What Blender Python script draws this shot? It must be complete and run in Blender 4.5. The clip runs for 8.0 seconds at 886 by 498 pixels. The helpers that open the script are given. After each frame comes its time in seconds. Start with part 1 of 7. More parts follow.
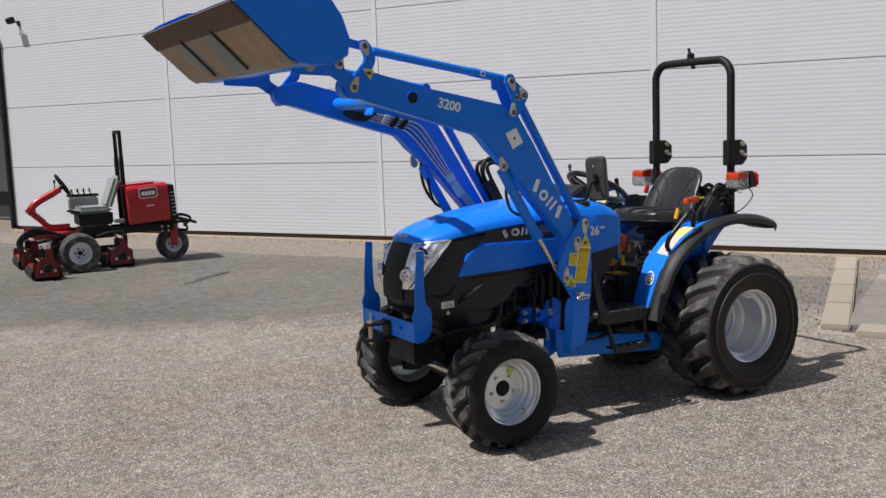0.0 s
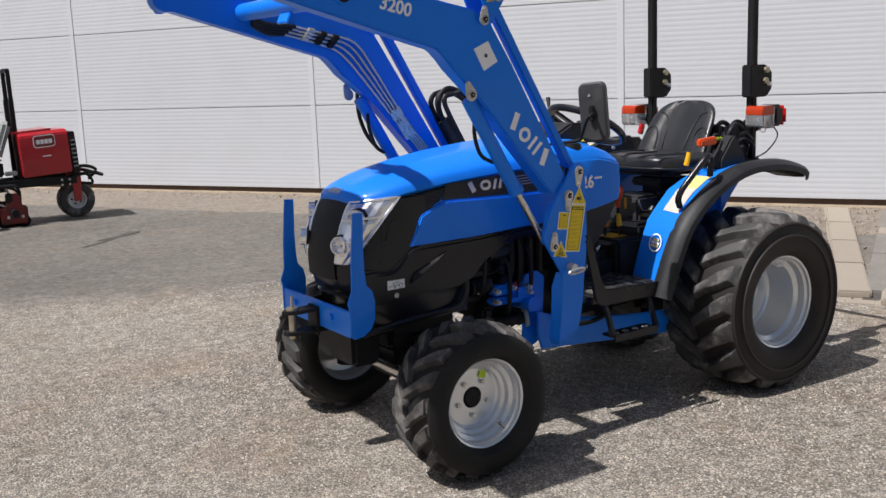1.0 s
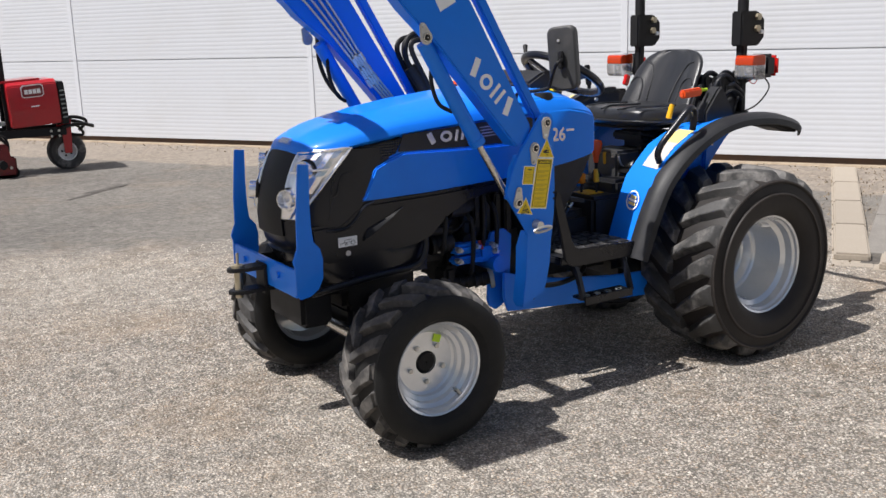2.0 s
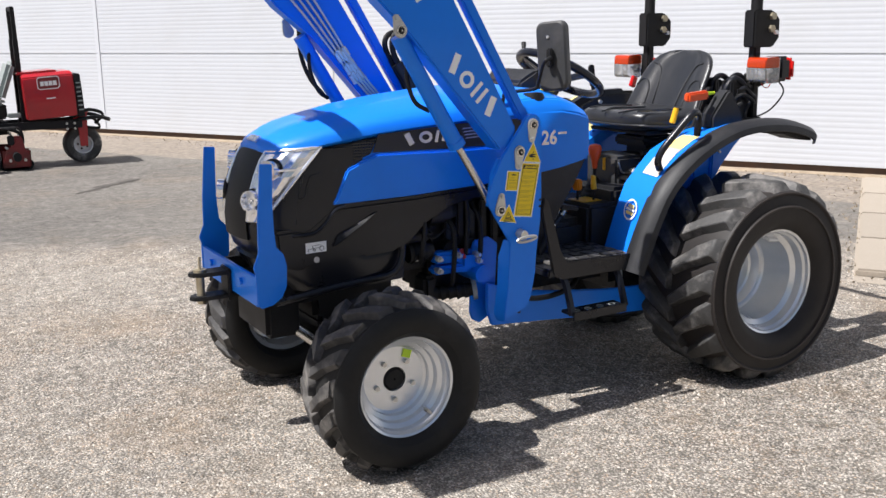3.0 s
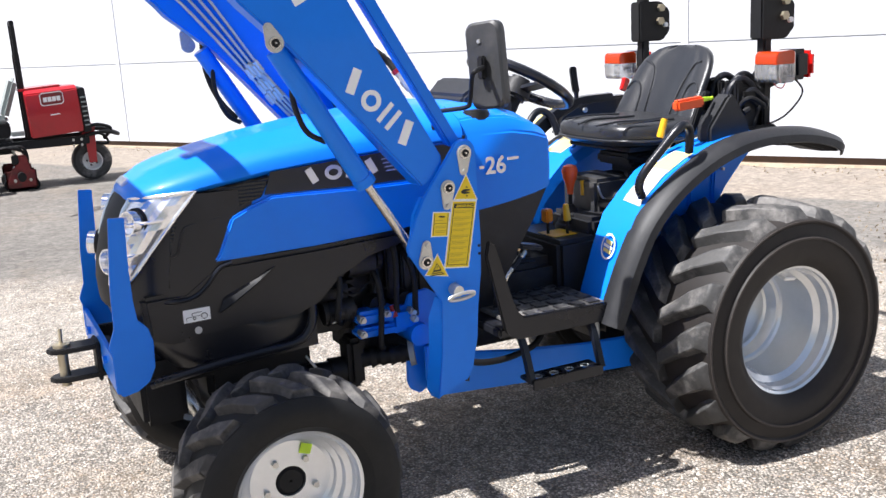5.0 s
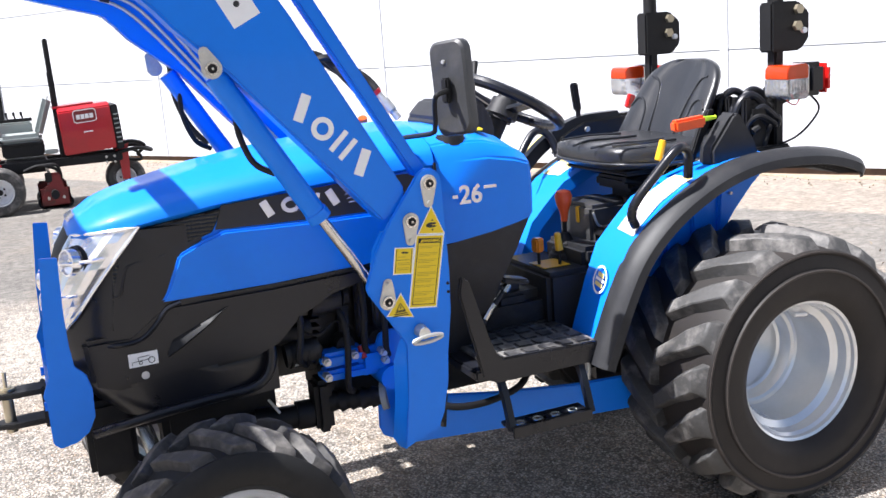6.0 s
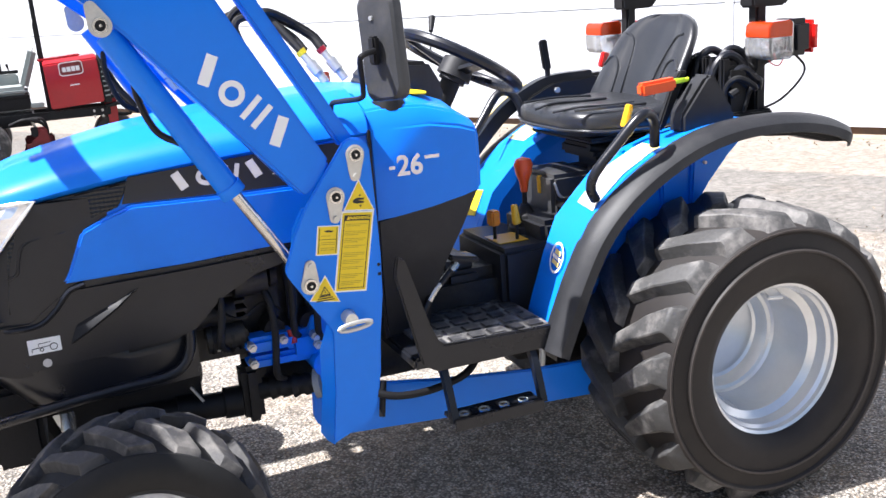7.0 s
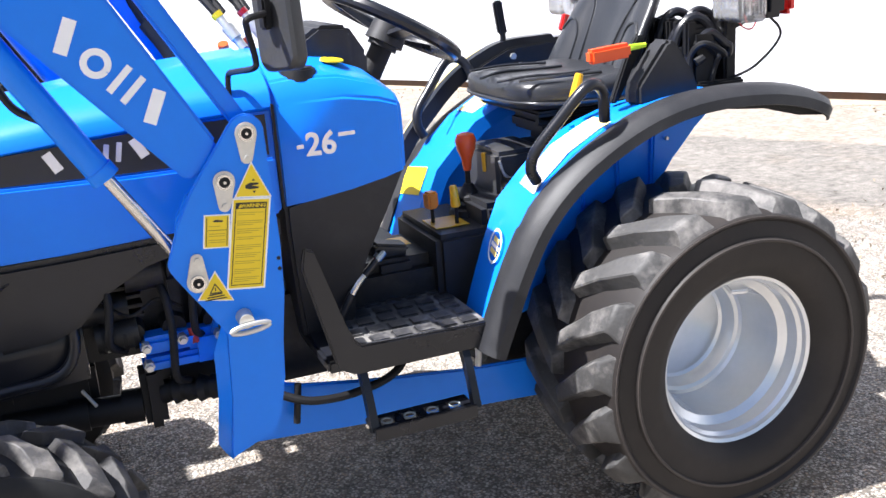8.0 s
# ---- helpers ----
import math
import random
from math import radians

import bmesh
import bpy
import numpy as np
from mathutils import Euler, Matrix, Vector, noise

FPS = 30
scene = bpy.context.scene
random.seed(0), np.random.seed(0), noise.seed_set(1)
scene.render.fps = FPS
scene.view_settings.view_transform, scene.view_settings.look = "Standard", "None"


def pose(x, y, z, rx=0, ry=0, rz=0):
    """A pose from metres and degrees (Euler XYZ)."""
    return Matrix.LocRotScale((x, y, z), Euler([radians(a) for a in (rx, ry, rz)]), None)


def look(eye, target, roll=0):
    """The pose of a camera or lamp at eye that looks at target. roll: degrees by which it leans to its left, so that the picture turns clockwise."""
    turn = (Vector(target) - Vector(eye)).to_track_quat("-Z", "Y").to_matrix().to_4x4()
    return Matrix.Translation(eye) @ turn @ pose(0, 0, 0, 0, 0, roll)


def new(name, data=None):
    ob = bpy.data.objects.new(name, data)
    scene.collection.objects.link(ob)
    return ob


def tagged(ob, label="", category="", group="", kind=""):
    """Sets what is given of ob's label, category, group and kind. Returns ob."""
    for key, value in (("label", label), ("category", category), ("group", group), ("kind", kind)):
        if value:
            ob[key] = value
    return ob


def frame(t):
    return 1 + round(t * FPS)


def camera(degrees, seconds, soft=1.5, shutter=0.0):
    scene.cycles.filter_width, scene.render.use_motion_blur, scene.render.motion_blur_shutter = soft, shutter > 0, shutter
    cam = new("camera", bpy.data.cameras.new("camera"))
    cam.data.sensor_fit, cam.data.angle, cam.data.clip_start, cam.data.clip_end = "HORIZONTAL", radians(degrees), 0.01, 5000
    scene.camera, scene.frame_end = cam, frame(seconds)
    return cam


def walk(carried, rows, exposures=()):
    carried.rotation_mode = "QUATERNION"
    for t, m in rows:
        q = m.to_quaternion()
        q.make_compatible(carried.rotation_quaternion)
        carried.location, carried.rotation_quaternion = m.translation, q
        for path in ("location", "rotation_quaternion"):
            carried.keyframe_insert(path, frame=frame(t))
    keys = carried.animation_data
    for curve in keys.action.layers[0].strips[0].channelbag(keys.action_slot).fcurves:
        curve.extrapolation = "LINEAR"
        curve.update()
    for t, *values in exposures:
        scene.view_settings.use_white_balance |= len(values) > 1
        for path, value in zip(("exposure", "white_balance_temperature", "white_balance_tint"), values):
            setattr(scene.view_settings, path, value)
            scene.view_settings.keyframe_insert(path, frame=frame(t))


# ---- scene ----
# World: x runs to the tractor's rear, y to its right-hand side, z up; the rear axle stands over the origin.
cam = camera(48.6, 8.0, soft=1.5)
ROWS = [  # seconds, eye, yaw, pitch, roll
    (0.0, -4.173, -4.438, 1.570, -29.89, -7.17, -2.03),
    (0.1, -4.125, -4.347, 1.561, -30.03, -7.29, -2.04),
    (0.2, -4.077, -4.256, 1.553, -30.17, -7.41, -2.04),
    (0.3, -3.897, -3.915, 1.520, -30.70, -7.87, -2.06),
    (0.4, -3.670, -3.482, 1.479, -31.37, -8.46, -2.09),
    (0.5, -3.574, -3.300, 1.462, -31.65, -8.70, -2.10),
    (1.0, -3.544, -3.306, 1.444, -33.29, -10.21, -2.14),
    (1.5, -3.378, -3.290, 1.417, -31.42, -12.62, -2.28),
    (2.0, -3.242, -3.233, 1.389, -32.26, -12.66, -1.72),
    (3.5, -2.778, -3.068, 1.350, -28.42, -12.95, -1.40),
    (4.0, -2.597, -2.952, 1.337, -27.60, -13.66, -3.47),
    (4.5, -2.429, -2.830, 1.361, -27.67, -13.36, -3.10),
    (6.0, -1.939, -2.648, 1.395, -22.88, -12.20, -4.17),
    (6.5, -1.850, -2.584, 1.386, -23.81, -12.55, -3.64),
    (7.0, -1.669, -2.503, 1.388, -21.82, -14.89, -4.05),
    (7.5, -1.498, -2.411, 1.387, -20.95, -15.70, -3.26),
    (8.0, -1.370, -2.329, 1.358, -20.82, -16.96, -4.23),
]
EXPOSURES = [(0.0, -0.05, 6300, 12), (1.0, 0.08, 6300, 12), (2.0, 0.35, 6300, 12), (3.5, 0.72, 6200, 12), (4.5, 0.98, 6150, 12), (6.0, 1.32, 6050, 13), (8.0, 1.56, 6050, 13)]
walk(cam, [(t, pose(x, y, z, 90 + pitch, 0, yaw) @ pose(0, 0, 0, 0, 0, roll)) for t, x, y, z, yaw, pitch, roll in ROWS], EXPOSURES)

# ---- daylight ----
SUN = Vector((-0.62, 0.045, 1.0)).normalized()
world = bpy.data.worlds.new("sky")
world.use_nodes = True
scene.world = world
sky = world.node_tree.nodes.new("ShaderNodeTexSky")
sky.sky_type, sky.sun_disc = "NISHITA", False
sky.sun_elevation, sky.sun_rotation = math.asin(SUN.z), math.atan2(SUN.x, SUN.y)
sky.air_density, sky.dust_density, sky.ozone_density = 1.0, 3.0, 0.3
back = world.node_tree.nodes["Background"]
back.inputs["Strength"].default_value = 0.056
world.node_tree.links.new(sky.outputs[0], back.inputs["Color"])
sun = new("sun", bpy.data.lights.new("sun", "SUN"))
sun.data.energy, sun.data.angle, sun.data.color = 4.9, radians(0.53), (1.0, 0.96, 0.9)
sun.matrix_world = look(SUN * 30, (0, 0, 0))


# ---- materials ----
def material(name, base, rough=0.5, metal=0.0, spread=0.15, grain=60.0, bump=0.1, coat=0.0, dirt=None, dirt_scale=4.0, dirt_amount=0.4, random_tint=0.0, spec=0.5):
    """A surface with variation at two scales: fine grain in colour, gloss and relief, and broad dirt with a shape of its own."""
    m = bpy.data.materials.new(name)
    m.use_nodes = True
    t = m.node_tree
    n, link = t.nodes, t.links.new
    b = n["Principled BSDF"]
    b.inputs["Metallic"].default_value = metal
    b.inputs["Specular IOR Level"].default_value = spec
    b.inputs["Coat Weight"].default_value = coat
    b.inputs["Coat Roughness"].default_value = 0.072
    co = n.new("ShaderNodeTexCoord").outputs["Object"]
    fine = n.new("ShaderNodeTexNoise")
    fine.inputs["Scale"].default_value, fine.inputs["Detail"].default_value = grain, 6
    link(co, fine.inputs["Vector"])
    ramp = n.new("ShaderNodeMix")
    ramp.data_type = "RGBA"
    ramp.inputs["A"].default_value = (*[c * (1 - spread) for c in base], 1)
    ramp.inputs["B"].default_value = (*[min(1, c * (1 + spread)) for c in base], 1)
    link(fine.outputs["Fac"], ramp.inputs["Factor"])
    colour = ramp.outputs["Result"]
    broad = n.new("ShaderNodeTexNoise")
    broad.inputs["Scale"].default_value, broad.inputs["Detail"].default_value, broad.inputs["Roughness"].default_value = dirt_scale, 8, 0.65
    link(co, broad.inputs["Vector"])
    if dirt:
        edge = n.new("ShaderNodeMapRange")
        edge.inputs["From Min"].default_value, edge.inputs["From Max"].default_value, edge.inputs["To Max"].default_value = 0.48, 0.72, dirt_amount
        link(broad.outputs["Fac"], edge.inputs["Value"])
        over = n.new("ShaderNodeMix")
        over.data_type = "RGBA"
        over.inputs["B"].default_value = (*dirt, 1)
        link(edge.outputs["Result"], over.inputs["Factor"])
        link(colour, over.inputs["A"])
        colour = over.outputs["Result"]
    if random_tint:
        info = n.new("ShaderNodeObjectInfo")
        hue = n.new("ShaderNodeHueSaturation")
        span = n.new("ShaderNodeMapRange")
        span.inputs["To Min"].default_value, span.inputs["To Max"].default_value = 1 - random_tint, 1 + random_tint
        link(info.outputs["Random"], span.inputs["Value"])
        link(span.outputs["Result"], hue.inputs["Value"])
        link(colour, hue.inputs["Color"])
        colour = hue.outputs["Color"]
    link(colour, b.inputs["Base Color"])
    gloss = n.new("ShaderNodeMapRange")
    gloss.inputs["To Min"].default_value, gloss.inputs["To Max"].default_value = rough * 0.85, min(1, rough * 1.25)
    link(broad.outputs["Fac"], gloss.inputs["Value"])
    link(gloss.outputs["Result"], b.inputs["Roughness"])
    if bump:
        relief = n.new("ShaderNodeBump")
        relief.inputs["Strength"].default_value, relief.inputs["Distance"].default_value = bump, 0.002
        link(fine.outputs["Fac"], relief.inputs["Height"])
        link(relief.outputs["Normal"], b.inputs["Normal"])
    return m


def lens_material(name, base, alpha_mix=0.5):
    """Moulded lamp plastic: coloured, ribbed, part glassy."""
    m = material(name, base, 0.12, 0, 0.1, 200, 0.3, coat=0.6)
    b = m.node_tree.nodes["Principled BSDF"]
    b.inputs["Transmission Weight"].default_value = alpha_mix
    b.inputs["IOR"].default_value = 1.49
    return m


BLUE = material("blue_paint", (0.009, 0.2, 0.84), 0.42, 0, 0.04, 30, 0.03, coat=0.2, dirt=(0.025, 0.2, 0.7), dirt_scale=3, dirt_amount=0.2, spec=0.25)
BLACK = material("black_plastic", (0.0092, 0.0102, 0.0145), 0.27, 0, 0.2, 250, 0.1, dirt=(0.03, 0.031, 0.034), dirt_scale=5, dirt_amount=0.25, spec=0.42)
MATT = material("matt_black", (0.006, 0.006, 0.007), 0.55, 0, 0.3, 120, 0.2, dirt=(0.028, 0.027, 0.025), dirt_scale=8, dirt_amount=0.3, spec=0.35)
FLARE = material("rubber_flare", (0.017, 0.0175, 0.02), 0.48, 0, 0.25, 400, 0.25, dirt=(0.06, 0.059, 0.059), dirt_scale=7, dirt_amount=0.35, spec=0.35)
RUBBER = material("tyre_rubber", (0.042, 0.041, 0.04), 0.6, 0, 0.35, 90, 0.5, dirt=(0.31, 0.29, 0.27), dirt_scale=9, dirt_amount=0.7)
MUDDY = material("muddy_tyre_tread", (0.042, 0.04, 0.039), 0.65, 0, 0.4, 70, 0.9, dirt=(0.25, 0.23, 0.205), dirt_scale=11, dirt_amount=0.65)
SIDEWALL = material("tyre_sidewall", (0.017, 0.0145, 0.0135), 0.55, 0, 0.15, 40, 0.12, dirt=(0.05, 0.04, 0.034), dirt_scale=3, dirt_amount=0.45, spec=0.35)
SCUFFED = material("scuffed_rubber_rib", (0.058, 0.048, 0.042), 0.7, 0, 0.3, 60, 0.3, dirt=(0.03, 0.027, 0.025), dirt_scale=7, dirt_amount=0.6)
BLACKWALL = material("front_tyre_sidewall", (0.011, 0.011, 0.011), 0.6, 0, 0.2, 60, 0.25, dirt=(0.035, 0.034, 0.032), dirt_scale=6, dirt_amount=0.4, spec=0.3)
RIM = material("silver_rim_paint", (0.8, 0.82, 0.84), 0.24, 0.65, 0.05, 60, 0.04, dirt=(0.45, 0.45, 0.45), dirt_scale=6, dirt_amount=0.12)
ZINC = material("zinc_plate", (0.6, 0.59, 0.55), 0.4, 0.75, 0.15, 120, 0.15)
STEEL = material("bright_steel", (0.62, 0.6, 0.57), 0.22, 0.95, 0.08, 80, 0.03)
WORN = material("worn_steel", (0.3, 0.21, 0.135), 0.5, 0.2, 0.45, 9, 0.4, dirt=(0.1, 0.25, 0.38), dirt_scale=2.6, dirt_amount=0.95)
RUST = material("rusty_edge_steel", (0.2, 0.125, 0.075), 0.6, 0.15, 0.4, 14, 0.5, dirt=(0.09, 0.045, 0.025), dirt_scale=6, dirt_amount=0.7)
IRON = material("engine_iron", (0.016, 0.016, 0.017), 0.45, 0.3, 0.4, 60, 0.6, dirt=(0.09, 0.08, 0.065), dirt_scale=10, dirt_amount=0.4)
CHROME = material("chrome_reflector", (0.9, 0.91, 0.93), 0.14, 0.8, 0.05, 50, 0.2)
SEATVINYL = material("black_vinyl", (0.021, 0.022, 0.025), 0.3, 0, 0.2, 420, 0.25, dirt=(0.045, 0.045, 0.045), dirt_scale=5, dirt_amount=0.3)
YELLOW = material("yellow_label", (0.82, 0.6, 0.01), 0.45, 0, 0.05, 40, 0.02)
WHITE = material("white_label", (0.88, 0.88, 0.88), 0.45, 0, 0.05, 40, 0.02)
INK = material("black_ink", (0.02, 0.02, 0.02), 0.5, 0, 0.1, 60, 0)
BROWNINK = material("label_print", (0.5, 0.36, 0.02), 0.5, 0, 0.1, 60, 0)
SILVER = material("silver_badge", (0.72, 0.73, 0.76), 0.25, 0.6, 0.05, 60, 0)
LIME = material("lime_sticker", (0.55, 0.8, 0.03), 0.5, 0, 0.05, 60, 0)
ORANGE = material("orange_plastic", (0.75, 0.09, 0.015), 0.35, 0, 0.06, 80, 0.05)
KNOB = material("yellow_plastic", (0.78, 0.42, 0.01), 0.35, 0, 0.06, 80, 0.05)
ORANGEAMBER = material("amber_plastic", (0.72, 0.24, 0.008), 0.35, 0, 0.06, 80, 0.05, dirt=(0.4, 0.08, 0.01), dirt_scale=60, dirt_amount=0.5)
RED = material("red_paint", (0.42, 0.008, 0.015), 0.32, 0, 0.08, 40, 0.05, coat=0.4, dirt=(0.2, 0.02, 0.02), dirt_scale=4, dirt_amount=0.4)
REDDARK = material("worn_red_paint", (0.2, 0.02, 0.02), 0.55, 0, 0.3, 30, 0.4, dirt=(0.05, 0.04, 0.03), dirt_scale=9, dirt_amount=0.8)
GREY = material("grey_vinyl", (0.27, 0.3, 0.29), 0.5, 0, 0.2, 200, 0.2, dirt=(0.32, 0.31, 0.3), dirt_scale=4, dirt_amount=0.6)
WHEELWHITE = material("white_wheel_paint", (0.8, 0.81, 0.82), 0.45, 0, 0.06, 60, 0.1, dirt=(0.4, 0.37, 0.33), dirt_scale=9, dirt_amount=0.4)
AMBER = lens_material("amber_lens", (0.66, 0.055, 0.006), 0.35)
CLEAR = lens_material("clear_lens", (0.85, 0.85, 0.85), 0.75)
DUSTYMAT = material("dusty_rubber_mat", (0.07, 0.068, 0.066), 0.55, 0, 0.3, 150, 0.3, dirt=(0.4, 0.38, 0.35), dirt_scale=9, dirt_amount=0.7)
MATBLOCK = material("worn_mat_block", (0.02, 0.02, 0.022), 0.4, 0, 0.3, 150, 0.3, dirt=(0.3, 0.285, 0.27), dirt_scale=14, dirt_amount=0.65)
DUSTYPLASTIC = material("dusty_grey_plastic", (0.03, 0.031, 0.033), 0.42, 0, 0.2, 250, 0.1, dirt=(0.11, 0.105, 0.1), dirt_scale=6, dirt_amount=0.45)
# Pale label print whose colour also stands in for sun glare on the fender.
FADED_GLARE = material("faded_glare_print", (0.64, 0.57, 0.5), 0.35, 0, 0.08, 30, 0, dirt=(0.66, 0.4, 0.38), dirt_scale=14, dirt_amount=0.5)
PALEYELLOW = material("faded_yellow_print", (0.76, 0.63, 0.24), 0.35, 0, 0.05, 30, 0)
REDLENS = lens_material("red_lens", (0.62, 0.012, 0.01), 0.05)
BRASS = material("zinc_yellow_bolt", (0.5, 0.44, 0.32), 0.35, 0.8, 0.1, 90, 0.05)
DARKDOOR = material("painted_door", (0.3, 0.29, 0.28), 0.5, 0, 0.06, 30, 0.1, dirt=(0.2, 0.19, 0.18), dirt_scale=3, dirt_amount=0.4)
SHEDWALL = material("shed_inner_wall", (0.22, 0.21, 0.2), 0.8, 0, 0.1, 12, 0.3, dirt=(0.14, 0.13, 0.12), dirt_scale=2, dirt_amount=0.5)
# Near-black base for the shed's inner walls, soffit, dado band and kick panel.
SHEDDARK = material("shed_near_black", (0.03, 0.033, 0.038), 0.7, 0, 0.15, 12, 0.2)
CLADDING = material("white_cladding", (0.575, 0.595, 0.63), 0.4, 0.0, 0.02, 15, 0.03, dirt=(0.52, 0.525, 0.53), dirt_scale=1.2, dirt_amount=0.35, random_tint=0.015)
TRIMMAT = material("cladding_trim", (0.6, 0.62, 0.655), 0.4, 0, 0.03, 20, 0.05)
CONCRETE = material("kerb_concrete", (0.3, 0.26, 0.21), 0.85, 0, 0.18, 90, 0.6, dirt=(0.3, 0.26, 0.21), dirt_scale=5, dirt_amount=0.6, random_tint=0.08)
SOIL = material("dry_debris", (0.3, 0.24, 0.17), 0.95, 0, 0.4, 60, 1.0, dirt=(0.16, 0.12, 0.08), dirt_scale=8, dirt_amount=0.7, random_tint=0.25)
RUST = material("rusty_channel", (0.09, 0.06, 0.045), 0.8, 0, 0.3, 30, 0.4, dirt=(0.16, 0.08, 0.04), dirt_scale=3, dirt_amount=0.6)


def ground_material():
    """Worn surface dressing: pale loose chippings near the tractor, older and finer asphalt towards the wall."""
    m = bpy.data.materials.new("chipped_asphalt")
    m.use_nodes = True
    t = m.node_tree
    n, link = t.nodes, t.links.new
    b = n["Principled BSDF"]
    b.inputs["Roughness"].default_value = 0.9
    b.inputs["Specular IOR Level"].default_value = 0.25
    co = n.new("ShaderNodeTexCoord").outputs["Object"]

    def noise_at(scale, detail=6, rough=0.6):
        x = n.new("ShaderNodeTexNoise")
        x.inputs["Scale"].default_value, x.inputs["Detail"].default_value, x.inputs["Roughness"].default_value = scale, detail, rough
        link(co, x.inputs["Vector"])
        return x.outputs["Fac"]

    def span(value, a, b_, lo=0.0, hi=1.0):
        x = n.new("ShaderNodeMapRange")
        for key, v in (("From Min", a), ("From Max", b_), ("To Min", lo), ("To Max", hi)):
            x.inputs[key].default_value = v
        link(value, x.inputs["Value"])
        return x.outputs["Result"]

    def mix(f, a, b_, kind="MIX"):
        x = n.new("ShaderNodeMix")
        x.data_type, x.blend_type = "RGBA", kind
        for key, v in (("Factor", f), ("A", a), ("B", b_)):
            if isinstance(v, (tuple, float)):
                x.inputs[key].default_value = (*v, 1) if isinstance(v, tuple) else v
            else:
                link(v, x.inputs[key])
        return x.outputs["Result"]

    def maths(kind, a, b_):
        x = n.new("ShaderNodeMath")
        x.operation = kind
        for k, v in enumerate((a, b_)):
            if isinstance(v, float):
                x.inputs[k].default_value = v
            else:
                link(v, x.inputs[k])
        return x.outputs[0]

    def stones(scale):
        v = n.new("ShaderNodeTexVoronoi")
        v.inputs["Scale"].default_value, v.inputs["Randomness"].default_value = scale, 1.0
        link(co, v.inputs["Vector"])
        tone = n.new("ShaderNodeSeparateColor")
        link(v.outputs["Color"], tone.inputs["Color"])
        return v.outputs["Distance"], tone.outputs[0], tone.outputs[1]

    d1, r1, g1 = stones(122.0)
    d2, r2, _ = stones(230.0)
    pale = mix(span(r1, 0, 1), (0.17, 0.155, 0.138), (0.6, 0.545, 0.475))
    pale = mix(span(g1, 0.75, 1.0), pale, (0.42, 0.3, 0.2))
    pale = mix(span(d1, 0.36, 0.66), pale, (0.1, 0.09, 0.078))
    old = mix(r2, (0.082, 0.077, 0.07), (0.168, 0.157, 0.142))
    old = mix(span(d2, 0.4, 0.8), old, (0.13, 0.12, 0.11))
    sep = n.new("ShaderNodeSeparateXYZ")
    link(co, sep.inputs[0])
    # The dressing ends along a ragged line across the yard.
    line = maths("ADD", maths("MULTIPLY", sep.outputs["X"], 0.5128), maths("MULTIPLY", sep.outputs["Y"], 0.8585))
    line = maths("ADD", line, maths("MULTIPLY", noise_at(1.3, 8), 1.6))
    zone = span(line, 2.55, 3.05)
    colour = mix(zone, pale, old)
    brown = span(noise_at(1.1, 9, 0.7), 0.5, 0.7, 0, 0.65)
    # Brown dust and bleaching show less on the older asphalt.
    fresh = span(zone, 0, 1, 1.0, 0.45)
    colour = mix(maths("MULTIPLY", brown, fresh), colour, (0.3, 0.232, 0.165))
    colour = mix(maths("MULTIPLY", span(noise_at(0.55, 5), 0.35, 0.65, 0.35, 0.0), fresh), colour, (0.44, 0.405, 0.35))
    # A paler, browner strip runs along the foot of the wall.
    near = maths("ADD", maths("MULTIPLY", sep.outputs["X"], 0.8585), maths("MULTIPLY", sep.outputs["Y"], 0.5128))
    near = maths("ADD", near, maths("MULTIPLY", noise_at(2.2, 6), 0.3))
    colour = mix(span(near, 4.12, 4.2, 0.0, 0.55), colour, (0.3, 0.25, 0.2))
    def round_patch(cx, cy, r0, r1):
        at = n.new("ShaderNodeVectorMath")
        at.operation = "DISTANCE"
        link(co, at.inputs[0])
        at.inputs[1].default_value = (cx, cy, 0)
        return span(at.outputs["Value"], r0, r1, 1.0, 0.0)

    speck = span(noise_at(14.0, 9, 0.75), 0.5, 0.62)
    for cx, cy, r0, r1, amount in ((0.2, -1.1, 0.2, 0.95, 0.55), (-0.55, -1.45, 0.1, 0.7, 0.4), (1.0, -0.7, 0.1, 0.4, 0.85), (-3.0, 0.6, 0.1, 1.1, 0.35)):
        colour = mix(maths("MULTIPLY", maths("MULTIPLY", speck, round_patch(cx, cy, r0, r1)), amount), colour, (0.085, 0.066, 0.045))
    dark = span(noise_at(2.7, 9, 0.7), 0.58, 0.74, 0, 0.6)
    colour = mix(dark, colour, (0.15, 0.125, 0.1))
    mottle = span(noise_at(20.0, 6, 0.75), 0.35, 0.65, 0.64, 1.32)
    blotch = span(noise_at(6.0, 5, 0.65), 0.35, 0.65, 0.85, 1.13)
    tone = n.new("ShaderNodeHueSaturation")
    link(maths("MULTIPLY", mottle, blotch), tone.inputs["Value"])
    link(colour, tone.inputs["Color"])
    link(tone.outputs["Color"], b.inputs["Base Color"])
    height = maths("MULTIPLY", maths("SUBTRACT", 0.8, d1), span(zone, 0, 1, 1.0, 0.25))
    relief = n.new("ShaderNodeBump")
    relief.inputs["Strength"].default_value, relief.inputs["Distance"].default_value = 0.85, 0.007
    link(maths("ADD", height, maths("MULTIPLY", noise_at(260.0, 4), 0.3)), relief.inputs["Height"])
    link(relief.outputs["Normal"], b.inputs["Normal"])
    return m


GROUND = ground_material()


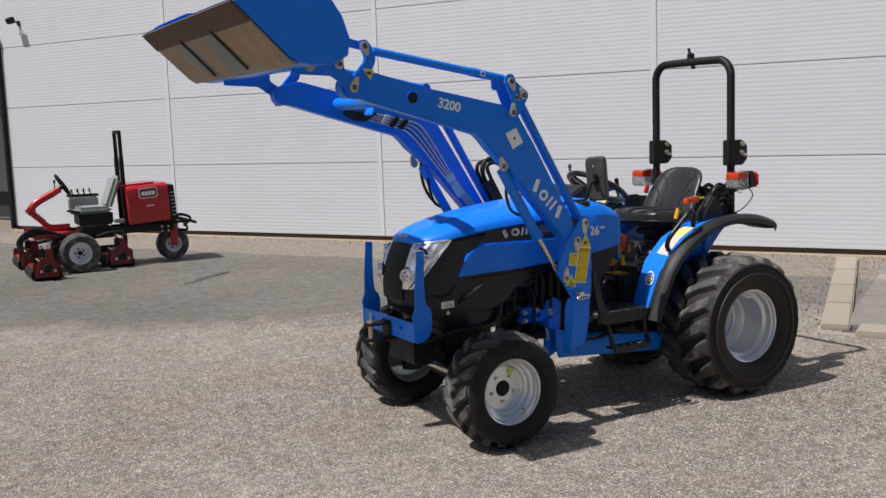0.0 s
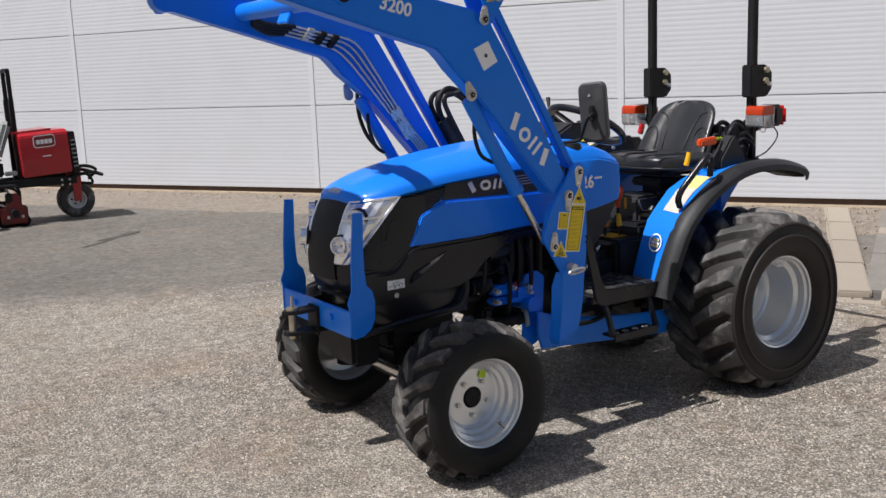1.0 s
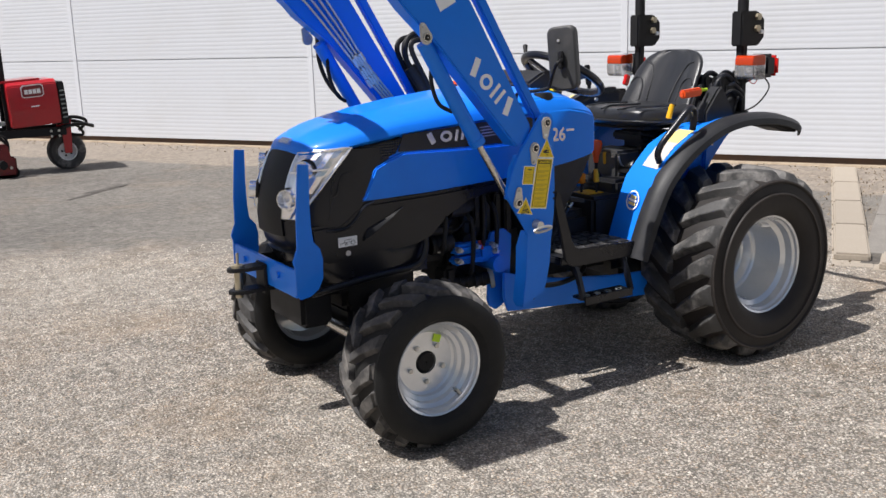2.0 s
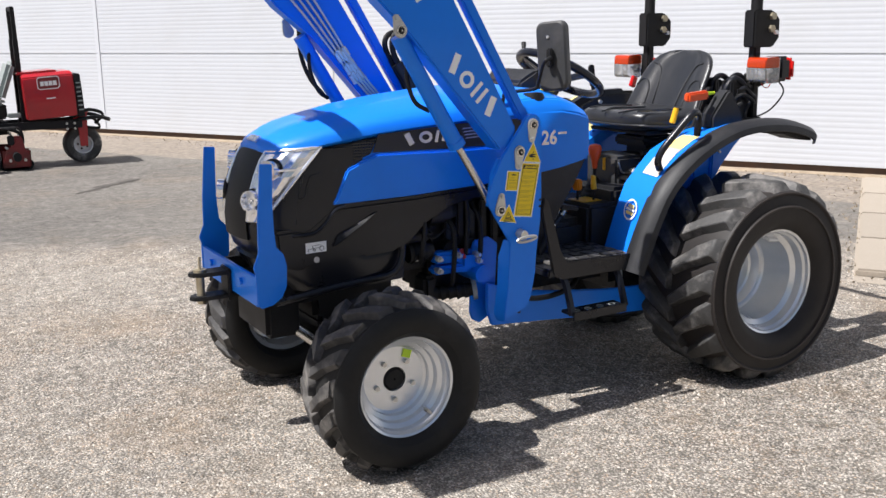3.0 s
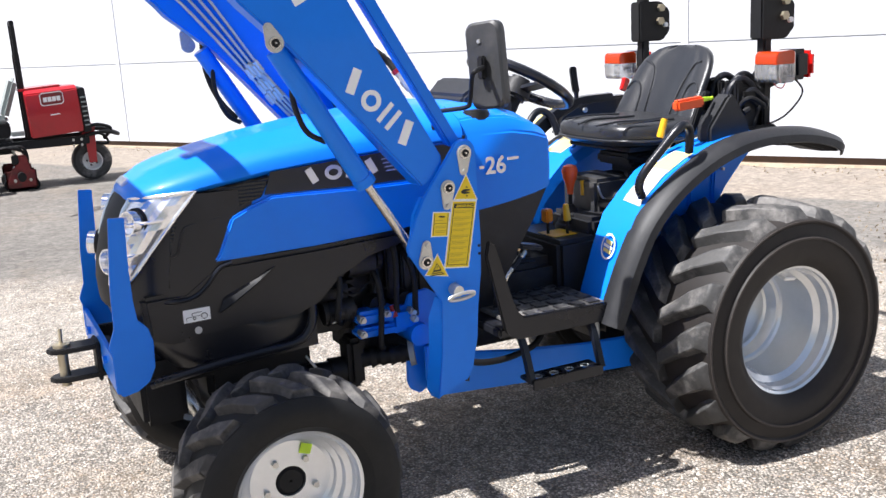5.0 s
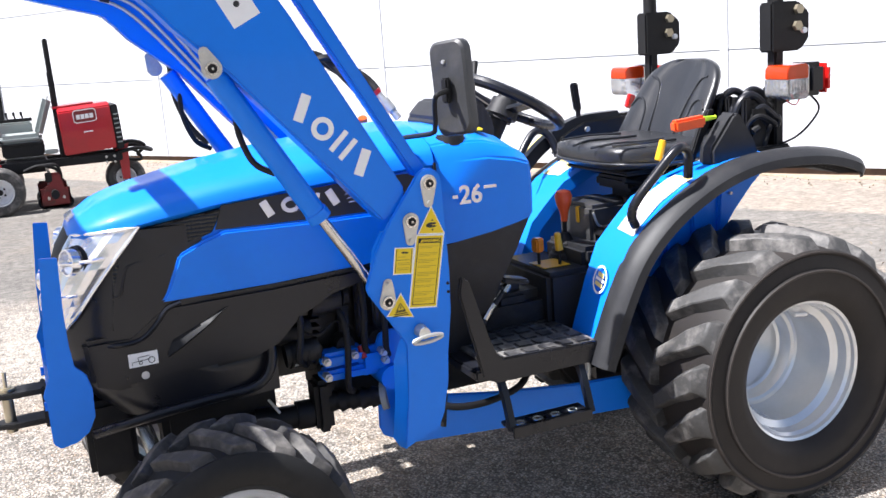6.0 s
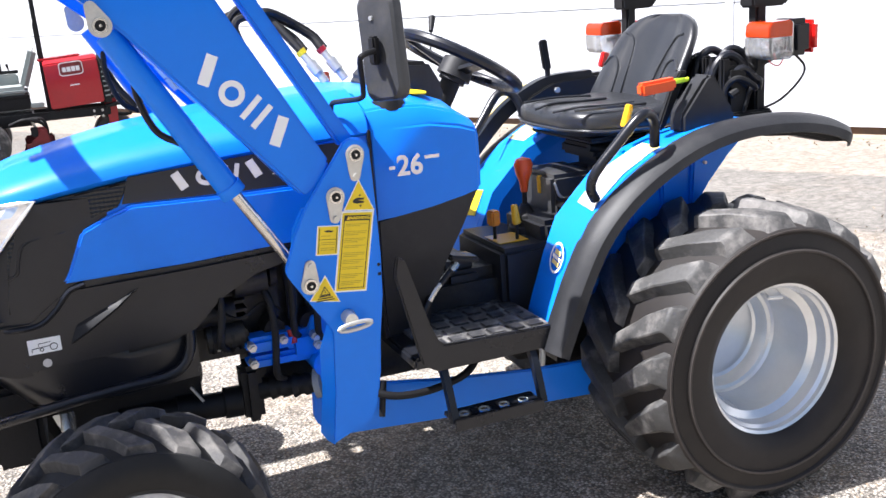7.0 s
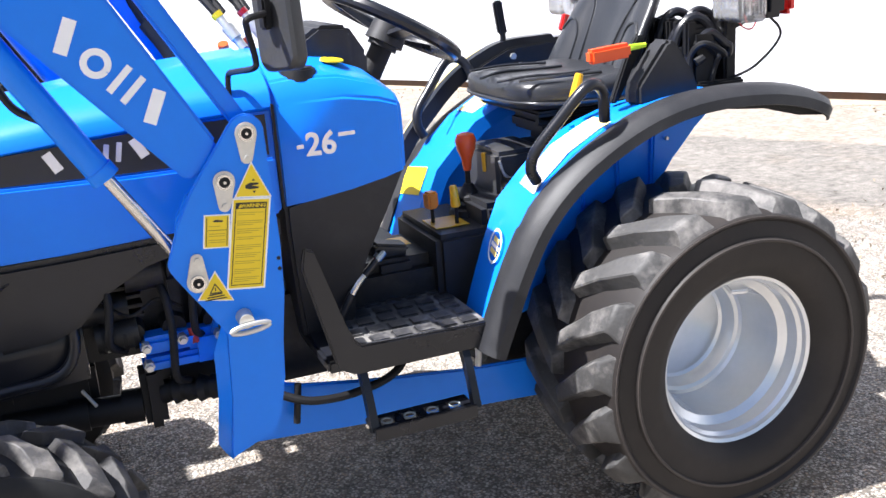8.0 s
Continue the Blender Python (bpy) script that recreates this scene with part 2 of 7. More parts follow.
def perforated_material():
    """Glossy black moulded mesh: rows of small dimples."""
    m = material("perforated_black", (0.006, 0.0065, 0.008), 0.2, 0, 0.2, 200, 0.0, spec=0.5)
    n, link = m.node_tree.nodes, m.node_tree.links.new
    holes = n.new("ShaderNodeTexVoronoi")
    holes.inputs["Scale"].default_value, holes.inputs["Randomness"].default_value = 105.0, 0.12
    holes.voronoi_dimensions = "2D"
    split, flat = n.new("ShaderNodeSeparateXYZ"), n.new("ShaderNodeCombineXYZ")
    link(n.new("ShaderNodeTexCoord").outputs["Object"], split.inputs[0])
    link(split.outputs["X"], flat.inputs["X"])
    link(split.outputs["Z"], flat.inputs["Y"])
    link(flat.outputs[0], holes.inputs["Vector"])
    relief = n.new("ShaderNodeBump")
    relief.inputs["Strength"].default_value, relief.inputs["Distance"].default_value = 0.9, 0.004
    link(holes.outputs["Distance"], relief.inputs["Height"])
    link(relief.outputs["Normal"], n["Principled BSDF"].inputs["Normal"])
    return m


PERFORATED = perforated_material()


# ---- building blocks ----
def part(name, bm, mat, parent=None, label="", at=None, sharp=32):
    """Links a bmesh as one mesh object under a thing or a part."""
    bmesh.ops.recalc_face_normals(bm, faces=bm.faces)
    me = bpy.data.meshes.new(name)
    bm.to_mesh(me)
    bm.free()
    me.materials.append(mat)
    me.shade_smooth()
    me.set_sharp_from_angle(angle=radians(sharp))
    ob = new(name, me)
    ob.parent = parent
    if at is not None:
        ob.matrix_basis = at
    return tagged(ob, label)


def thing(name, label, category, at=None, group=""):
    ob = new(name)
    ob.empty_display_size = 0.1
    if at is not None:
        ob.matrix_basis = at
    return tagged(ob, label, category, group)


def soften(bm, width, segments=2, angle=25):
    if width:
        edges = [e for e in bm.edges if len(e.link_faces) == 2 and e.calc_face_angle(0) > radians(angle)]
        bmesh.ops.bevel(bm, geom=edges, offset=width, segments=segments, affect="EDGES", clamp_overlap=True)
    return bm


def merge(*parts):
    out = bmesh.new()
    for b in parts:
        me = bpy.data.meshes.new("piece")
        b.to_mesh(me)
        b.free()
        out.from_mesh(me)
        bpy.data.meshes.remove(me)
    return out


def moved(bm, m):
    bm.transform(m)
    return bm


def plate(outline, y0, y1, bevel=0.003):
    """A plate with its outline in x and z, between two values of y (or two functions of x)."""
    f0, f1 = (y if callable(y) else (lambda x, v=y: v) for y in (y0, y1))
    bm = bmesh.new()
    a = [bm.verts.new((x, f0(x), z)) for x, z in outline]
    b = [bm.verts.new((x, f1(x), z)) for x, z in outline]
    bm.faces.new(a)
    bm.faces.new(b[::-1])
    for i in range(len(a)):
        j = (i + 1) % len(a)
        bm.faces.new((a[i], b[i], b[j], a[j]))
    bmesh.ops.recalc_face_normals(bm, faces=bm.faces)
    return soften(bm, bevel)


def box(centre, size, bevel=0.004, m=None):
    bm = bmesh.new()
    bmesh.ops.create_cube(bm, size=1.0)
    bm.transform(Matrix.Diagonal((*size, 1)))
    soften(bm, bevel)
    if m is not None:
        bm.transform(m)
    bm.transform(Matrix.Translation(centre))
    return bm


def loft(rings, closed=True, caps=True):
    bm = bmesh.new()
    rows = [[bm.verts.new(p) for p in ring] for ring in rings]
    n = len(rows[0])
    for r, s in zip(rows, rows[1:]):
        for i in range(n if closed else n - 1):
            j = (i + 1) % n
            bm.faces.new((r[i], r[j], s[j], s[i]))
    if caps and closed:
        bm.faces.new(rows[0][::-1])
        bm.faces.new(rows[-1])
    bmesh.ops.recalc_face_normals(bm, faces=bm.faces)
    return bm


def rod(p0, p1, r0, r1=None, n=20):
    p0, p1 = Vector(p0), Vector(p1)
    r1 = r0 if r1 is None else r1
    q = (p1 - p0).to_track_quat("Z", "Y").to_matrix()
    ring = lambda c, r: [c + q @ Vector((r * math.cos(a), r * math.sin(a), 0)) for a in (2 * math.pi * k / n for k in range(n))]
    return loft([ring(p0, r0), ring(p1, r1)])


def smooth_path(points, steps=6):
    pts = [Vector(p) for p in points]
    pts = [pts[0] * 2 - pts[1]] + pts + [pts[-1] * 2 - pts[-2]]
    out = []
    for a, b, c, d in zip(pts, pts[1:], pts[2:], pts[3:]):
        for k in range(steps):
            t = k / steps
            out.append(0.5 * (2 * b + (c - a) * t + (2 * a - 5 * b + 4 * c - d) * t * t + (3 * b - a - 3 * c + d) * t ** 3))
    return out + [pts[-2]]


def pipe(points, r, n=10, steps=6):
    """A round pipe or hose through the points."""
    path = smooth_path(points, steps) if steps > 1 else [Vector(p) for p in points]
    rings, up = [], None
    for i, p in enumerate(path):
        d = (path[min(i + 1, len(path) - 1)] - path[max(i - 1, 0)]).normalized()
        if up is None:
            up = d.orthogonal().normalized()
        up = (up - d * up.dot(d)).normalized()
        side = d.cross(up)
        rings.append([p + r * (up * math.cos(a) + side * math.sin(a)) for a in (2 * math.pi * k / n for k in range(n))])
    return loft(rings)


def lathe(profile, n=48):
    """Turned about the y axis: profile of (radius, y), closed on itself."""
    bm = bmesh.new()
    rows = []
    for k in range(n):
        a = 2 * math.pi * k / n
        rows.append([bm.verts.new((r * math.cos(a), y, r * math.sin(a))) for r, y in profile])
    m = len(profile)
    for k in range(n):
        r, s = rows[k], rows[(k + 1) % n]
        for i in range(m):
            j = (i + 1) % m
            bm.faces.new((r[i], r[j], s[j], s[i]))
    bmesh.ops.recalc_face_normals(bm, faces=bm.faces)
    return bm


def disc(centre, r, depth, n=24, axis=(0, 1, 0), bevel=0.0):
    c, a = Vector(centre), Vector(axis)
    return soften(rod(c - a * depth / 2, c + a * depth / 2, r, n=n), bevel)


def arc_outline(cx, cz, r, a0, a1, n=8):
    return [(cx + r * math.cos(radians(a0 + (a1 - a0) * k / n)), cz + r * math.sin(radians(a0 + (a1 - a0) * k / n))) for k in range(n + 1)]


def teardrop(cx, cz, r, tx, tz, tr):
    """The outline of a lock plate: a round end and a smaller round tail."""
    a = math.degrees(math.atan2(tz - cz, tx - cx))
    return arc_outline(cx, cz, r, a + 80, a + 280, 12) + arc_outline(tx, tz, tr, a - 80, a + 80, 8)


def ribbon(points, width, y0, y1):
    """A flat mitred stroke along points of x and z, as one plate between two values (or functions) of y."""
    pts = [Vector(p) for p in points]
    left, right = [], []
    for i, p in enumerate(pts):
        d0 = (p - pts[i - 1]).normalized() if i else None
        d1 = (pts[i + 1] - p).normalized() if i + 1 < len(pts) else None
        d0, d1 = d0 or d1, d1 or d0
        t = (d0 + d1).normalized()
        n_ = Vector((-t.y, t.x))
        w = width / 2 / max(0.45, n_.dot(Vector((-d0.y, d0.x))))
        left.append(p + n_ * w)
        right.append(p - n_ * w)
    f0, f1 = (y if callable(y) else (lambda x, v=y: v) for y in (y0, y1))
    ring = lambda a, b: [(a.x, f0(a.x), a.y), (a.x, f1(a.x), a.y), (b.x, f1(b.x), b.y), (b.x, f0(b.x), b.y)]
    return loft([ring(a, b) for a, b in zip(left, right)])


def lettering(name, words, size, at, mat, parent, label=""):
    cu = bpy.data.curves.new(name, "FONT")
    cu.body, cu.size, cu.extrude, cu.align_x, cu.align_y, cu.resolution_u = words, size, 0.0006, "CENTER", "CENTER", 3
    cu.offset = size * 0.026
    tmp = bpy.data.objects.new(name, cu)
    scene.collection.objects.link(tmp)
    me = bpy.data.meshes.new_from_object(tmp.evaluated_get(bpy.context.evaluated_depsgraph_get()))
    bpy.data.objects.remove(tmp)
    me.name = name
    me.materials.clear()
    me.materials.append(mat)
    ob = new(name, me)
    ob.parent, ob.matrix_basis = parent, at
    return tagged(ob, label)


# ---- ground and building ----
WALL = pose(4.7938, 2.8635, 0, 0, 0, -59.15)  # along the wall: x; into the building: y
BAYS = [-13.42 + 3.868 * k for k in range(8)]
COURSE, FOOT = 1.03, 0.075

bm = bmesh.new()
bmesh.ops.create_grid(bm, x_segments=24, y_segments=24, size=150)
ground = tagged(part("ground", bm, GROUND), "worn yard asphalt dressed with pale loose chippings", "ground", kind="structure")


def shell_wall(name, spans, mat, label):
    """Plain wall from boxes given as x0, x1, y0, y1, z0, z1 in the wall's own axes."""
    pieces = [box(((a + b) / 2, (c + d) / 2, (e + f) / 2), (b - a, d - c, f - e), 0) for a, b, c, d, e, f in spans]
    return tagged(part(name, merge(*pieces), mat, at=WALL), label, "wall", kind="structure")


TOP = FOOT + 6 * COURSE
wall_front = shell_wall("wall_front", [(-13.40, BAYS[-1], 0.03, 0.25, FOOT + 0.01, TOP - 0.01), (-26, -18.44, 0.03, 0.25, 0, TOP - 0.01), (-18.44, -13.40, 0.03, 0.25, 3.24, TOP - 0.01)],
                        TRIMMAT, "white ribbed metal cladding wall of a large shed")
tagged(part("wall_foot", box(((BAYS[0] + BAYS[-1]) / 2, 0.12, FOOT / 2), (BAYS[-1] - BAYS[0], 0.18, FOOT + 0.01), 0.004), RUST, at=WALL), "rusty dark steel channel under the cladding", "trim", kind="structure")
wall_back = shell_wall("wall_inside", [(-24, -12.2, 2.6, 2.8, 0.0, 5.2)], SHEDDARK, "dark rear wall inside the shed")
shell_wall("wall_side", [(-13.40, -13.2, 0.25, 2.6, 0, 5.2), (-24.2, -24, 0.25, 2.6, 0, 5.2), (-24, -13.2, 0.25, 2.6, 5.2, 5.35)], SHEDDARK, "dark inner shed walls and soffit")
tagged(part("wall_partition", merge(box((-15.9, 1.55, 1.58), (5.0, 0.12, 2.05), 0.004)), SHEDWALL, at=WALL), "grey rendered partition inside the shed opening", "wall", kind="structure")
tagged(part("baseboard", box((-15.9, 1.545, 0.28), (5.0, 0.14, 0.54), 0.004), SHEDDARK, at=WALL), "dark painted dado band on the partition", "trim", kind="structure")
tagged(part("wall_trim", box((-13.41, 0.0, 1.64), (0.06, 0.14, 3.22), 0.004), MATT, at=WALL), "dark steel jamb of the shed opening", "trim", kind="structure")
tagged(part("trim", box((-15.92, -0.01, 3.29), (5.1, 0.16, 0.1), 0.006), TRIMMAT, at=WALL), "pale flashing over the shed opening", "trim", kind="structure")


def shed_door():
    door = tagged(part("door_1", box((0, 0, 1.04), (0.86, 0.05, 2.02), 0.006), DARKDOOR, at=WALL @ pose(-15.62, 1.45, 0)), "closed grey-white personnel door in the partition", "door", kind="structure")
    part("kick_panel", box((0, -0.03, 0.32), (0.82, 0.01, 0.5), 0.002), SHEDDARK, door, "dark kick panel")
    part("door_frame", merge(box((-0.46, 0, 1.05), (0.06, 0.1, 2.1), 0.004), box((0.46, 0, 1.05), (0.06, 0.1, 2.1), 0.004), box((0, 0, 2.1), (0.98, 0.1, 0.06), 0.004)), SHEDWALL, door)
    part("sign", disc((-0.02, -0.03, 1.55), 0.07, 0.006), WHITE, door, "small round notice")
    part("handle", rod((-0.34, -0.06, 1.02), (-0.22, -0.06, 1.02), 0.012), ZINC, door, "lever handle")


shed_door()


def fire_extinguisher(x, y):
    e = thing("fire_extinguisher", "red fire extinguisher hanging on the shed partition", "extinguisher", WALL @ pose(x, y, 0.75))
    part("cylinder", soften(rod((0, 0, 0), (0, 0, 0.42), 0.07), 0.015), REDDARK, e)
    part("valve", merge(rod((0, 0, 0.42), (0, 0, 0.5), 0.02), box((0.03, 0, 0.5), (0.1, 0.02, 0.02), 0.002)), MATT, e)
    part("discharge_hose", pipe([(0.03, 0, 0.48), (0.1, 0, 0.4), (0.1, 0, 0.15)], 0.012), MATT, e)


fire_extinguisher(-14.35, 1.38)


def wall_floodlight(x, z):
    e = thing("wall_floodlight", "small black floodlight bracketed on the cladding", "lamp", WALL @ pose(x, -0.02, z))
    part("bracket", merge(box((0, 0, 0), (0.05, 0.02, 0.08), 0.002), rod((0, 0, 0), (0, -0.13, 0.02), 0.012)), MATT, e)
    part("head", box((0, -0.15, 0.03), (0.14, 0.1, 0.1), 0.012, pose(0, 0, 0, 25)), MATT, e)
    part("cable", pipe([(0.02, -0.01, -0.03), (0.05, -0.012, -0.14), (0.03, -0.012, -0.2)], 0.006), MATT, e)


wall_floodlight(-12.85, 3.55)
wall_floodlight(-14.6, 3.75)


# ---- tractor ----
tractor = thing("tractor", "blue compact tractor with raised front loader, parked on chippings", "tractor")
REAR, FRONT = (0.0, 0.395), (-1.608, 0.284)  # axle centres in x and z


def side(x):
    """Half-width of the bonnet, which tapers to the nose."""
    return 0.225 + (x + 1.64) * 0.095


def tread_tyre(parent, radius, y_out, y_in, rim_r, count, depth, lug, lean, label, crown, rubber, wall, ribbed):
    """A bar-tread tyre: carcass with its shoulders, and staggered bars with sloping flanks leaning in from both shoulders."""
    mid, half = (y_out + y_in) / 2, (y_in - y_out) / 2
    base = radius - depth
    step = base - rim_r
    if ribbed:
        prof = [(rim_r, y_out + half * 0.10), (rim_r + 0.012, y_out + half * 0.02), (rim_r + step * 0.25, y_out - 0.012), (rim_r + step * 0.5, y_out - 0.010), (rim_r + step * 0.535, y_out - 0.011),
                (rim_r + step * 0.55, y_out - 0.017), (rim_r + step * 0.58, y_out - 0.017), (rim_r + step * 0.60, y_out - 0.009), (base - crown - 0.016, y_out - 0.003),
                (base - crown - 0.010, y_out - 0.009), (base - crown - 0.002, y_out - 0.008), (base - crown + 0.002, y_out + half * 0.03), (base - crown * 0.3, y_out + half * 0.45), (base, mid)]
    else:
        prof = [(rim_r, y_out + half * 0.12), (rim_r + 0.008, y_out + 0.002), (rim_r + step * 0.2, y_out - 0.014), (rim_r + step * 0.4, y_out - 0.021), (rim_r + step * 0.6, y_out - 0.021), (rim_r + step * 0.78, y_out - 0.015),
                (rim_r + step * 0.9, y_out - 0.004), (base - crown * 0.55, y_out + half * 0.14), (base - crown * 0.2, y_out + half * 0.45), (base, mid)]
    prof = prof + [(r, 2 * mid - y) for r, y in prof[-2::-1]]
    tyre = part("tyre", lathe(prof, 80), wall, parent, label)
    if ribbed:
        for r0, y in ((rim_r + step * 0.562, y_out - 0.0172), (base - crown - 0.006, y_out - 0.0088)):
            part("sidewall_rib", lathe([(r0 - 0.0035, y), (r0 - 0.002, y - 0.0012), (r0 + 0.002, y - 0.0012), (r0 + 0.0035, y), (r0, y + 0.004)], 80), SCUFFED, tyre, "scuffed tan sidewall rib")
    bars = bmesh.new()
    rng = random.Random(5)
    wear = 0.10 if ribbed else 0.3
    foot, top_w = lug
    for k in range(count):
        for sgn in (-1, 1):
            a0 = 2 * math.pi * (k + (0.5 if sgn > 0 else 0) + (rng.random() - 0.5) * 0.06) / count
            sect = []
            for u, wf in ((-0.03, 1.0), (0.09, 1.0), (0.42, 0.9), (0.56, 0.74), (0.98, 0.62)):
                y = mid + sgn * half * (0.97 - u * 0.97)
                a = a0 + lean * max(0, u - 0.12) * 0.9
                fall = crown * min(1.0, abs(1 - u)) ** 2.2
                top = radius - fall - (0.007 if u < 0 else 0) - rng.random() * depth * wear
                low = base - fall - 0.008
                jog = lambda: (rng.random() - 0.5) * 0.012 * (not ribbed)
                sect.append([(low * math.cos(a + s * foot * wf / base / 2), y + (sgn * 0.006 if u < 0 else 0), low * math.sin(a + s * foot * wf / base / 2)) for s in (-1, 1)] +
                            [(top * math.cos(a + s * top_w * wf / base / 2), y - (sgn * 0.012 if u < 0 else 0) + jog(), top * math.sin(a + s * top_w * wf / base / 2)) for s in (1, -1)])
            rows = [[bars.verts.new(p) for p in ring] for ring in sect]
            for r, s in zip(rows, rows[1:]):
                for i in range(4):
                    bars.faces.new((r[i], r[(i + 1) % 4], s[(i + 1) % 4], s[i]))
            bars.faces.new(rows[0][::-1])
            bars.faces.new(rows[-1])
    bmesh.ops.recalc_face_normals(bars, faces=bars.faces)
    soften(bars, 0.003, 1, 30)
    part("tread", bars, rubber, tyre, "chunky worn tread bars", sharp=25)
    return tyre


def rear_wheel(at):
    R, yo, yi, r = 0.404, -0.026, 0.35, 0.210  # y from the flange inwards
    rim = part("rear_wheel", lathe([(r, 0.0), (r - 0.004, -0.004), (r - 0.012, 0.0), (r - 0.014, 0.012), (r - 0.022, 0.02), (r - 0.026, 0.05), (r - 0.045, 0.062), (r - 0.05, 0.11), (r - 0.05, 0.19), (r - 0.056, 0.197), (r - 0.066, 0.2), (0.152, 0.2), (0.146, 0.205), (0.132, 0.235), (0.124, 0.24), (0.003, 0.24), (0.003, 0.25), (r - 0.04, 0.25), (r - 0.03, 0.26), (r - 0.008, 0.27), (r - 0.006, 0.02)], 64),
               RIM, tractor, "silver dished wheel with wide bar-tread tyre", at)
    tread_tyre(rim, R, yo, yi, r - 0.004, 18, 0.034, (0.108, 0.062), 0.36, "black wide tyre with dusty ribbed sidewall", 0.014, RUBBER, SIDEWALL, True)
    part("valve_tab", box((0.0, 0.05, r - 0.045), (0.05, 0.05, 0.012), 0.003, pose(0, 0, 0, 20)), RIM, rim, "pressed tab on the rim")
    part("wheel_bolt", merge(rod((-0.125, 0.23, 0.03), (-0.125, 0.205, 0.03), 0.012, n=6), rod((-0.125, 0.208, 0.03), (-0.125, 0.195, 0.03), 0.007, n=10)), ZINC, rim)
    return rim


def front_wheel(at):
    R, yo, yi, r = 0.295, -0.016, 0.21, 0.166
    rim = part("front_wheel", lathe([(r, 0.0), (r - 0.004, -0.004), (r - 0.011, 0.0), (r - 0.013, 0.01), (r - 0.018, 0.016), (r - 0.02, 0.035), (r - 0.034, 0.043), (r - 0.037, 0.062), (r - 0.05, 0.068), (r - 0.052, 0.085),
                                     (0.105, 0.09), (0.04, 0.086), (0.04, 0.1), (0.1, 0.1), (r - 0.03, 0.11), (r - 0.02, 0.17), (r, 0.18), (r + 0.004, 0.02)], 64),
               RIM, tractor, "silver dished wheel with bar-tread tyre", at)
    tread_tyre(rim, R, yo, yi, r - 0.004, 17, 0.03, (0.08, 0.048), 0.40, "black tyre with worn muddy tread", 0.024, MUDDY, BLACKWALL, False)
    part("hub", lathe([(0.003, 0.084), (0.03, 0.084), (0.038, 0.092), (0.04, 0.12), (0.003, 0.12)], 28), MATT, rim, "black hub hole with axle end")
    for k in range(5):
        a = 2 * math.pi * (k + 0.72) / 5
        b = part("bolt", disc((0.067 * math.cos(a), 0.082, 0.067 * math.sin(a)), 0.0085, 0.014, 6), ZINC, rim)
    part("valve", rod((0.085, 0.03, -0.103), (0.094, 0.055, -0.115), 0.006), MATT, rim)
    part("weight_tab", box((0.088, 0.03, -0.106), (0.03, 0.03, 0.008), 0.002, pose(0, 0, 0, 0, 50)), ZINC, rim)
    part("sticker", box((0.045, 0.084, 0.078), (0.03, 0.002, 0.026), 0, pose(0, 0, 0, 0, 20)), LIME, rim, "lime-green paper sticker")
    return rim


rear_wheel(pose(REAR[0], -0.605, REAR[1], 0, 8, 0))
rear_wheel(pose(REAR[0], 0.605, REAR[1], 0, 21, 180))
front_wheel(pose(FRONT[0], -0.6, FRONT[1]))
front_wheel(pose(FRONT[0], 0.6, FRONT[1], 0, 11, 180))


# bonnet
def nose_point(a, z, off=0.0):
    """A point of the nose: a is the angle round from the middle of the front, z the height."""
    zs = (0.50, 0.56, 0.62, 0.70, 0.76, 0.84, 0.90, 0.955, 0.995)
    xs = (-1.80, -1.86, -1.905, -1.935, -1.938, -1.925, -1.905, -1.88, -1.85)
    xf = float(np.interp(z, zs, xs)) - off
    xb, w = -1.56, side(-1.60) + off
    c, s = math.cos(radians(a)), math.sin(radians(a))
    sg = 1 if s >= 0 else -1
    return Vector((xb - (xb - xf) * abs(c) ** 0.62, w * sg * abs(s) ** 0.72, z))


rings = []
for z in (0.52, 0.56, 0.60, 0.632, 0.64, 0.66, 0.72, 0.78, 0.86, 0.93, 0.992):
    rings.append([nose_point(a, z, -0.012 if z == 0.64 else 0) for a in range(-90, 91, 6)] + [Vector((-1.40, 0.2, z)), Vector((-1.40, -0.2, z))])
nose = part("nose_cowl", loft(rings), BLACK, tractor, "black plastic nose cowl with mesh grille", sharp=40)
# centre grille strip: a proud matt band
strip = loft([[nose_point(a, z, 0.006) for a in (-20, -10, 0, 10, 20)] + [nose_point(a, z, -0.01) for a in (20, 0, -20)] for z in (0.70, 0.76, 0.82, 0.88, 0.94, 0.985)])
part("grille", strip, MATT, nose, "matt black grille band")


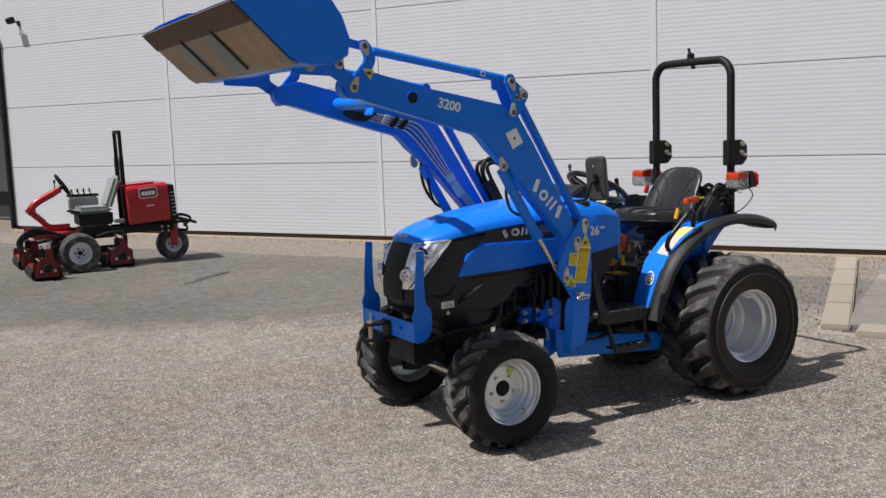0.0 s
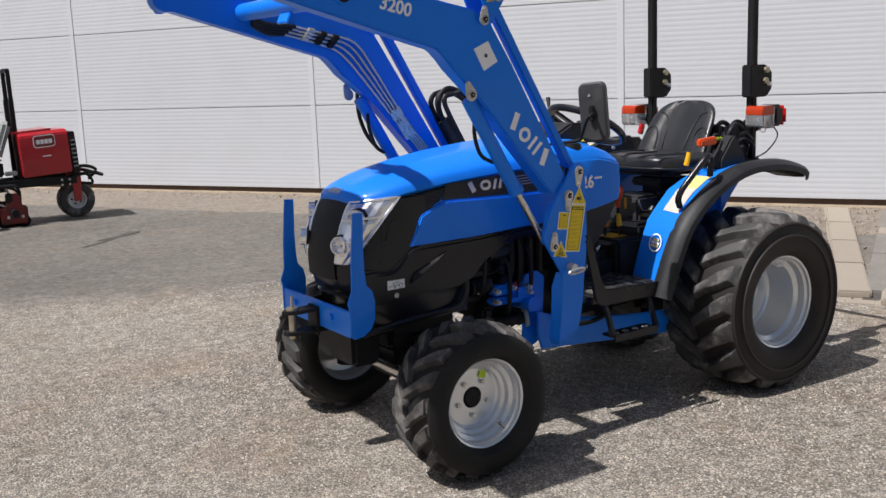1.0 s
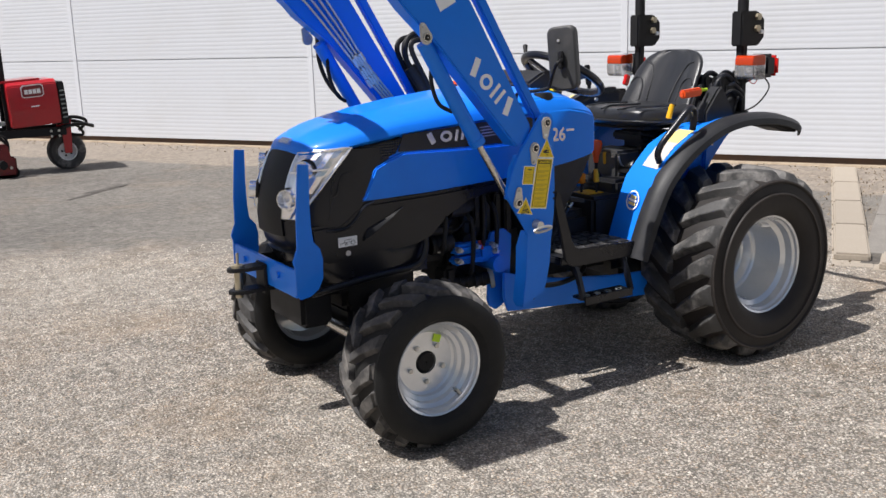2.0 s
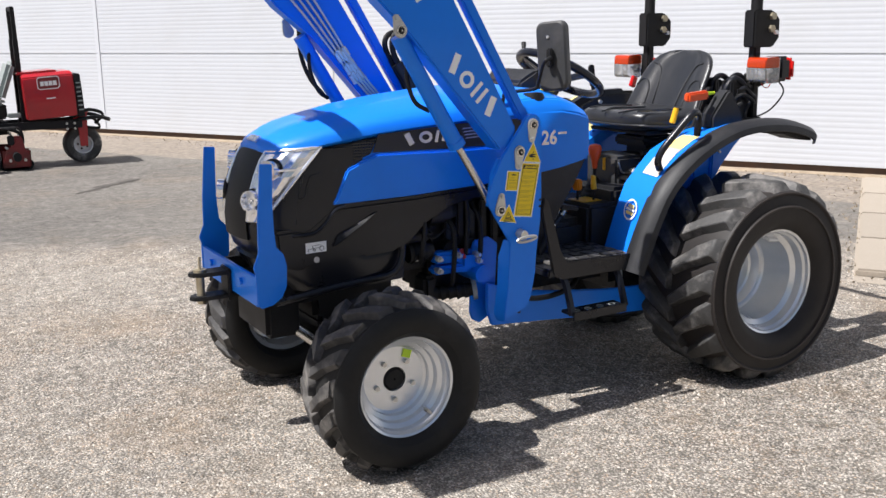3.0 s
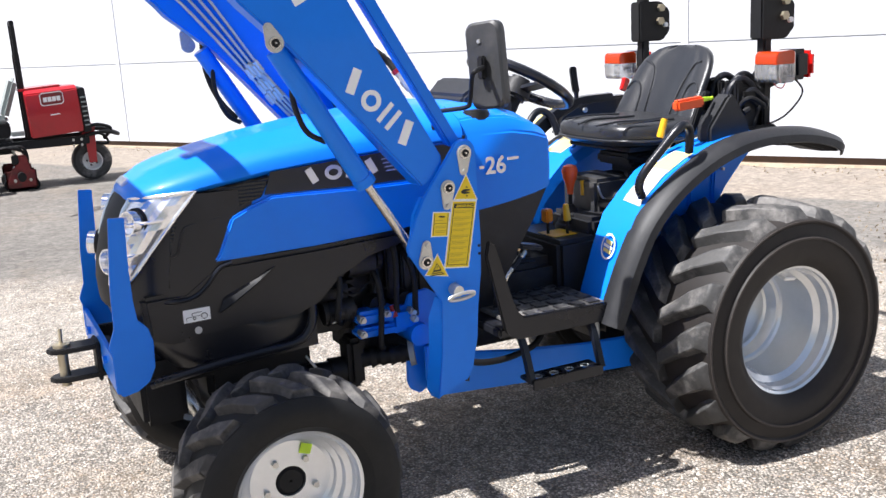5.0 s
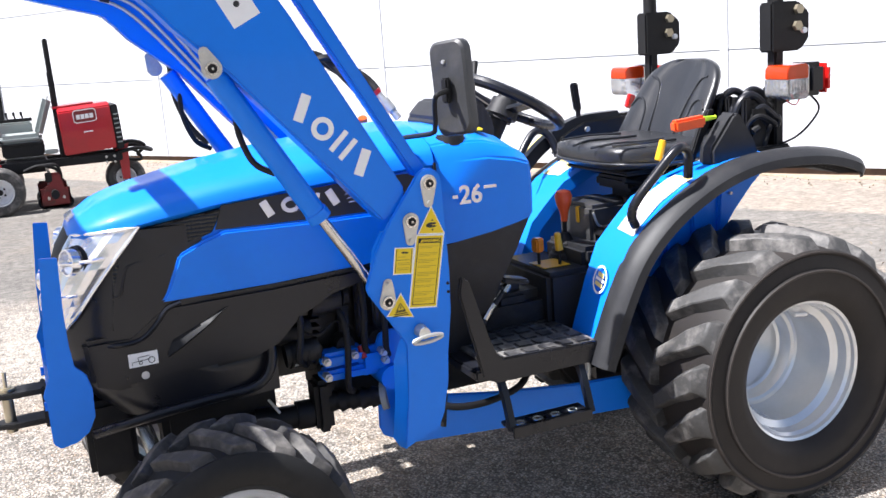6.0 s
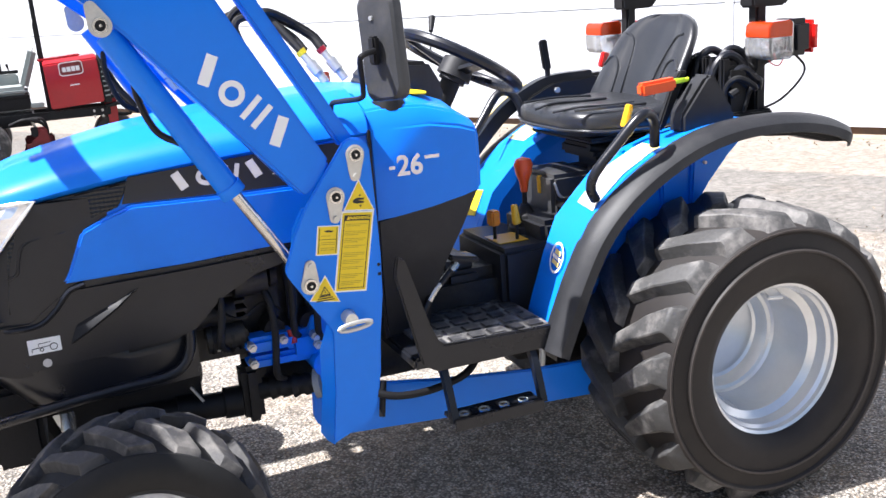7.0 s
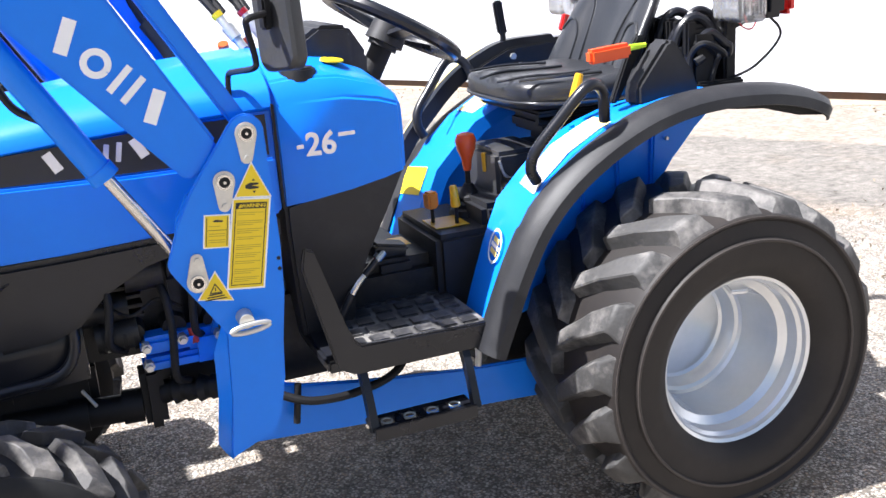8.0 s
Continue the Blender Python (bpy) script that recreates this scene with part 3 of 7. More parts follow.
def headlamp(sgn):
    lo, hi = 0.765, 0.985
    rows = []
    rng = random.Random(3)
    for i in range(9):
        v = i / 8
        z = lo + (hi - lo) * v
        a0, a1 = 22, 36 + 36 * v ** 0.75
        rows.append([nose_point(sgn * (a0 + (a1 - a0) * u / 8), z + 0.016 * v * u / 8, 0.005 + 0.022 * math.sin(math.pi * u / 8) ** 0.6 * math.sin(math.pi * min(v + 0.08, 1.0)) ** 0.6 + (rng.random() - 0.5) * 0.009 * (0 < u < 8) * (0 < i < 8)) for u in range(9)])
    lamp = part("headlamp", loft(rows, closed=False), CHROME, nose, "chrome headlamp with twin round lamps", sharp=8)
    edge = [nose_point(sgn * 22, lo + (hi - lo) * k / 8, 0.008) for k in range(9)] + [nose_point(sgn * (22 + 50 * k / 8), hi + 0.002 * k, 0.008) for k in range(1, 9)]
    edge += [nose_point(sgn * (36 + 36 * (1 - k / 8) ** 0.75), hi + 0.016 * (1 - k / 8) - (hi - lo) * k / 8, 0.008) for k in range(1, 9)]
    part("bezel", pipe(edge + edge[:1], 0.005, 8, 1), CHROME, lamp)
    for a, z, r in ((40, 0.928, 0.030), (29, 0.832, 0.031)):
        p = nose_point(sgn * a, z, 0.006)
        d = Vector((-0.86, sgn * 0.45, 0.1)).normalized()
        turn = Matrix.Translation(p) @ d.to_track_quat("Y", "Z").to_matrix().to_4x4()
        bowl = part("bulb_housing", moved(lathe([(0.004, 0.004), (r * 0.55, 0.006), (r * 0.86, 0.022), (r * 0.95, 0.034), (r * 1.08, 0.034), (r * 1.12, 0.02), (r * 1.12, -0.02), (0.004, -0.02)], 28), turn), CHROME, lamp, "chrome lamp bowl")
        part("lamp_well", moved(lathe([(r * 1.12, 0.004), (r * 1.3, 0.010), (r * 1.34, 0.0), (r * 1.12, -0.01)], 28), turn), MATT, lamp, "dark ring round the lamp")
        part("bulb", moved(soften(rod((0, 0.004, 0), (0, 0.026, 0), r * 0.42, r * 0.3, 18), 0.003), turn), CLEAR, lamp)
    for v in (0.34, 0.72):
        fin = [nose_point(sgn * (25 + (36 + 36 * v ** 0.75 - 30) * u / 6), lo + (hi - lo) * v + 0.012 * u / 6, 0.020 + 0.012 * math.sin(math.pi * u / 6)) for u in range(7)]
        part("reflector_fin", pipe(fin, 0.0045, 6, 2), CHROME, lamp)
    return lamp


headlamp(-1), headlamp(1)
XS = [-1.862, -1.855, -1.83, -1.79, -1.74, -1.66, -1.52, -1.36, -1.18, -0.955]
EDGE = [0.985, 0.982, 0.984, 0.99, 0.998, 1.012, 1.032, 1.047, 1.06, 1.07]
CROWN = [0.992, 1.006, 1.026, 1.046, 1.064, 1.084, 1.113, 1.135, 1.152, 1.165]
rings = []
for i, x in enumerate(XS):
    w = (0.07, 0.12, 0.165, 0.195, 0.215)[i] if i < 5 else side(x) + 0.004
    e, c = EDGE[i], CROWN[i]
    over = [(math.sin(radians(a)) * w, e + (c - e) * math.cos(radians(a)) ** 0.75) for a in range(-90, 91, 10)]
    rings.append([(x, y, z + (0.006 if 0.3 < abs(y) / w < 0.55 and 2 < i else 0)) for y, z in over] + [(x + 0.002, y * 0.94, e - 0.012) for y in (w, 0, -w)])
bonnet = part("bonnet", loft(rings), BLUE, tractor, "glossy blue moulded bonnet", sharp=45)
part("bonnet_badge", merge(*[box((-1.846 + 0.0, -0.035 + 0.0175 * k, 1.018), (0.026, 0.013, 0.012), 0.002, pose(0, 0, 0, 0, -35)) for k in range(5)]), CHROME, bonnet, "small pale maker's badge")
for sgn in (-1, 1):
    ys = lambda off: (lambda x: sgn * (side(x) + off))
    part("bonnet_side", plate([(-1.50, 1.033), (-1.535, 0.968), (-1.60, 0.945), (-1.63, 0.93), (-1.69, 0.81), (-1.40, 0.818), (-1.13, 0.836), (-0.955, 0.845), (-0.955, 1.066), (-1.2, 1.055)], ys(-0.05), ys(-0.004), 0.004), BLUE, tractor, "blue bonnet side panel")
    part("side_panel", plate([(-1.505, 0.966), (-1.56, 0.948), (-1.62, 0.92), (-1.66, 0.83), (-1.675, 0.808), (-1.40, 0.816), (-1.13, 0.834), (-0.96, 0.842), (-0.96, 0.965), (-1.25, 0.962)], ys(-0.01), ys(0.012), 0.006), BLUE, tractor, "blue lower bonnet side panel with a chamfered front")
    decal = part("decal_strip", plate([(-1.505, 1.028), (-1.525, 0.97), (-1.25, 0.967), (-0.97, 0.97), (-0.97, 1.055), (-1.2, 1.05)], ys(-0.002), ys(0.002), 0), INK, tractor, "black decal strip with plain silver shapes")
    for k, x in enumerate((-1.395, -1.335, -1.293, -1.268, -1.228)):
        zc = 1.007 + (x + 1.4) * 0.055
        if k in (0, 4):
            shape = ribbon([(x - 0.010, zc + 0.019), (x + 0.010, zc - 0.019)], 0.02, ys(0.002), ys(0.0035))
        elif k == 1:
            shape = ribbon([(x + 0.019 * math.cos(a), zc + 0.015 * math.sin(a)) for a in (2 * math.pi * q / 20 for q in range(21))], 0.0105, ys(0.002), ys(0.0035))
        else:
            shape = ribbon([(x - 0.004, zc - 0.021), (x + 0.004, zc + 0.018)], 0.0105, ys(0.002), ys(0.0035))
        part("badge_mark", shape, SILVER, decal, "silver maker's mark")
    for k in range(4):
        part("badge_bar", plate([(-1.20 + 0.004 * k, 1.03 - 0.011 * k), (-1.11, 1.034 - 0.011 * k), (-1.11, 1.038 - 0.011 * k), (-1.195 + 0.004 * k, 1.034 - 0.011 * k)], ys(0.002), ys(0.0035), 0), SILVER, decal)
    # black plastic below: mesh cheek, and a long sweeping skirt
    part("cheek", plate([(-1.72, 0.99), (-1.50, 1.02), (-1.53, 0.965), (-1.63, 0.93), (-1.69, 0.80), (-1.76, 0.745), (-1.80, 0.75), (-1.78, 0.9)], ys(-0.03), ys(-0.001), 0.004), PERFORATED, tractor, "glossy dark mesh cheek of the bonnet")
    skirt = part("skirt", plate([(-1.87, 0.735), (-1.76, 0.74), (-1.70, 0.785), (-1.66, 0.802), (-1.40, 0.812), (-1.13, 0.83), (-0.965, 0.838), (-0.965, 0.78), (-1.15, 0.79), (-1.25, 0.765), (-1.34, 0.715), (-1.40, 0.655), (-1.46, 0.63), (-1.60, 0.615), (-1.80, 0.60), (-1.86, 0.62)], ys(-0.06), ys(0.008), 0.012), BLACK, tractor, "black plastic skirt below the bonnet")
    sy = lambda x, o: sgn * (side(x) + o)
    part("skirt_ridge", soften(loft([[(x, sy(x, 0.006), zt), (x - 0.004, sy(x, 0.013), zt - 0.006), (x - 0.02, sy(x, 0.021), zt - w), (x - 0.016, sy(x, 0.006), zt - w - 0.006)] for x, zt, w in ((-1.66, 0.712, 0.04), (-1.62, 0.73, 0.036), (-1.55, 0.762, 0.022), (-1.515, 0.778, 0.008))]), 0.002), MATT, skirt, "raised facet on the skirt")
    part("skirt_lip", pipe([(-1.86, sy(-1.86, 0.004) * 0.8, 0.722), (-1.80, sy(-1.80, 0.009), 0.718), (-1.74, sy(-1.74, 0.01), 0.722), (-1.70, sy(-1.70, 0.01), 0.75), (-1.665, sy(-1.665, 0.01), 0.79), (-1.63, sy(-1.63, 0.01), 0.802)], 0.006, 8), BLACK, skirt, "raised seam along the skirt")
    part("cheek_seam", pipe([(-1.83, sy(-1.83, 0.0) * 0.9, 0.832), (-1.77, sy(-1.77, 0.001), 0.838), (-1.755, sy(-1.755, 0.001), 0.875), (-1.735, sy(-1.735, 0.001), 0.91), (-1.65, sy(-1.65, 0.001), 0.925)], 0.0035, 6), BLACK, tractor, "raised seam of the mesh cheek")
    label = part("notice", plate([(-1.77, 0.655), (-1.70, 0.658), (-1.70, 0.692), (-1.77, 0.69)], ys(0.008), ys(0.0095), 0), WHITE, skirt, "white label with a small machine diagram")
    line = lambda x0, z0, x1, z1: plate([(x0, z0), (x1, z1), (x1 + 0.0015, z1 + 0.0015), (x0 + 0.0015, z0 + 0.0015)], ys(0.0097), ys(0.0105), 0)
    hoopd = lambda x, z, r: moved(lathe([(r, -0.0004), (r - 0.0018, -0.0004), (r - 0.0018, 0.0004), (r, 0.0004)], 16), pose(x, sgn * (side(x) + 0.0101), z))
    part("diagram", merge(hoopd(-1.742, 0.6655, 0.0045), hoopd(-1.716, 0.6695, 0.0085), line(-1.763, 0.668, -1.724, 0.672), line(-1.748, 0.679, -1.722, 0.681), line(-1.748, 0.671, -1.748, 0.679), line(-1.763, 0.660, -1.763, 0.668)), INK, label, "fine line drawing of a machine")
    part("emblem", merge(disc((-1.735, sgn * (side(-1.735) + 0.009), 0.632), 0.010, 0.002, 16)), SILVER, skirt, "small round pale emblem")

# engine and running gear seen under the skirt
block = part("engine_block", merge(box((-1.2, 0, 0.66), (0.46, 0.26, 0.28), 0.02), box((-1.12, 0, 0.50), (0.28, 0.22, 0.2), 0.03)), IRON, tractor, "dark oily engine block")
part("starter_motor", merge(rod((-1.44, -0.17, 0.66), (-1.3, -0.17, 0.66), 0.035), box((-1.38, -0.15, 0.70), (0.12, 0.06, 0.05), 0.01)), IRON, block)
for k in range(5):
    part("rib", box((-1.2 + 0.05 * k, -0.155, 0.68), (0.03, 0.03, 0.16), 0.006), IRON, block)
for k in range(3):
    part("core_plug", rod((-1.3 + 0.09 * k, -0.15, 0.6), (-1.3 + 0.09 * k, -0.2, 0.6), 0.03, 0.026, 14), IRON, block)
part("gearbox", merge(box((-0.72, 0, 0.5), (0.62, 0.26, 0.26), 0.03), box((-0.15, 0, 0.46), (0.55, 0.34, 0.3), 0.04), rod((0, -0.36, 0.395), (0, 0.36, 0.395), 0.075)), IRON, tractor, "dark transmission housing and rear axle")
part("front_axle", merge(rod((FRONT[0], -0.47, 0.3), (FRONT[0], 0.47, 0.3), 0.05, n=18), box((FRONT[0], 0, 0.33), (0.16, 0.24, 0.14), 0.02), *[rod((FRONT[0], s * 0.43, 0.2), (FRONT[0], s * 0.43, 0.4), 0.055, 0.05) for s in (-1, 1)]), MATT, tractor, "black front axle casting")
part("axle_carrier", box((-1.72, 0, 0.52), (0.34, 0.26, 0.12), 0.02), MATT, tractor)
part("ballast_block", box((-1.83, 0, 0.46), (0.12, 0.3, 0.2), 0.015), MATT, tractor)
part("axle_housing", box((-1.545, 0, 0.45), (0.31, 0.2, 0.14), 0.02), MATT, tractor)
part("steering_cylinder", merge(rod((-1.72, -0.3, 0.33), (-1.72, 0.3, 0.33), 0.022), rod((-1.72, -0.42, 0.33), (-1.72, 0.42, 0.33), 0.01)), STEEL, tractor, "steel steering cylinder behind the axle")
shaft = part("drive_shaft", merge(rod((-1.60, -0.10, 0.405), (-1.30, -0.12, 0.398), 0.033), rod((-1.46, -0.11, 0.402), (-1.42, -0.112, 0.401), 0.039), rod((-1.345, -0.115, 0.40), (-1.30, -0.118, 0.399), 0.04)), MATT, tractor, "black tubular drive shaft")
part("yoke", merge(box((-1.275, -0.125, 0.425), (0.05, 0.09, 0.15), 0.014), box((-1.25, -0.12, 0.52), (0.04, 0.06, 0.14), 0.012)), MATT, shaft, "black forked yoke")
part("rubber_boot", merge(*[rod((-1.25 + 0.026 * k, -0.138 - 0.013 * k, 0.428 + 0.002 * k), (-1.235 + 0.026 * k, -0.145 - 0.013 * k, 0.429 + 0.002 * k), 0.03 + 0.003 * (k % 2), 0.026) for k in range(5)], rod((-1.25, -0.138, 0.428), (-1.12, -0.205, 0.438), 0.025)), MATT, shaft, "ribbed black boot")
part("flange", rod((-1.122, -0.204, 0.438), (-1.108, -0.211, 0.44), 0.04, 0.038, 28), GREY, shaft, "pale round flange")
part("coolant_pipe", pipe([(-1.87, -0.2, 0.50), (-1.80, -0.22, 0.515), (-1.695, -0.23, 0.53), (-1.58, -0.232, 0.54), (-1.48, -0.232, 0.547), (-1.436, -0.23, 0.572), (-1.418, -0.228, 0.62), (-1.42, -0.22, 0.68), (-1.42, -0.2, 0.74)], 0.0125, 12), BLACK, tractor, "bent black guard pipe")
part("lift_pump", merge(box((-1.225, -0.2, 0.575), (0.13, 0.07, 0.04), 0.012), box((-1.225, -0.2, 0.53), (0.13, 0.06, 0.03), 0.01), box((-1.135, -0.2, 0.55), (0.1, 0.06, 0.08), 0.016)), BLUE, tractor, "blue loader valve block")
for x, z in ((-1.278, 0.577), (-1.278, 0.534), (-1.20, 0.582), (-1.12, 0.575), (-1.115, 0.552)):
    part("union_nut", merge(rod((x, -0.215, z), (x, -0.245, z), 0.0115, n=6), rod((x, -0.245, z), (x, -0.256, z), 0.007, n=10)), ZINC, tractor)
part("red_cap", rod((-1.176, -0.22, 0.598), (-1.172, -0.232, 0.565), 0.010, 0.008), RED, tractor, "red pipe cap")
for k, (x0, z0, x1, z1) in enumerate(((-1.222, 0.70, -1.225, 0.50), (-1.17, 0.80, -1.17, 0.60), (-1.34, 0.74, -1.35, 0.6), (-1.12, 0.74, -1.11, 0.58))):
    part("hydraulic_hose", pipe([(x0 - 0.01, -0.2, z0 + 0.02), (x0, -0.24, z0 - 0.02), ((x0 + x1) / 2 + 0.004, -0.245, (z0 + z1) / 2), (x1, -0.24, z1), (x1 + 0.03, -0.18, z1 - 0.04)], 0.009, 10), MATT, tractor)
filler = part("oil_filter", rod((-1.375, -0.18, 0.60), (-1.285, -0.185, 0.605), 0.036, n=22), IRON, tractor, "dark oil filter canister")
for k in range(4):
    part("canister_ridge", rod((-1.365 + 0.022 * k, -0.181, 0.60), (-1.357 + 0.022 * k, -0.181, 0.60), 0.039, n=22), MATT, filler)
for k in range(4):
    part("manifold_fin", box((-1.31, -0.155, 0.635 + 0.022 * k), (0.085, 0.05, 0.008), 0.002), IRON, block)
part("alternator", merge(rod((-1.30, -0.19, 0.74), (-1.22, -0.19, 0.74), 0.045, n=22), rod((-1.21, -0.19, 0.74), (-1.195, -0.19, 0.74), 0.032, n=18)), IRON, tractor, "dark alternator below the bonnet")
part("sensor_wire", pipe([(-1.36, -0.2, 0.69), (-1.30, -0.235, 0.655), (-1.24, -0.225, 0.68), (-1.19, -0.22, 0.65)], 0.004, 6), MATT, tractor)
part("silver_union", rod((-1.36, -0.2, 0.575), (-1.335, -0.205, 0.578), 0.006, n=8), ZINC, tractor)
part("linkage_rod", rod((-1.425, -0.15, 0.475), (-1.40, -0.16, 0.435), 0.004, n=8), ZINC, tractor)
part("cross_tube", merge(rod((-1.10, -0.25, 0.50), (-1.10, 0.25, 0.50), 0.034)), BLUE, tractor, "blue loader cross tube")
for sgn in (-1, 1):
    part("chassis_rail", plate([(-1.1, 0.37), (-1.08, 0.31), (-0.95, 0.30), (-0.5, 0.262), (-0.3, 0.25), (-0.3, 0.355), (-0.55, 0.37), (-0.8, 0.40), (-0.95, 0.425), (-1.1, 0.47)], sgn * 0.27, sgn * 0.255, 0.004), BLUE, tractor, "blue loader subframe rail")

# scuttle between bonnet and seat, with the dash
rings = []
for x, w, z0, zs, zt in ((-0.952, 0.29, 0.85, 1.07, 1.155), (-0.90, 0.297, 0.855, 1.075, 1.16), (-0.80, 0.305, 0.87, 1.075, 1.15), (-0.72, 0.305, 0.885, 1.06, 1.12), (-0.675, 0.30, 0.895, 1.045, 1.085), (-0.668, 0.29, 0.90, 1.035, 1.07)):
    rings.append([(x, -w, z0), (x, -w - 0.004, (z0 + zs) / 2), (x, -w, zs), (x, -w + 0.03, zs + (zt - zs) * 0.55), (x, -w * 0.6, zt - 0.006), (x, 0, zt), (x, w * 0.6 + 0.03, zt - 0.006), (x, w + 0.02, zs + (zt - zs) * 0.55), (x, w + 0.05, zs), (x, w + 0.054, (z0 + zs) / 2), (x, w + 0.05, z0)])
scuttle = part("scuttle", soften(loft(rings), 0.006), BLUE, tractor, "blue scuttle cowl behind the bonnet")
rings = []
for z, xa, xb, w in ((0.90, -0.95, -0.672, 0.293), (0.80, -0.95, -0.72, 0.285), (0.70, -0.94, -0.76, 0.25), (0.60, -0.93, -0.79, 0.22), (0.5, -0.92, -0.8, 0.2)):
    rings.append([(xa, -w, z + (0.0 if z < 0.89 else -0.045)), (xb, -w, z), (xb, w, z), (xa, w, z + (0.0 if z < 0.89 else -0.045))])
part("scuttle_skirt", soften(loft(rings), 0.008), FLARE, tractor, "black plastic lower scuttle")
part("seam", plate([(-0.957, 0.85), (-0.951, 0.85), (-0.951, 1.075), (-0.957, 1.075)], -0.3, -0.29, 0), MATT, scuttle)
lettering("model_number", "26", 0.068, pose(-0.862, -0.3125, 0.980, 90, 1, 0), SILVER, scuttle, "silver model number")
for x0, x1, z in ((-0.915, -0.9, 0.976), (-0.822, -0.785, 0.992)):
    part("badge_bar", plate([(x0, z), (x1, z), (x1, z + 0.008), (x0, z + 0.008)], -0.3125, -0.31, 0), SILVER, scuttle)
part("fuel_cap", moved(soften(rod((0, 0, 0), (0, 0, 0.03), 0.045, 0.038, 28), 0.004), pose(-0.878, -0.232, 1.108)), MATT, tractor, "black filler cap")
part("warning_disc", disc((-0.79, -0.2, 1.142), 0.026, 0.004, 24, (0.12, -0.1, 1)), YELLOW, scuttle, "yellow round sticker")
part("dash", merge(moved(soften(loft([[(x, y * w, z) for y in (-1, -0.5, 0, 0.5, 1)] + [(x, 0.9 * w, 1.07), (x, -0.9 * w, 1.07)] for x, w, z in ((-0.86, 0.12, 1.17), (-0.80, 0.15, 1.215), (-0.73, 0.15, 1.21), (-0.68, 0.12, 1.14))]), 0.01), Matrix())), FLARE, tractor, "dark grey instrument pod")
# steering wheel, tilted to the driver
tilt = pose(-0.570, 0.02, 1.188, 0, 30, 0)
wheel = part("steering_wheel", moved(moved(lathe([(0.172 + 0.0165 * math.cos(a), 0.0165 * math.sin(a)) for a in (2 * math.pi * k / 10 for k in range(10))], 48), pose(0, 0, 0, 90)), tilt), BLACK, tractor, "black three-spoke steering wheel")
part("spokes", moved(merge(*[loft([[(0.02 * math.cos(a) + 0.016 * math.sin(a) * s, 0.02 * math.sin(a) - 0.016 * math.cos(a) * s, -0.035 + h) for s, h in ((-1, 0), (1, 0), (1, 0.012), (-1, 0.012))],
                                   [(0.167 * math.cos(a) + 0.014 * math.sin(a) * s, 0.167 * math.sin(a) - 0.014 * math.cos(a) * s, -0.004 + h) for s, h in ((-1, 0), (1, 0), (1, 0.012), (-1, 0.012))]]) for a in (radians(30), radians(150), radians(270))]), tilt), BLACK, wheel)
part("wheel_hub", moved(soften(rod((0, 0, -0.06), (0, 0, 0.012), 0.05, 0.044, 24), 0.012), tilt), FLARE, wheel)
part("steering_column", moved(rod((0, 0, -0.28), (0, 0, -0.05), 0.028), tilt), MATT, tractor)
part("stalk", merge(rod((-0.545, 0.30, 1.18), (-0.515, 0.345, 1.28), 0.003), rod((-0.522, 0.335, 1.262), (-0.505, 0.36, 1.303), 0.007, 0.011)), MATT, tractor, "black dash stalk")
# mirror
corner = lambda cy, cz, a0: [(cy + 0.03 * math.cos(radians(a0 + t)), cz + 0.03 * math.sin(radians(a0 + t))) for t in range(0, 91, 15)]
face = corner(0.034, 0.093, 0) + corner(-0.034, 0.093, 90) + corner(-0.034, -0.093, 180) + corner(0.034, -0.093, 270)
shell = loft([[(x, y * f, z * (1 + (f - 1) * 0.5)) for y, z in face] for x, f in ((-0.016, 0.86), (-0.010, 0.97), (0.0, 1.0), (0.012, 1.0), (0.016, 0.95))])
mirror = part("mirror", moved(shell, pose(-0.957, -0.458, 1.272, -5, 2, 28) @ Matrix.Diagonal((1, 0.86, 0.93, 1))), DUSTYPLASTIC, tractor, "black upright mirror with its back to the nose")
part("mirror_arm", pipe([(-1.036, -0.272, 1.08), (-1.034, -0.275, 1.125), (-1.03, -0.28, 1.145), (-1.022, -0.32, 1.152), (-1.005, -0.42, 1.165), (-1.003, -0.438, 1.185), (-1.022, -0.49, 1.245), (-1.022, -0.51, 1.262), (-0.985, -0.483, 1.268)], 0.0062), MATT, mirror, "black bent arm")
part("arm_clamp", box((-0.982, -0.473, 1.268), (0.02, 0.02, 0.06), 0.004, pose(0, 0, 0, 0, 0, 28)), MATT, mirror)
part("mirror_screw", disc((-0.977, -0.453, 1.335), 0.005, 0.006, 10, (-0.88, -0.47, 0)), ZINC, mirror)

# platform, mat, step
part("platform", merge(box((-0.72, -0.22, 0.505), (0.4, 0.35, 0.03), 0.006), plate([(-0.84, 0.545), (-0.53, 0.535), (-0.535, 0.478), (-0.86, 0.478), (-0.90, 0.50), (-0.955, 0.74), (-0.945, 0.785), (-0.925, 0.775), (-0.908, 0.72), (-0.872, 0.60), (-0.855, 0.56)], -0.40, -0.385, 0.004)), BLACK, tractor, "black pressed-steel footplate with turned-up edge")
part("platform", merge(box((-0.735, 0.30, 0.505), (0.43, 0.46, 0.03), 0.006), plate([(-0.84, 0.545), (-0.53, 0.535), (-0.535, 0.478), (-0.86, 0.478), (-0.90, 0.50), (-0.955, 0.74), (-0.945, 0.785), (-0.925, 0.775), (-0.908, 0.72), (-0.872, 0.60), (-0.855, 0.56)], 0.525, 0.54, 0.004)), BLACK, tractor, "black pressed-steel footplate with turned-up edge")
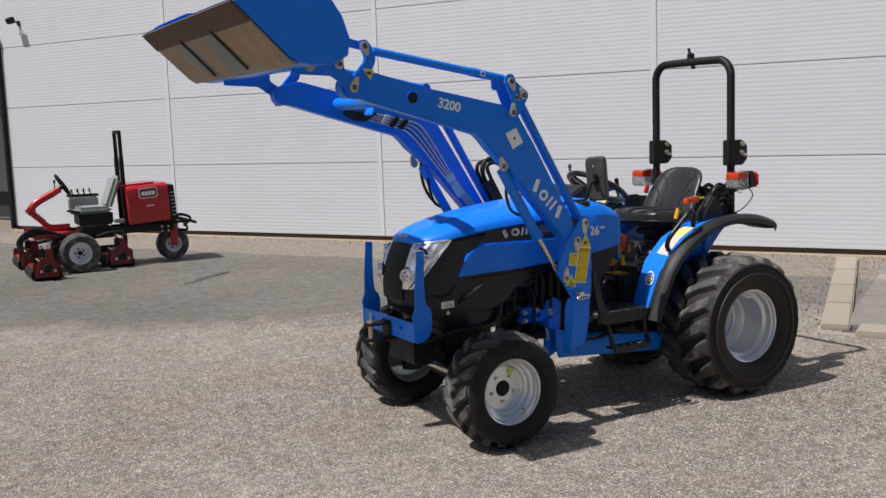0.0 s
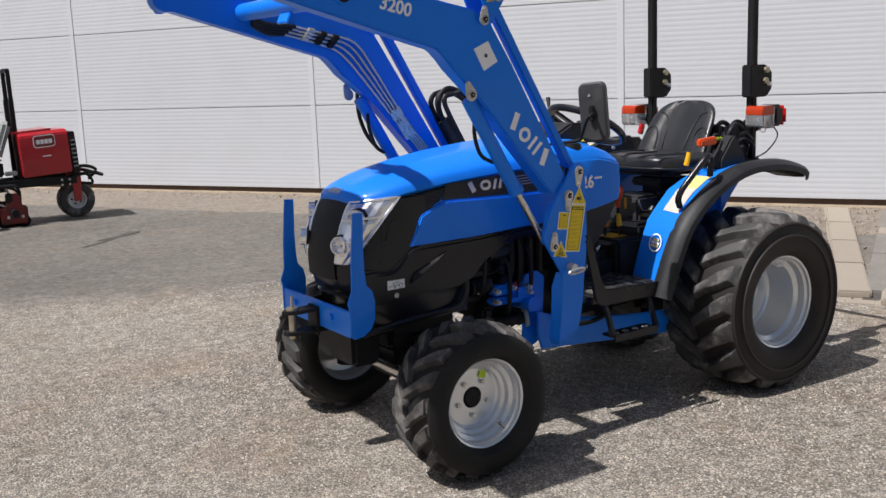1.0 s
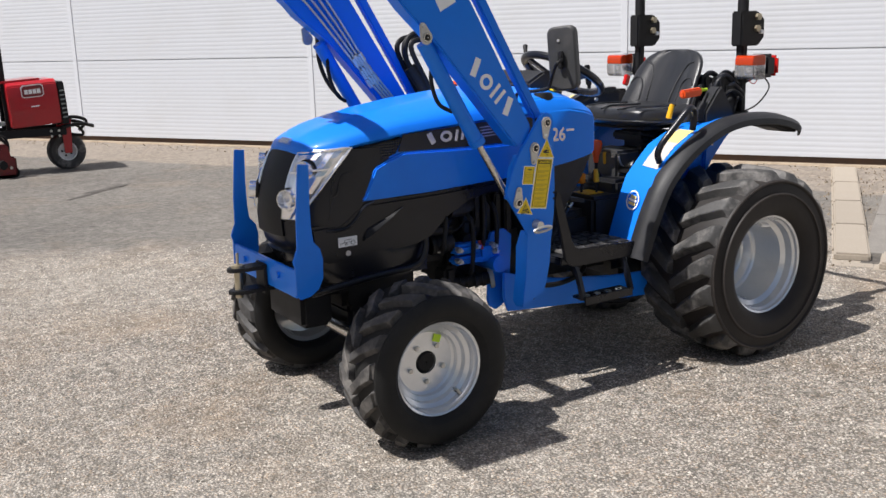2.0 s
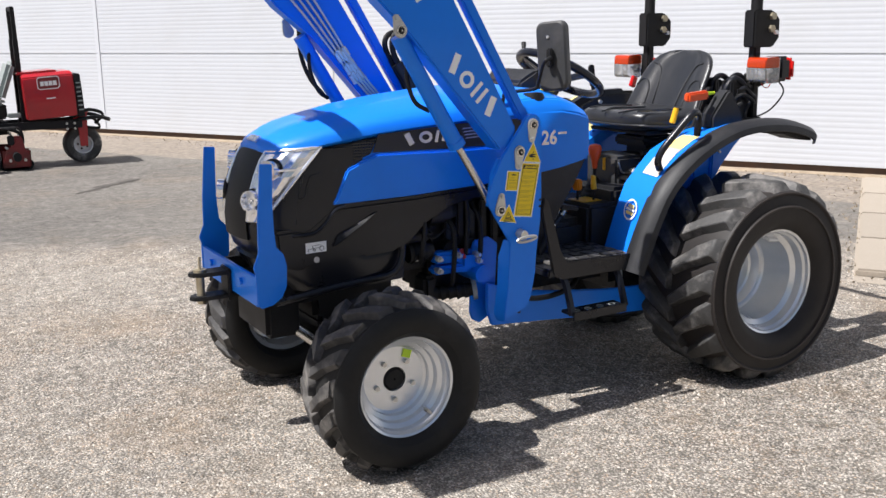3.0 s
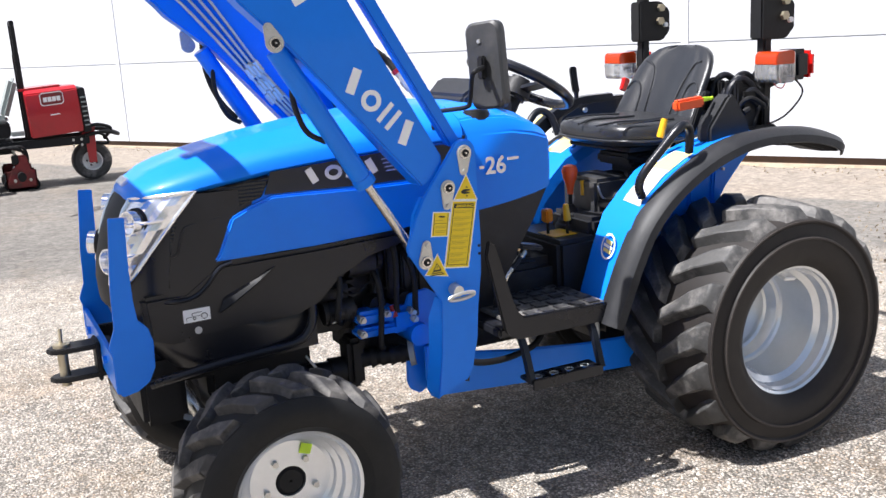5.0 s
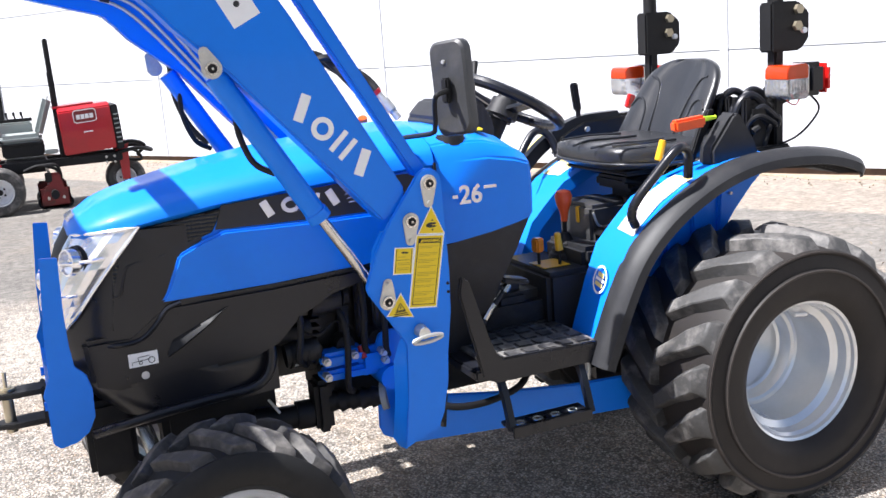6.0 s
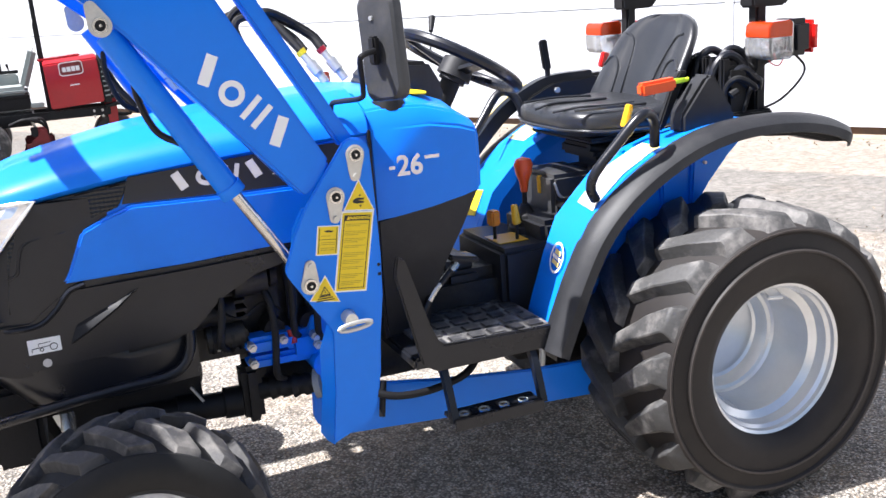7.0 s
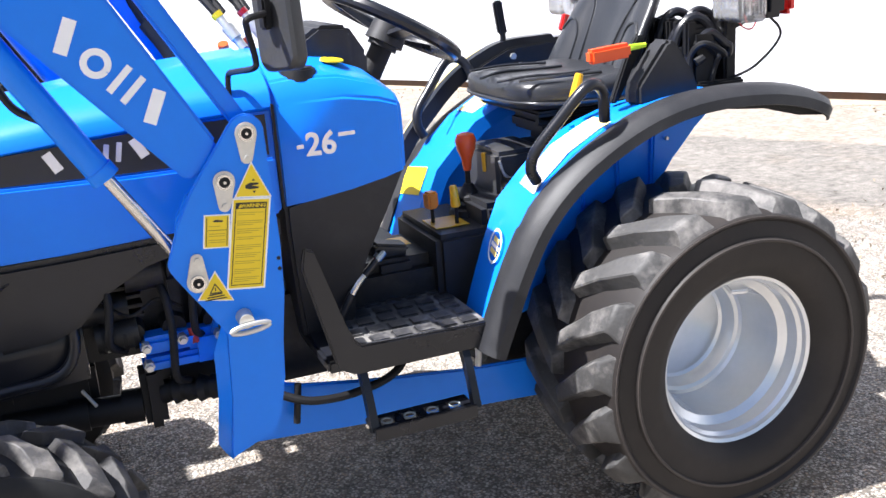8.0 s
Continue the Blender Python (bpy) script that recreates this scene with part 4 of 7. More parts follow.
mat = part("rubber_mat", box((-0.705, -0.21, 0.527), (0.345, 0.34, 0.012), 0.003), DUSTYMAT, tractor, "black rubber mat with raised dusty blocks")
for i in range(6):
    for j in range(6):
        part("mat_block", box((-0.84 + 0.054 * i + 0.008 * (j % 2), -0.352 + 0.056 * j, 0.533), (0.043, 0.043, 0.009), 0.003), MATBLOCK, mat)
for side in (-1, 1):
    y = 0.07 + side * 0.48
    bars = [box((-0.722, y + dy, 0.353), (0.245, w, 0.012), 0.002) for dy, w in ((-0.027, 0.021), (0.027, 0.021))] + [box((-0.8325 + 0.055 * k, y, 0.353), (0.024, 0.034, 0.012), 0.002) for k in range(5)]
    step = part("step", merge(*bars, box((-0.722, y + side * 0.036, 0.348), (0.245, 0.01, 0.032), 0.002)), BLACK, tractor, "black hanging step with grip holes")
    for x in (-0.845, -0.60):
        part("hanger", pipe([(x, y - side * 0.045, 0.50), (x + 0.002, y - side * 0.01, 0.45), (x + 0.004, y + side * 0.025, 0.35)], 0.013, 4, 3), BLACK, step)
    for k in range(4):
        rim = [(-0.805 + 0.055 * k + 0.0125 * math.cos(q), y + 0.0125 * math.sin(q), 0.3585) for q in (2 * math.pi * i / 12 for i in range(13))]
        part("grip_hole", pipe(rim, 0.0022, 5, 1), GREY, step, "worn raised rim of a grip hole")
pedal_run = [(-0.843, -0.24, 0.535), (-0.838, -0.24, 0.56), (-0.80, -0.23, 0.617), (-0.762, -0.22, 0.648), (-0.715, -0.21, 0.688)]
pedal = part("pedal", pipe(pedal_run, 0.009), BLACK, tractor, "black clutch pedal arm")
part("worn_patch", pipe([(-0.808, -0.2325, 0.606), (-0.79, -0.2285, 0.627), (-0.772, -0.2225, 0.642)], 0.0096, 10, 3), STEEL, pedal, "paint worn to bright steel")
part("pedal_joint", soften(rod((-0.735, -0.214, 0.672), (-0.715, -0.21, 0.689), 0.013, 0.012, 10), 0.002), STEEL, pedal)
part("pedal_pad", merge(box((-0.70, -0.205, 0.70), (0.085, 0.06, 0.016), 0.006, pose(0, 0, 0, 0, 12))), FLARE, tractor, "dusty rubber pedal pad")
part("chain", pipe([(-0.55, -0.33, 0.50), (-0.545, -0.345, 0.45), (-0.55, -0.35, 0.41)], 0.008), ZINC, tractor, "short retaining chain and clip")
part("loop_hose", pipe([(-1.02, -0.3, 0.43), (-0.95, -0.32, 0.405), (-0.85, -0.32, 0.40), (-0.75, -0.31, 0.42), (-0.70, -0.28, 0.46), (-0.69, -0.25, 0.5)], 0.010), MATT, tractor, "sagging black hose under the footplate")
part("brake_rod", merge(rod((-0.97, -0.29, 0.44), (-0.985, -0.30, 0.35), 0.008)), MATT, tractor)


# rear fenders
def fender(sgn):
    arc = [(-0.545, 0.478), (-0.515, 0.575), (-0.478, 0.69), (-0.435, 0.782), (-0.37, 0.85), (-0.295, 0.908), (-0.21, 0.948), (-0.11, 0.975), (0.0, 0.99), (0.12, 0.99)]
    outer = [(-0.55, 0.478), (-0.52, 0.555), (-0.482, 0.655), (-0.435, 0.75), (-0.37, 0.825), (-0.295, 0.888), (-0.21, 0.935), (-0.11, 0.968), (0.0, 0.988), (0.12, 0.988)]
    inner = [(-0.52, 0.48), (-0.494, 0.56), (-0.455, 0.67), (-0.412, 0.768), (-0.352, 0.828), (-0.285, 0.89), (-0.19, 0.932), (-0.10, 0.96), (0.03, 0.975), (0.14, 0.978)]
    # wing skin: inner lip, top face, outer lip
    rings = []
    for k in range(10):
        a, o = arc[k], outer[k]
        n_ = inner[k]
        rings.append([(n_[0] + 0.03, sgn * 0.19, n_[1] - 0.03), (n_[0], sgn * 0.195, n_[1] - 0.002), (n_[0], sgn * 0.215, n_[1] + 0.002), (o[0], sgn * 0.365, o[1]), (o[0] + 0.006, sgn * 0.372, o[1] - 0.008), (o[0] + 0.012, sgn * 0.36, o[1] - 0.016), (n_[0] + 0.02, sgn * 0.21, n_[1] - 0.02)])
    wing = part("fender", loft(rings), BLUE, tractor, "glossy blue rear fender with black flare", sharp=40)
    panel = [(x + 0.02, z - 0.02) for x, z in arc] + [(0.235, 0.955), (0.14, 0.875), (0.07, 0.80), (0.0, 0.70), (-0.2, 0.52), (-0.45, 0.45)]
    part("fender_wall", plate(panel, sgn * 0.232, sgn * 0.217, 0.003), BLUE, wing, "blue inner fender wall with pressed ribs")
    for x in (-0.2, -0.09, 0.01):
        part("rib", box((x, sgn * 0.236, 0.80), (0.022, 0.02, 0.26), 0.006, pose(0, 0, 0, 0, (x + 0.05) * 60)), BLUE, wing)
        part("panel_bolt", disc((x + 0.04, sgn * 0.236, 0.86), 0.005, 0.012, 6), ZINC, wing)
    flare_line = [(-0.556, 0.468), (-0.52, 0.553), (-0.475, 0.655), (-0.42, 0.752), (-0.345, 0.832), (-0.25, 0.898), (-0.14, 0.95), (-0.03, 0.98), (0.09, 0.99), (0.21, 0.984), (0.30, 0.968), (0.37, 0.945), (0.425, 0.912)]
    flare_line = [(p.x, p.z) for p in smooth_path([(x, 0, z) for x, z in flare_line], 4)]
    rings = []
    for k, (x, z) in enumerate(flare_line):
        p, q = flare_line[max(k - 1, 0)], flare_line[min(k + 1, len(flare_line) - 1)]
        d = Vector((q[0] - p[0], q[1] - p[1])).normalized()
        nx, nz = -d.y, d.x  # outwards from the wheel
        tail = max(0.0, (k - 34) / 14)
        yi = 0.355 - 0.13 * tail
        pull = 0.03 * max(0.0, (k - 45) / 3) ** 2
        prof = [(yi + pull, 0.008), (0.385, 0.015), (0.415 - pull, 0.008), (0.434 - pull, -0.010), (0.438 - pull, -0.034), (0.429 - pull, -0.036), (0.422 - pull, -0.016), (0.405 - pull, -0.006), (0.38, -0.002), (yi + pull, -0.008 - 0.012 * tail)]
        rings.append([(x + nx * h, sgn * y, z + nz * h) for y, h in prof])
    part("fender_flare", loft(rings), FLARE, wing, "dark rubber fender flare with a tail")
    part("tail_lip", plate([(0.11, 0.966), (0.2, 0.968), (0.29, 0.948), (0.39, 0.922), (0.405, 0.897), (0.32, 0.906), (0.22, 0.935), (0.12, 0.945), (0.07, 0.955)], sgn * 0.30, sgn * 0.41, 0.008), MATT, wing, "black underside of the fender tail")
    part("grab_handle", pipe([(-0.382, sgn * 0.352, 0.835), (-0.398, sgn * 0.358, 0.868), (-0.39, sgn * 0.37, 0.91), (-0.34, sgn * 0.385, 0.972), (-0.285, sgn * 0.40, 1.035), (-0.25, sgn * 0.395, 1.046), (-0.22, sgn * 0.38, 1.02), (-0.205, sgn * 0.36, 0.955)], 0.0135, 12), BLACK, wing, "black bent grab handle")
    # decals follow the skin
    def skin(u, v):
        k = min(int(u), 8)
        f = u - k
        a = Vector((inner[k][0], 0.215, inner[k][1] + 0.002)).lerp(Vector((inner[k + 1][0], 0.215, inner[k + 1][1] + 0.002)), f)
        o = Vector((outer[k][0], 0.365, outer[k][1])).lerp(Vector((outer[k + 1][0], 0.365, outer[k + 1][1])), f)
        p = a.lerp(o, v) + Vector((-0.002, -0.0, 0.002))
        return (p.x, sgn * (p.y + 0.0015), p.z)
    if sgn < 0:
        c = Vector(skin(2.15, 0.52))
        ex, ey = (Vector(skin(2.3, 0.6)) - Vector(skin(1.2, 0.6))).normalized(), (Vector(skin(1.75, 0.8)) - Vector(skin(1.75, 0.2))).normalized()
        ring = lambda r0, r1, n, off: loft([[c + off + ex * r * math.sin(a) + ey * r * math.cos(a) for a in (2 * math.pi * k / n for k in range(n))] for r in (r0, r1)], caps=False)
        up = ex.cross(ey).normalized() * (-0.005 if ex.cross(ey).x > 0 else 0.005)
        part("decal_ring", ring(0.0345, 0.041, 32, up), WHITE, wing, "white ring of a round decal")
        for k in range(3):
            m0 = c + up + ex * (0.014, 0.0, -0.014)[k]
            hw, hh = (0.019, 0.027, 0.023)[k], (0.0065, 0.0045, 0.006)[k]
            part("decal_bar", loft([[m0 - ey * hw - ex * hh, m0 + ey * hw - ex * hh], [m0 - ey * hw + ex * hh, m0 + ey * hw + ex * hh]], closed=False), WHITE if k == 1 else PALEYELLOW, wing, "pale bars of a round decal")
    else:
        rows = [[skin(2.2 + 0.8 * i / 3, v) for v in (0.2, 0.98)] for i in range(4)]
        part("caution_plate", loft(rows, closed=False), YELLOW, wing, "yellow caution plate on the far fender")
    # The white label runs long, painting in the glare around the real print.
    for u0, u1, mat_, nm in ((3.7, 5.25, FADED_GLARE, "faded white caution label, lengthened to paint in glare"), (5.25, 6.3, PALEYELLOW, "faded yellow caution label"))[0 if sgn < 0 else 1:]:
        rows = [[skin(u0 + (u1 - u0) * i / 6, v) for v in (0.25, 0.88)] for i in range(7)]
        part("caution_label", loft(rows, closed=False), mat_, wing, nm)
    return wing


fender(-1).scale.y = 1.035
fender(1)
trim_run = [(p.x, p.z) for p in smooth_path([(-0.455, 0, 0.765), (-0.415, 0, 0.825), (-0.36, 0, 0.888), (-0.268, 0, 0.978), (-0.173, 0, 1.036), (-0.073, 0, 1.07), (0.08, 0, 1.075)], 4)]
part("far_rail", loft([[(x + 0.012, 0.392, z - 0.026), (x - 0.006, 0.398, z + 0.012), (x - 0.006, 0.425, z + 0.014), (x + 0.006, 0.43, z - 0.02)] for x, z in trim_run]), BLACK, tractor, "black edge trim along the fender")
part("yellow_edge", loft([[(x, 0.432, z - 0.006), (x - 0.003, 0.434, z + 0.014), (x + 0.008, 0.47, z + 0.012), (x + 0.010, 0.47, z - 0.008)] for x, z in trim_run[2:18]]), PALEYELLOW, tractor, "yellow-green strip along the fender edge")
part("far_panel", plate([(-0.22, 0.96), (-0.17, 1.02), (-0.08, 1.06), (0.08, 1.068), (0.09, 0.98)], 0.380, 0.391, 0.004), MATT, tractor, "black lever plate on the fender")
for x, z in ((-0.07, 1.035), (-0.05, 1.005)):
    part("lever_bolt", disc((x, 0.377, z), 0.010, 0.012, 6), ZINC, tractor)
part("far_lever_box", plate([(-0.02, 1.0), (-0.01, 1.075), (0.16, 1.075), (0.17, 0.99)], 0.40, 0.47, 0.01), BLACK, tractor, "black lever quadrant box")
part("far_lever", merge(rod((-0.085, 0.41, 1.05), (-0.085, 0.41, 1.11), 0.009), soften(loft([[(x + dx, 0.41 + dy, z) for dx, dy in ((-0.014, -0.010), (0.014, -0.010), (0.014, 0.010), (-0.014, 0.010))] for x, z in ((-0.086, 1.10), (-0.092, 1.14), (-0.098, 1.185), (-0.098, 1.20))]), 0.005)), BLACK, tractor, "black lever with a flat grip")

# controls beside the seat
console = part("console", soften(loft([[(-0.562, -0.17, z), (-0.40, -0.17, z), (-0.40, 0.14, z), (-0.562, 0.14, z)] for z in (0.5, 0.685)]), 0.015), FLARE, tractor, "dark grey plastic control console")
part("lever_housing", box((-0.36, -0.03, 0.68), (0.13, 0.24, 0.12), 0.015), FLARE, console)
part("front_housing", box((-0.655, 0.02, 0.575), (0.15, 0.27, 0.16), 0.035), FLARE, console, "rounded dark tunnel hump")
part("seat_bracket", box((-0.16, -0.02, 0.83), (0.12, 0.2, 0.04), 0.012), MATT, console)
part("lever_gaiter", soften(loft([[(-0.40 + r * math.cos(a), r * math.sin(a), z) for a in (2 * math.pi * k / 18 for k in range(18))] for z, r in ((0.68, 0.058), (0.70, 0.052), (0.705, 0.046), (0.716, 0.044), (0.722, 0.036), (0.734, 0.034), (0.74, 0.026), (0.765, 0.012))]), 0), MATT, console, "rubber gaiter")
part("cross_lever", merge(rod((-0.33, -0.16, 0.79), (-0.24, -0.18, 0.80), 0.006), box((-0.29, -0.12, 0.77), (0.10, 0.10, 0.03), 0.006)), MATT, console)
part("yellow_plate", box((-0.495, -0.06, 0.688), (0.09, 0.1, 0.002), 0), KNOB, tractor, "worn yellow shift-pattern plate")
part("gear_lever", merge(rod((-0.40, 0.0, 0.70), (-0.40, 0.0, 0.83), 0.007)), MATT, tractor)
part("gear_knob", soften(loft([[(-0.40 + r * math.cos(a), r * math.sin(a), z) for a in (2 * math.pi * k / 16 for k in range(16))] for z, r in ((0.80, 0.010), (0.83, 0.014), (0.855, 0.024), (0.88, 0.028), (0.895, 0.022), (0.90, 0.008))]), 0), ORANGE, tractor, "orange-red gear knob")
for x, y, z, h, r in ((-0.345, 0.0, 0.745, 0.05, 0.011), (-0.475, -0.09, 0.688, 0.055, 0.013)):
    part("control_lever", rod((x, y, z - 0.06), (x, y, z + 0.06), 0.005), MATT, tractor)
    part("lever_knob", soften(rod((x, y, z + 0.045), (x - 0.005, y, z + 0.045 + h), r, r * 0.75, 14), 0.004), KNOB, tractor, "amber-yellow lever knob")
part("control_lever", rod((-0.525, -0.05, 0.65), (-0.525, -0.05, 0.735), 0.005), MATT, tractor)
part("lever_knob", box((-0.527, -0.05, 0.75), (0.03, 0.032, 0.044), 0.005, pose(0, 0, 0, 0, 0, 12)), ORANGEAMBER, tractor, "square amber lever knob")
part("seat_pedestal", soften(box((-0.275, 0.02, 0.745), (0.15, 0.2, 0.21), 0.012), 0), DUSTYPLASTIC, tractor, "dark grey box under the seat")
part("pedestal_lead", pipe([(-0.345, -0.082, 0.83), (-0.33, -0.088, 0.79), (-0.29, -0.088, 0.775), (-0.26, -0.084, 0.80)], 0.004, 6), ZINC, tractor)
part("yellow_plate", box((-0.632, -0.05, 0.6565), (0.06, 0.07, 0.002), 0), KNOB, tractor, "worn yellow speed plate")


# seat
def seat():
    rings = []
    for x, w, zb, zt in ((-0.322, 0.10, 0.985, 1.012), (-0.316, 0.15, 0.968, 1.026), (-0.300, 0.186, 0.956, 1.036), (-0.27, 0.212, 0.950, 1.040), (-0.20, 0.232, 0.946, 1.038), (-0.12, 0.24, 0.946, 1.036), (-0.02, 0.236, 0.952, 1.040), (0.065, 0.215, 0.966, 1.05), (0.095, 0.17, 0.99, 1.05)):
        ring = []
        for k in range(40):
            c, n_ = math.cos(2 * math.pi * k / 40), math.sin(2 * math.pi * k / 40)
            y = w * math.copysign(abs(c) ** 0.55, c)
            z = (zb + zt) / 2 + (zt - zb) / 2 * math.copysign(abs(n_) ** 0.6, n_)
            if n_ > 0:
                z -= 0.012 * max(0, 1 - (y / w / 0.8) ** 2) - 0.004 * math.exp(-((abs(y) / w - 0.42) / 0.09) ** 2)
            ring.append((x + 0.012, y + 0.035, z))
        rings.append(ring)
    cushion = part("seat", loft(rings), SEATVINYL, tractor, "black vinyl pan seat with moulded bolsters", sharp=70)
    rim = [(x + 0.012, y, (z0 + z1) / 2 - 0.018) for x, y, z0, z1 in ((-0.10, -0.207, 0.946, 1.036), (-0.20, -0.199, 0.946, 1.038), (-0.27, -0.179, 0.950, 1.040), (-0.302, -0.150, 0.956, 1.036), (-0.322, -0.08, 0.97, 1.02), (-0.326, 0.035, 0.97, 1.02), (-0.322, 0.15, 0.97, 1.02), (-0.302, 0.22, 0.956, 1.036), (-0.27, 0.249, 0.95, 1.04))]
    part("edge_piping", pipe(rim, 0.0045, 6, 4), SEATVINYL, cushion, "raised edge piping")

    def back_point(t, v, front=True):
        """A point of the backrest: t up it, v across it from -1 to 1."""
        s_ = max(0.0, (t - 0.55) / 0.45)
        w = (0.222 - 0.04 * t) * max(0.0, 1 - s_ ** 3.4) ** 0.36
        th = (0.046 - 0.012 * t) * max(0.0, 1 - s_ ** 5) ** 0.5
        th *= max(0.0, 1 - abs(v) ** 3.2) ** 0.5
        wing = (0.07 * abs(v) ** 2.4 + 0.012 * math.exp(-((abs(v) - 0.72) / 0.14) ** 2) + 0.006 * math.exp(-((abs(v) - 0.33) / 0.10) ** 2)) * (1 - 0.5 * t)
        return Vector((0.048 + 0.10 * t + 0.03 * t * t - wing - (th if front else -th), 0.055 + w * v, 0.988 + 0.278 * t))

    vs = [math.sin(radians(a)) for a in range(-90, 91, 8)]
    rings = [[back_point(t, v) for v in vs] + [back_point(t, v, False) for v in vs[-2:0:-1]] for t in (0, 0.08, 0.16, 0.24, 0.32, 0.4, 0.48, 0.56, 0.64, 0.72, 0.79, 0.85, 0.90, 0.94, 0.97, 0.99)]
    back = part("backrest", loft(rings), SEATVINYL, cushion, "curved black vinyl backrest", sharp=60)
    for s in (-1, 1):
        for n_, line in enumerate((((0.02, 0.30), (0.25, 0.34), (0.5, 0.40), (0.68, 0.50), (0.77, 0.64), (0.80, 0.82)), ((0.02, 0.52), (0.2, 0.54), (0.4, 0.58), (0.52, 0.68), (0.55, 0.84), (0.45, 0.95)))):
            part("piping", pipe([back_point(t, s * v) + Vector((-0.001, 0, 0)) for t, v in line], 0.0042, 6, 4), SEATVINYL, back, "raised piping")
        part("stitch_seam", pipe([(-0.325, s * 0.05, 1.026), (-0.25, s * 0.075, 1.034), (-0.15, s * 0.08, 1.030), (-0.07, s * 0.075, 1.030)], 0.004, 6), SEATVINYL, cushion)
        part("stitch_seam", pipe([(-0.31, s * 0.15, 1.036), (-0.2, s * 0.17, 1.038), (-0.08, s * 0.15, 1.034)], 0.004, 6), SEATVINYL, cushion)
        part("seat_bolt", disc((-0.1, s * 0.2, 0.95), 0.01, 0.02, 6), ZINC, cushion)
    part("seat_pan", box((-0.11, 0.035, 0.944), (0.3, 0.36, 0.014), 0.006), MATT, cushion)
    part("seat_base", merge(box((-0.12, 0, 0.90), (0.2, 0.2, 0.04), 0.01), box((-0.11, 0, 0.85), (0.14, 0.14, 0.07), 0.01), rod((-0.24, -0.1, 0.86), (-0.02, -0.1, 0.92), 0.01), rod((-0.24, -0.1, 0.92), (-0.02, -0.1, 0.86), 0.01)), MATT, cushion, "black scissor seat suspension")


seat()
part("seat_adjuster", soften(rod((-0.21, -0.24, 0.99), (-0.195, -0.245, 1.05), 0.013, 0.011, 14), 0.004), KNOB, tractor, "yellow seat lever")
part("hitch_quadrant", plate([(-0.09, 0.965), (-0.09, 1.012), (-0.082, 1.025), (-0.012, 1.112), (0.005, 1.118), (0.022, 1.105), (0.082, 1.012), (0.086, 0.965)], -0.335, -0.27, 0.012), FLARE, tractor, "grey triangular lever quadrant")
part("position_lever", merge(rod((-0.04, -0.29, 1.105), (-0.11, -0.30, 1.10), 0.006), box((-0.07, -0.295, 1.106), (0.04, 0.012, 0.010), 0.003)), LIME, tractor)
part("lever_grip", box((-0.15, -0.305, 1.097), (0.11, 0.032, 0.034), 0.007, pose(0, 0, 0, 0, -4)), ORANGE, tractor, "orange-red lever grip")
part("lever_bracket", plate([(-0.12, 0.97), (-0.10, 0.97), (-0.03, 1.10), (-0.02, 1.125), (-0.045, 1.125), (-0.07, 1.09)], -0.265, -0.245, 0.004), MATT, tractor)

# roll-over frame, lamps
for sgn in (-1, 1):
    off = -0.022 * sgn + (0.02 if sgn > 0 else 0.0)
    yo = 0.06 + sgn * 0.285 + (0.045 if sgn > 0 else 0.0)
    post = part("frame_post", merge(box((0.223 + off, yo, 1.12), (0.036, 0.04, 0.36), 0.006), box((0.19 + off, yo, 0.96), (0.14, 0.06, 0.06), 0.006)), MATT, tractor, "black roll-over frame post")
    part("hinge_box", plate([(x + off, z) for x, z in ((0.183, 1.275), (0.298, 1.275), (0.333, 1.31), (0.333, 1.39), (0.288, 1.425), (0.183, 1.425))], yo - sgn * 0.03, yo + sgn * 0.03, 0.006), MATT, post, "black folding hinge box")
    for x, z in ((0.283, 1.40), (0.278, 1.35)):
        part("hinge_bolt", disc((x + off, yo, z), 0.016, 0.085, 6), BRASS, post)
    part("hinge_pin", disc((0.303 + off, yo, 1.335), 0.009, 0.085, 12), WHITE, post)
hoop = [(0.223, -0.285, 1.40), (0.223, -0.285, 1.62), (0.223, -0.285, 1.80)] + [(0.223, -0.285 + 0.10 * (1 - math.cos(radians(a))), 1.80 + 0.10 * math.sin(radians(a))) for a in range(15, 91, 15)]
hoop = [(x + 0.022, y, z) for x, y, z in hoop] + [(0.223, 0.0, 1.902)] + [(x - 0.002, -y + 0.045, z) for x, y, z in hoop[::-1]]
part("roll_hoop", moved(pipe(hoop, 0.024, 14, 3), Matrix.Translation((0, 0.06, 0))), MATT, tractor, "black tubular roll-over hoop")
part("hoop_bracket", merge(box((0.223, 0.08, 1.93), (0.03, 0.04, 0.05), 0.004), rod((0.223, 0.08, 1.94), (0.213, 0.09, 1.985), 0.009), rod((0.223, 0.06, 1.9), (0.223, 0.06, 1.86), 0.014)), MATT, tractor, "small bracket on the hoop")


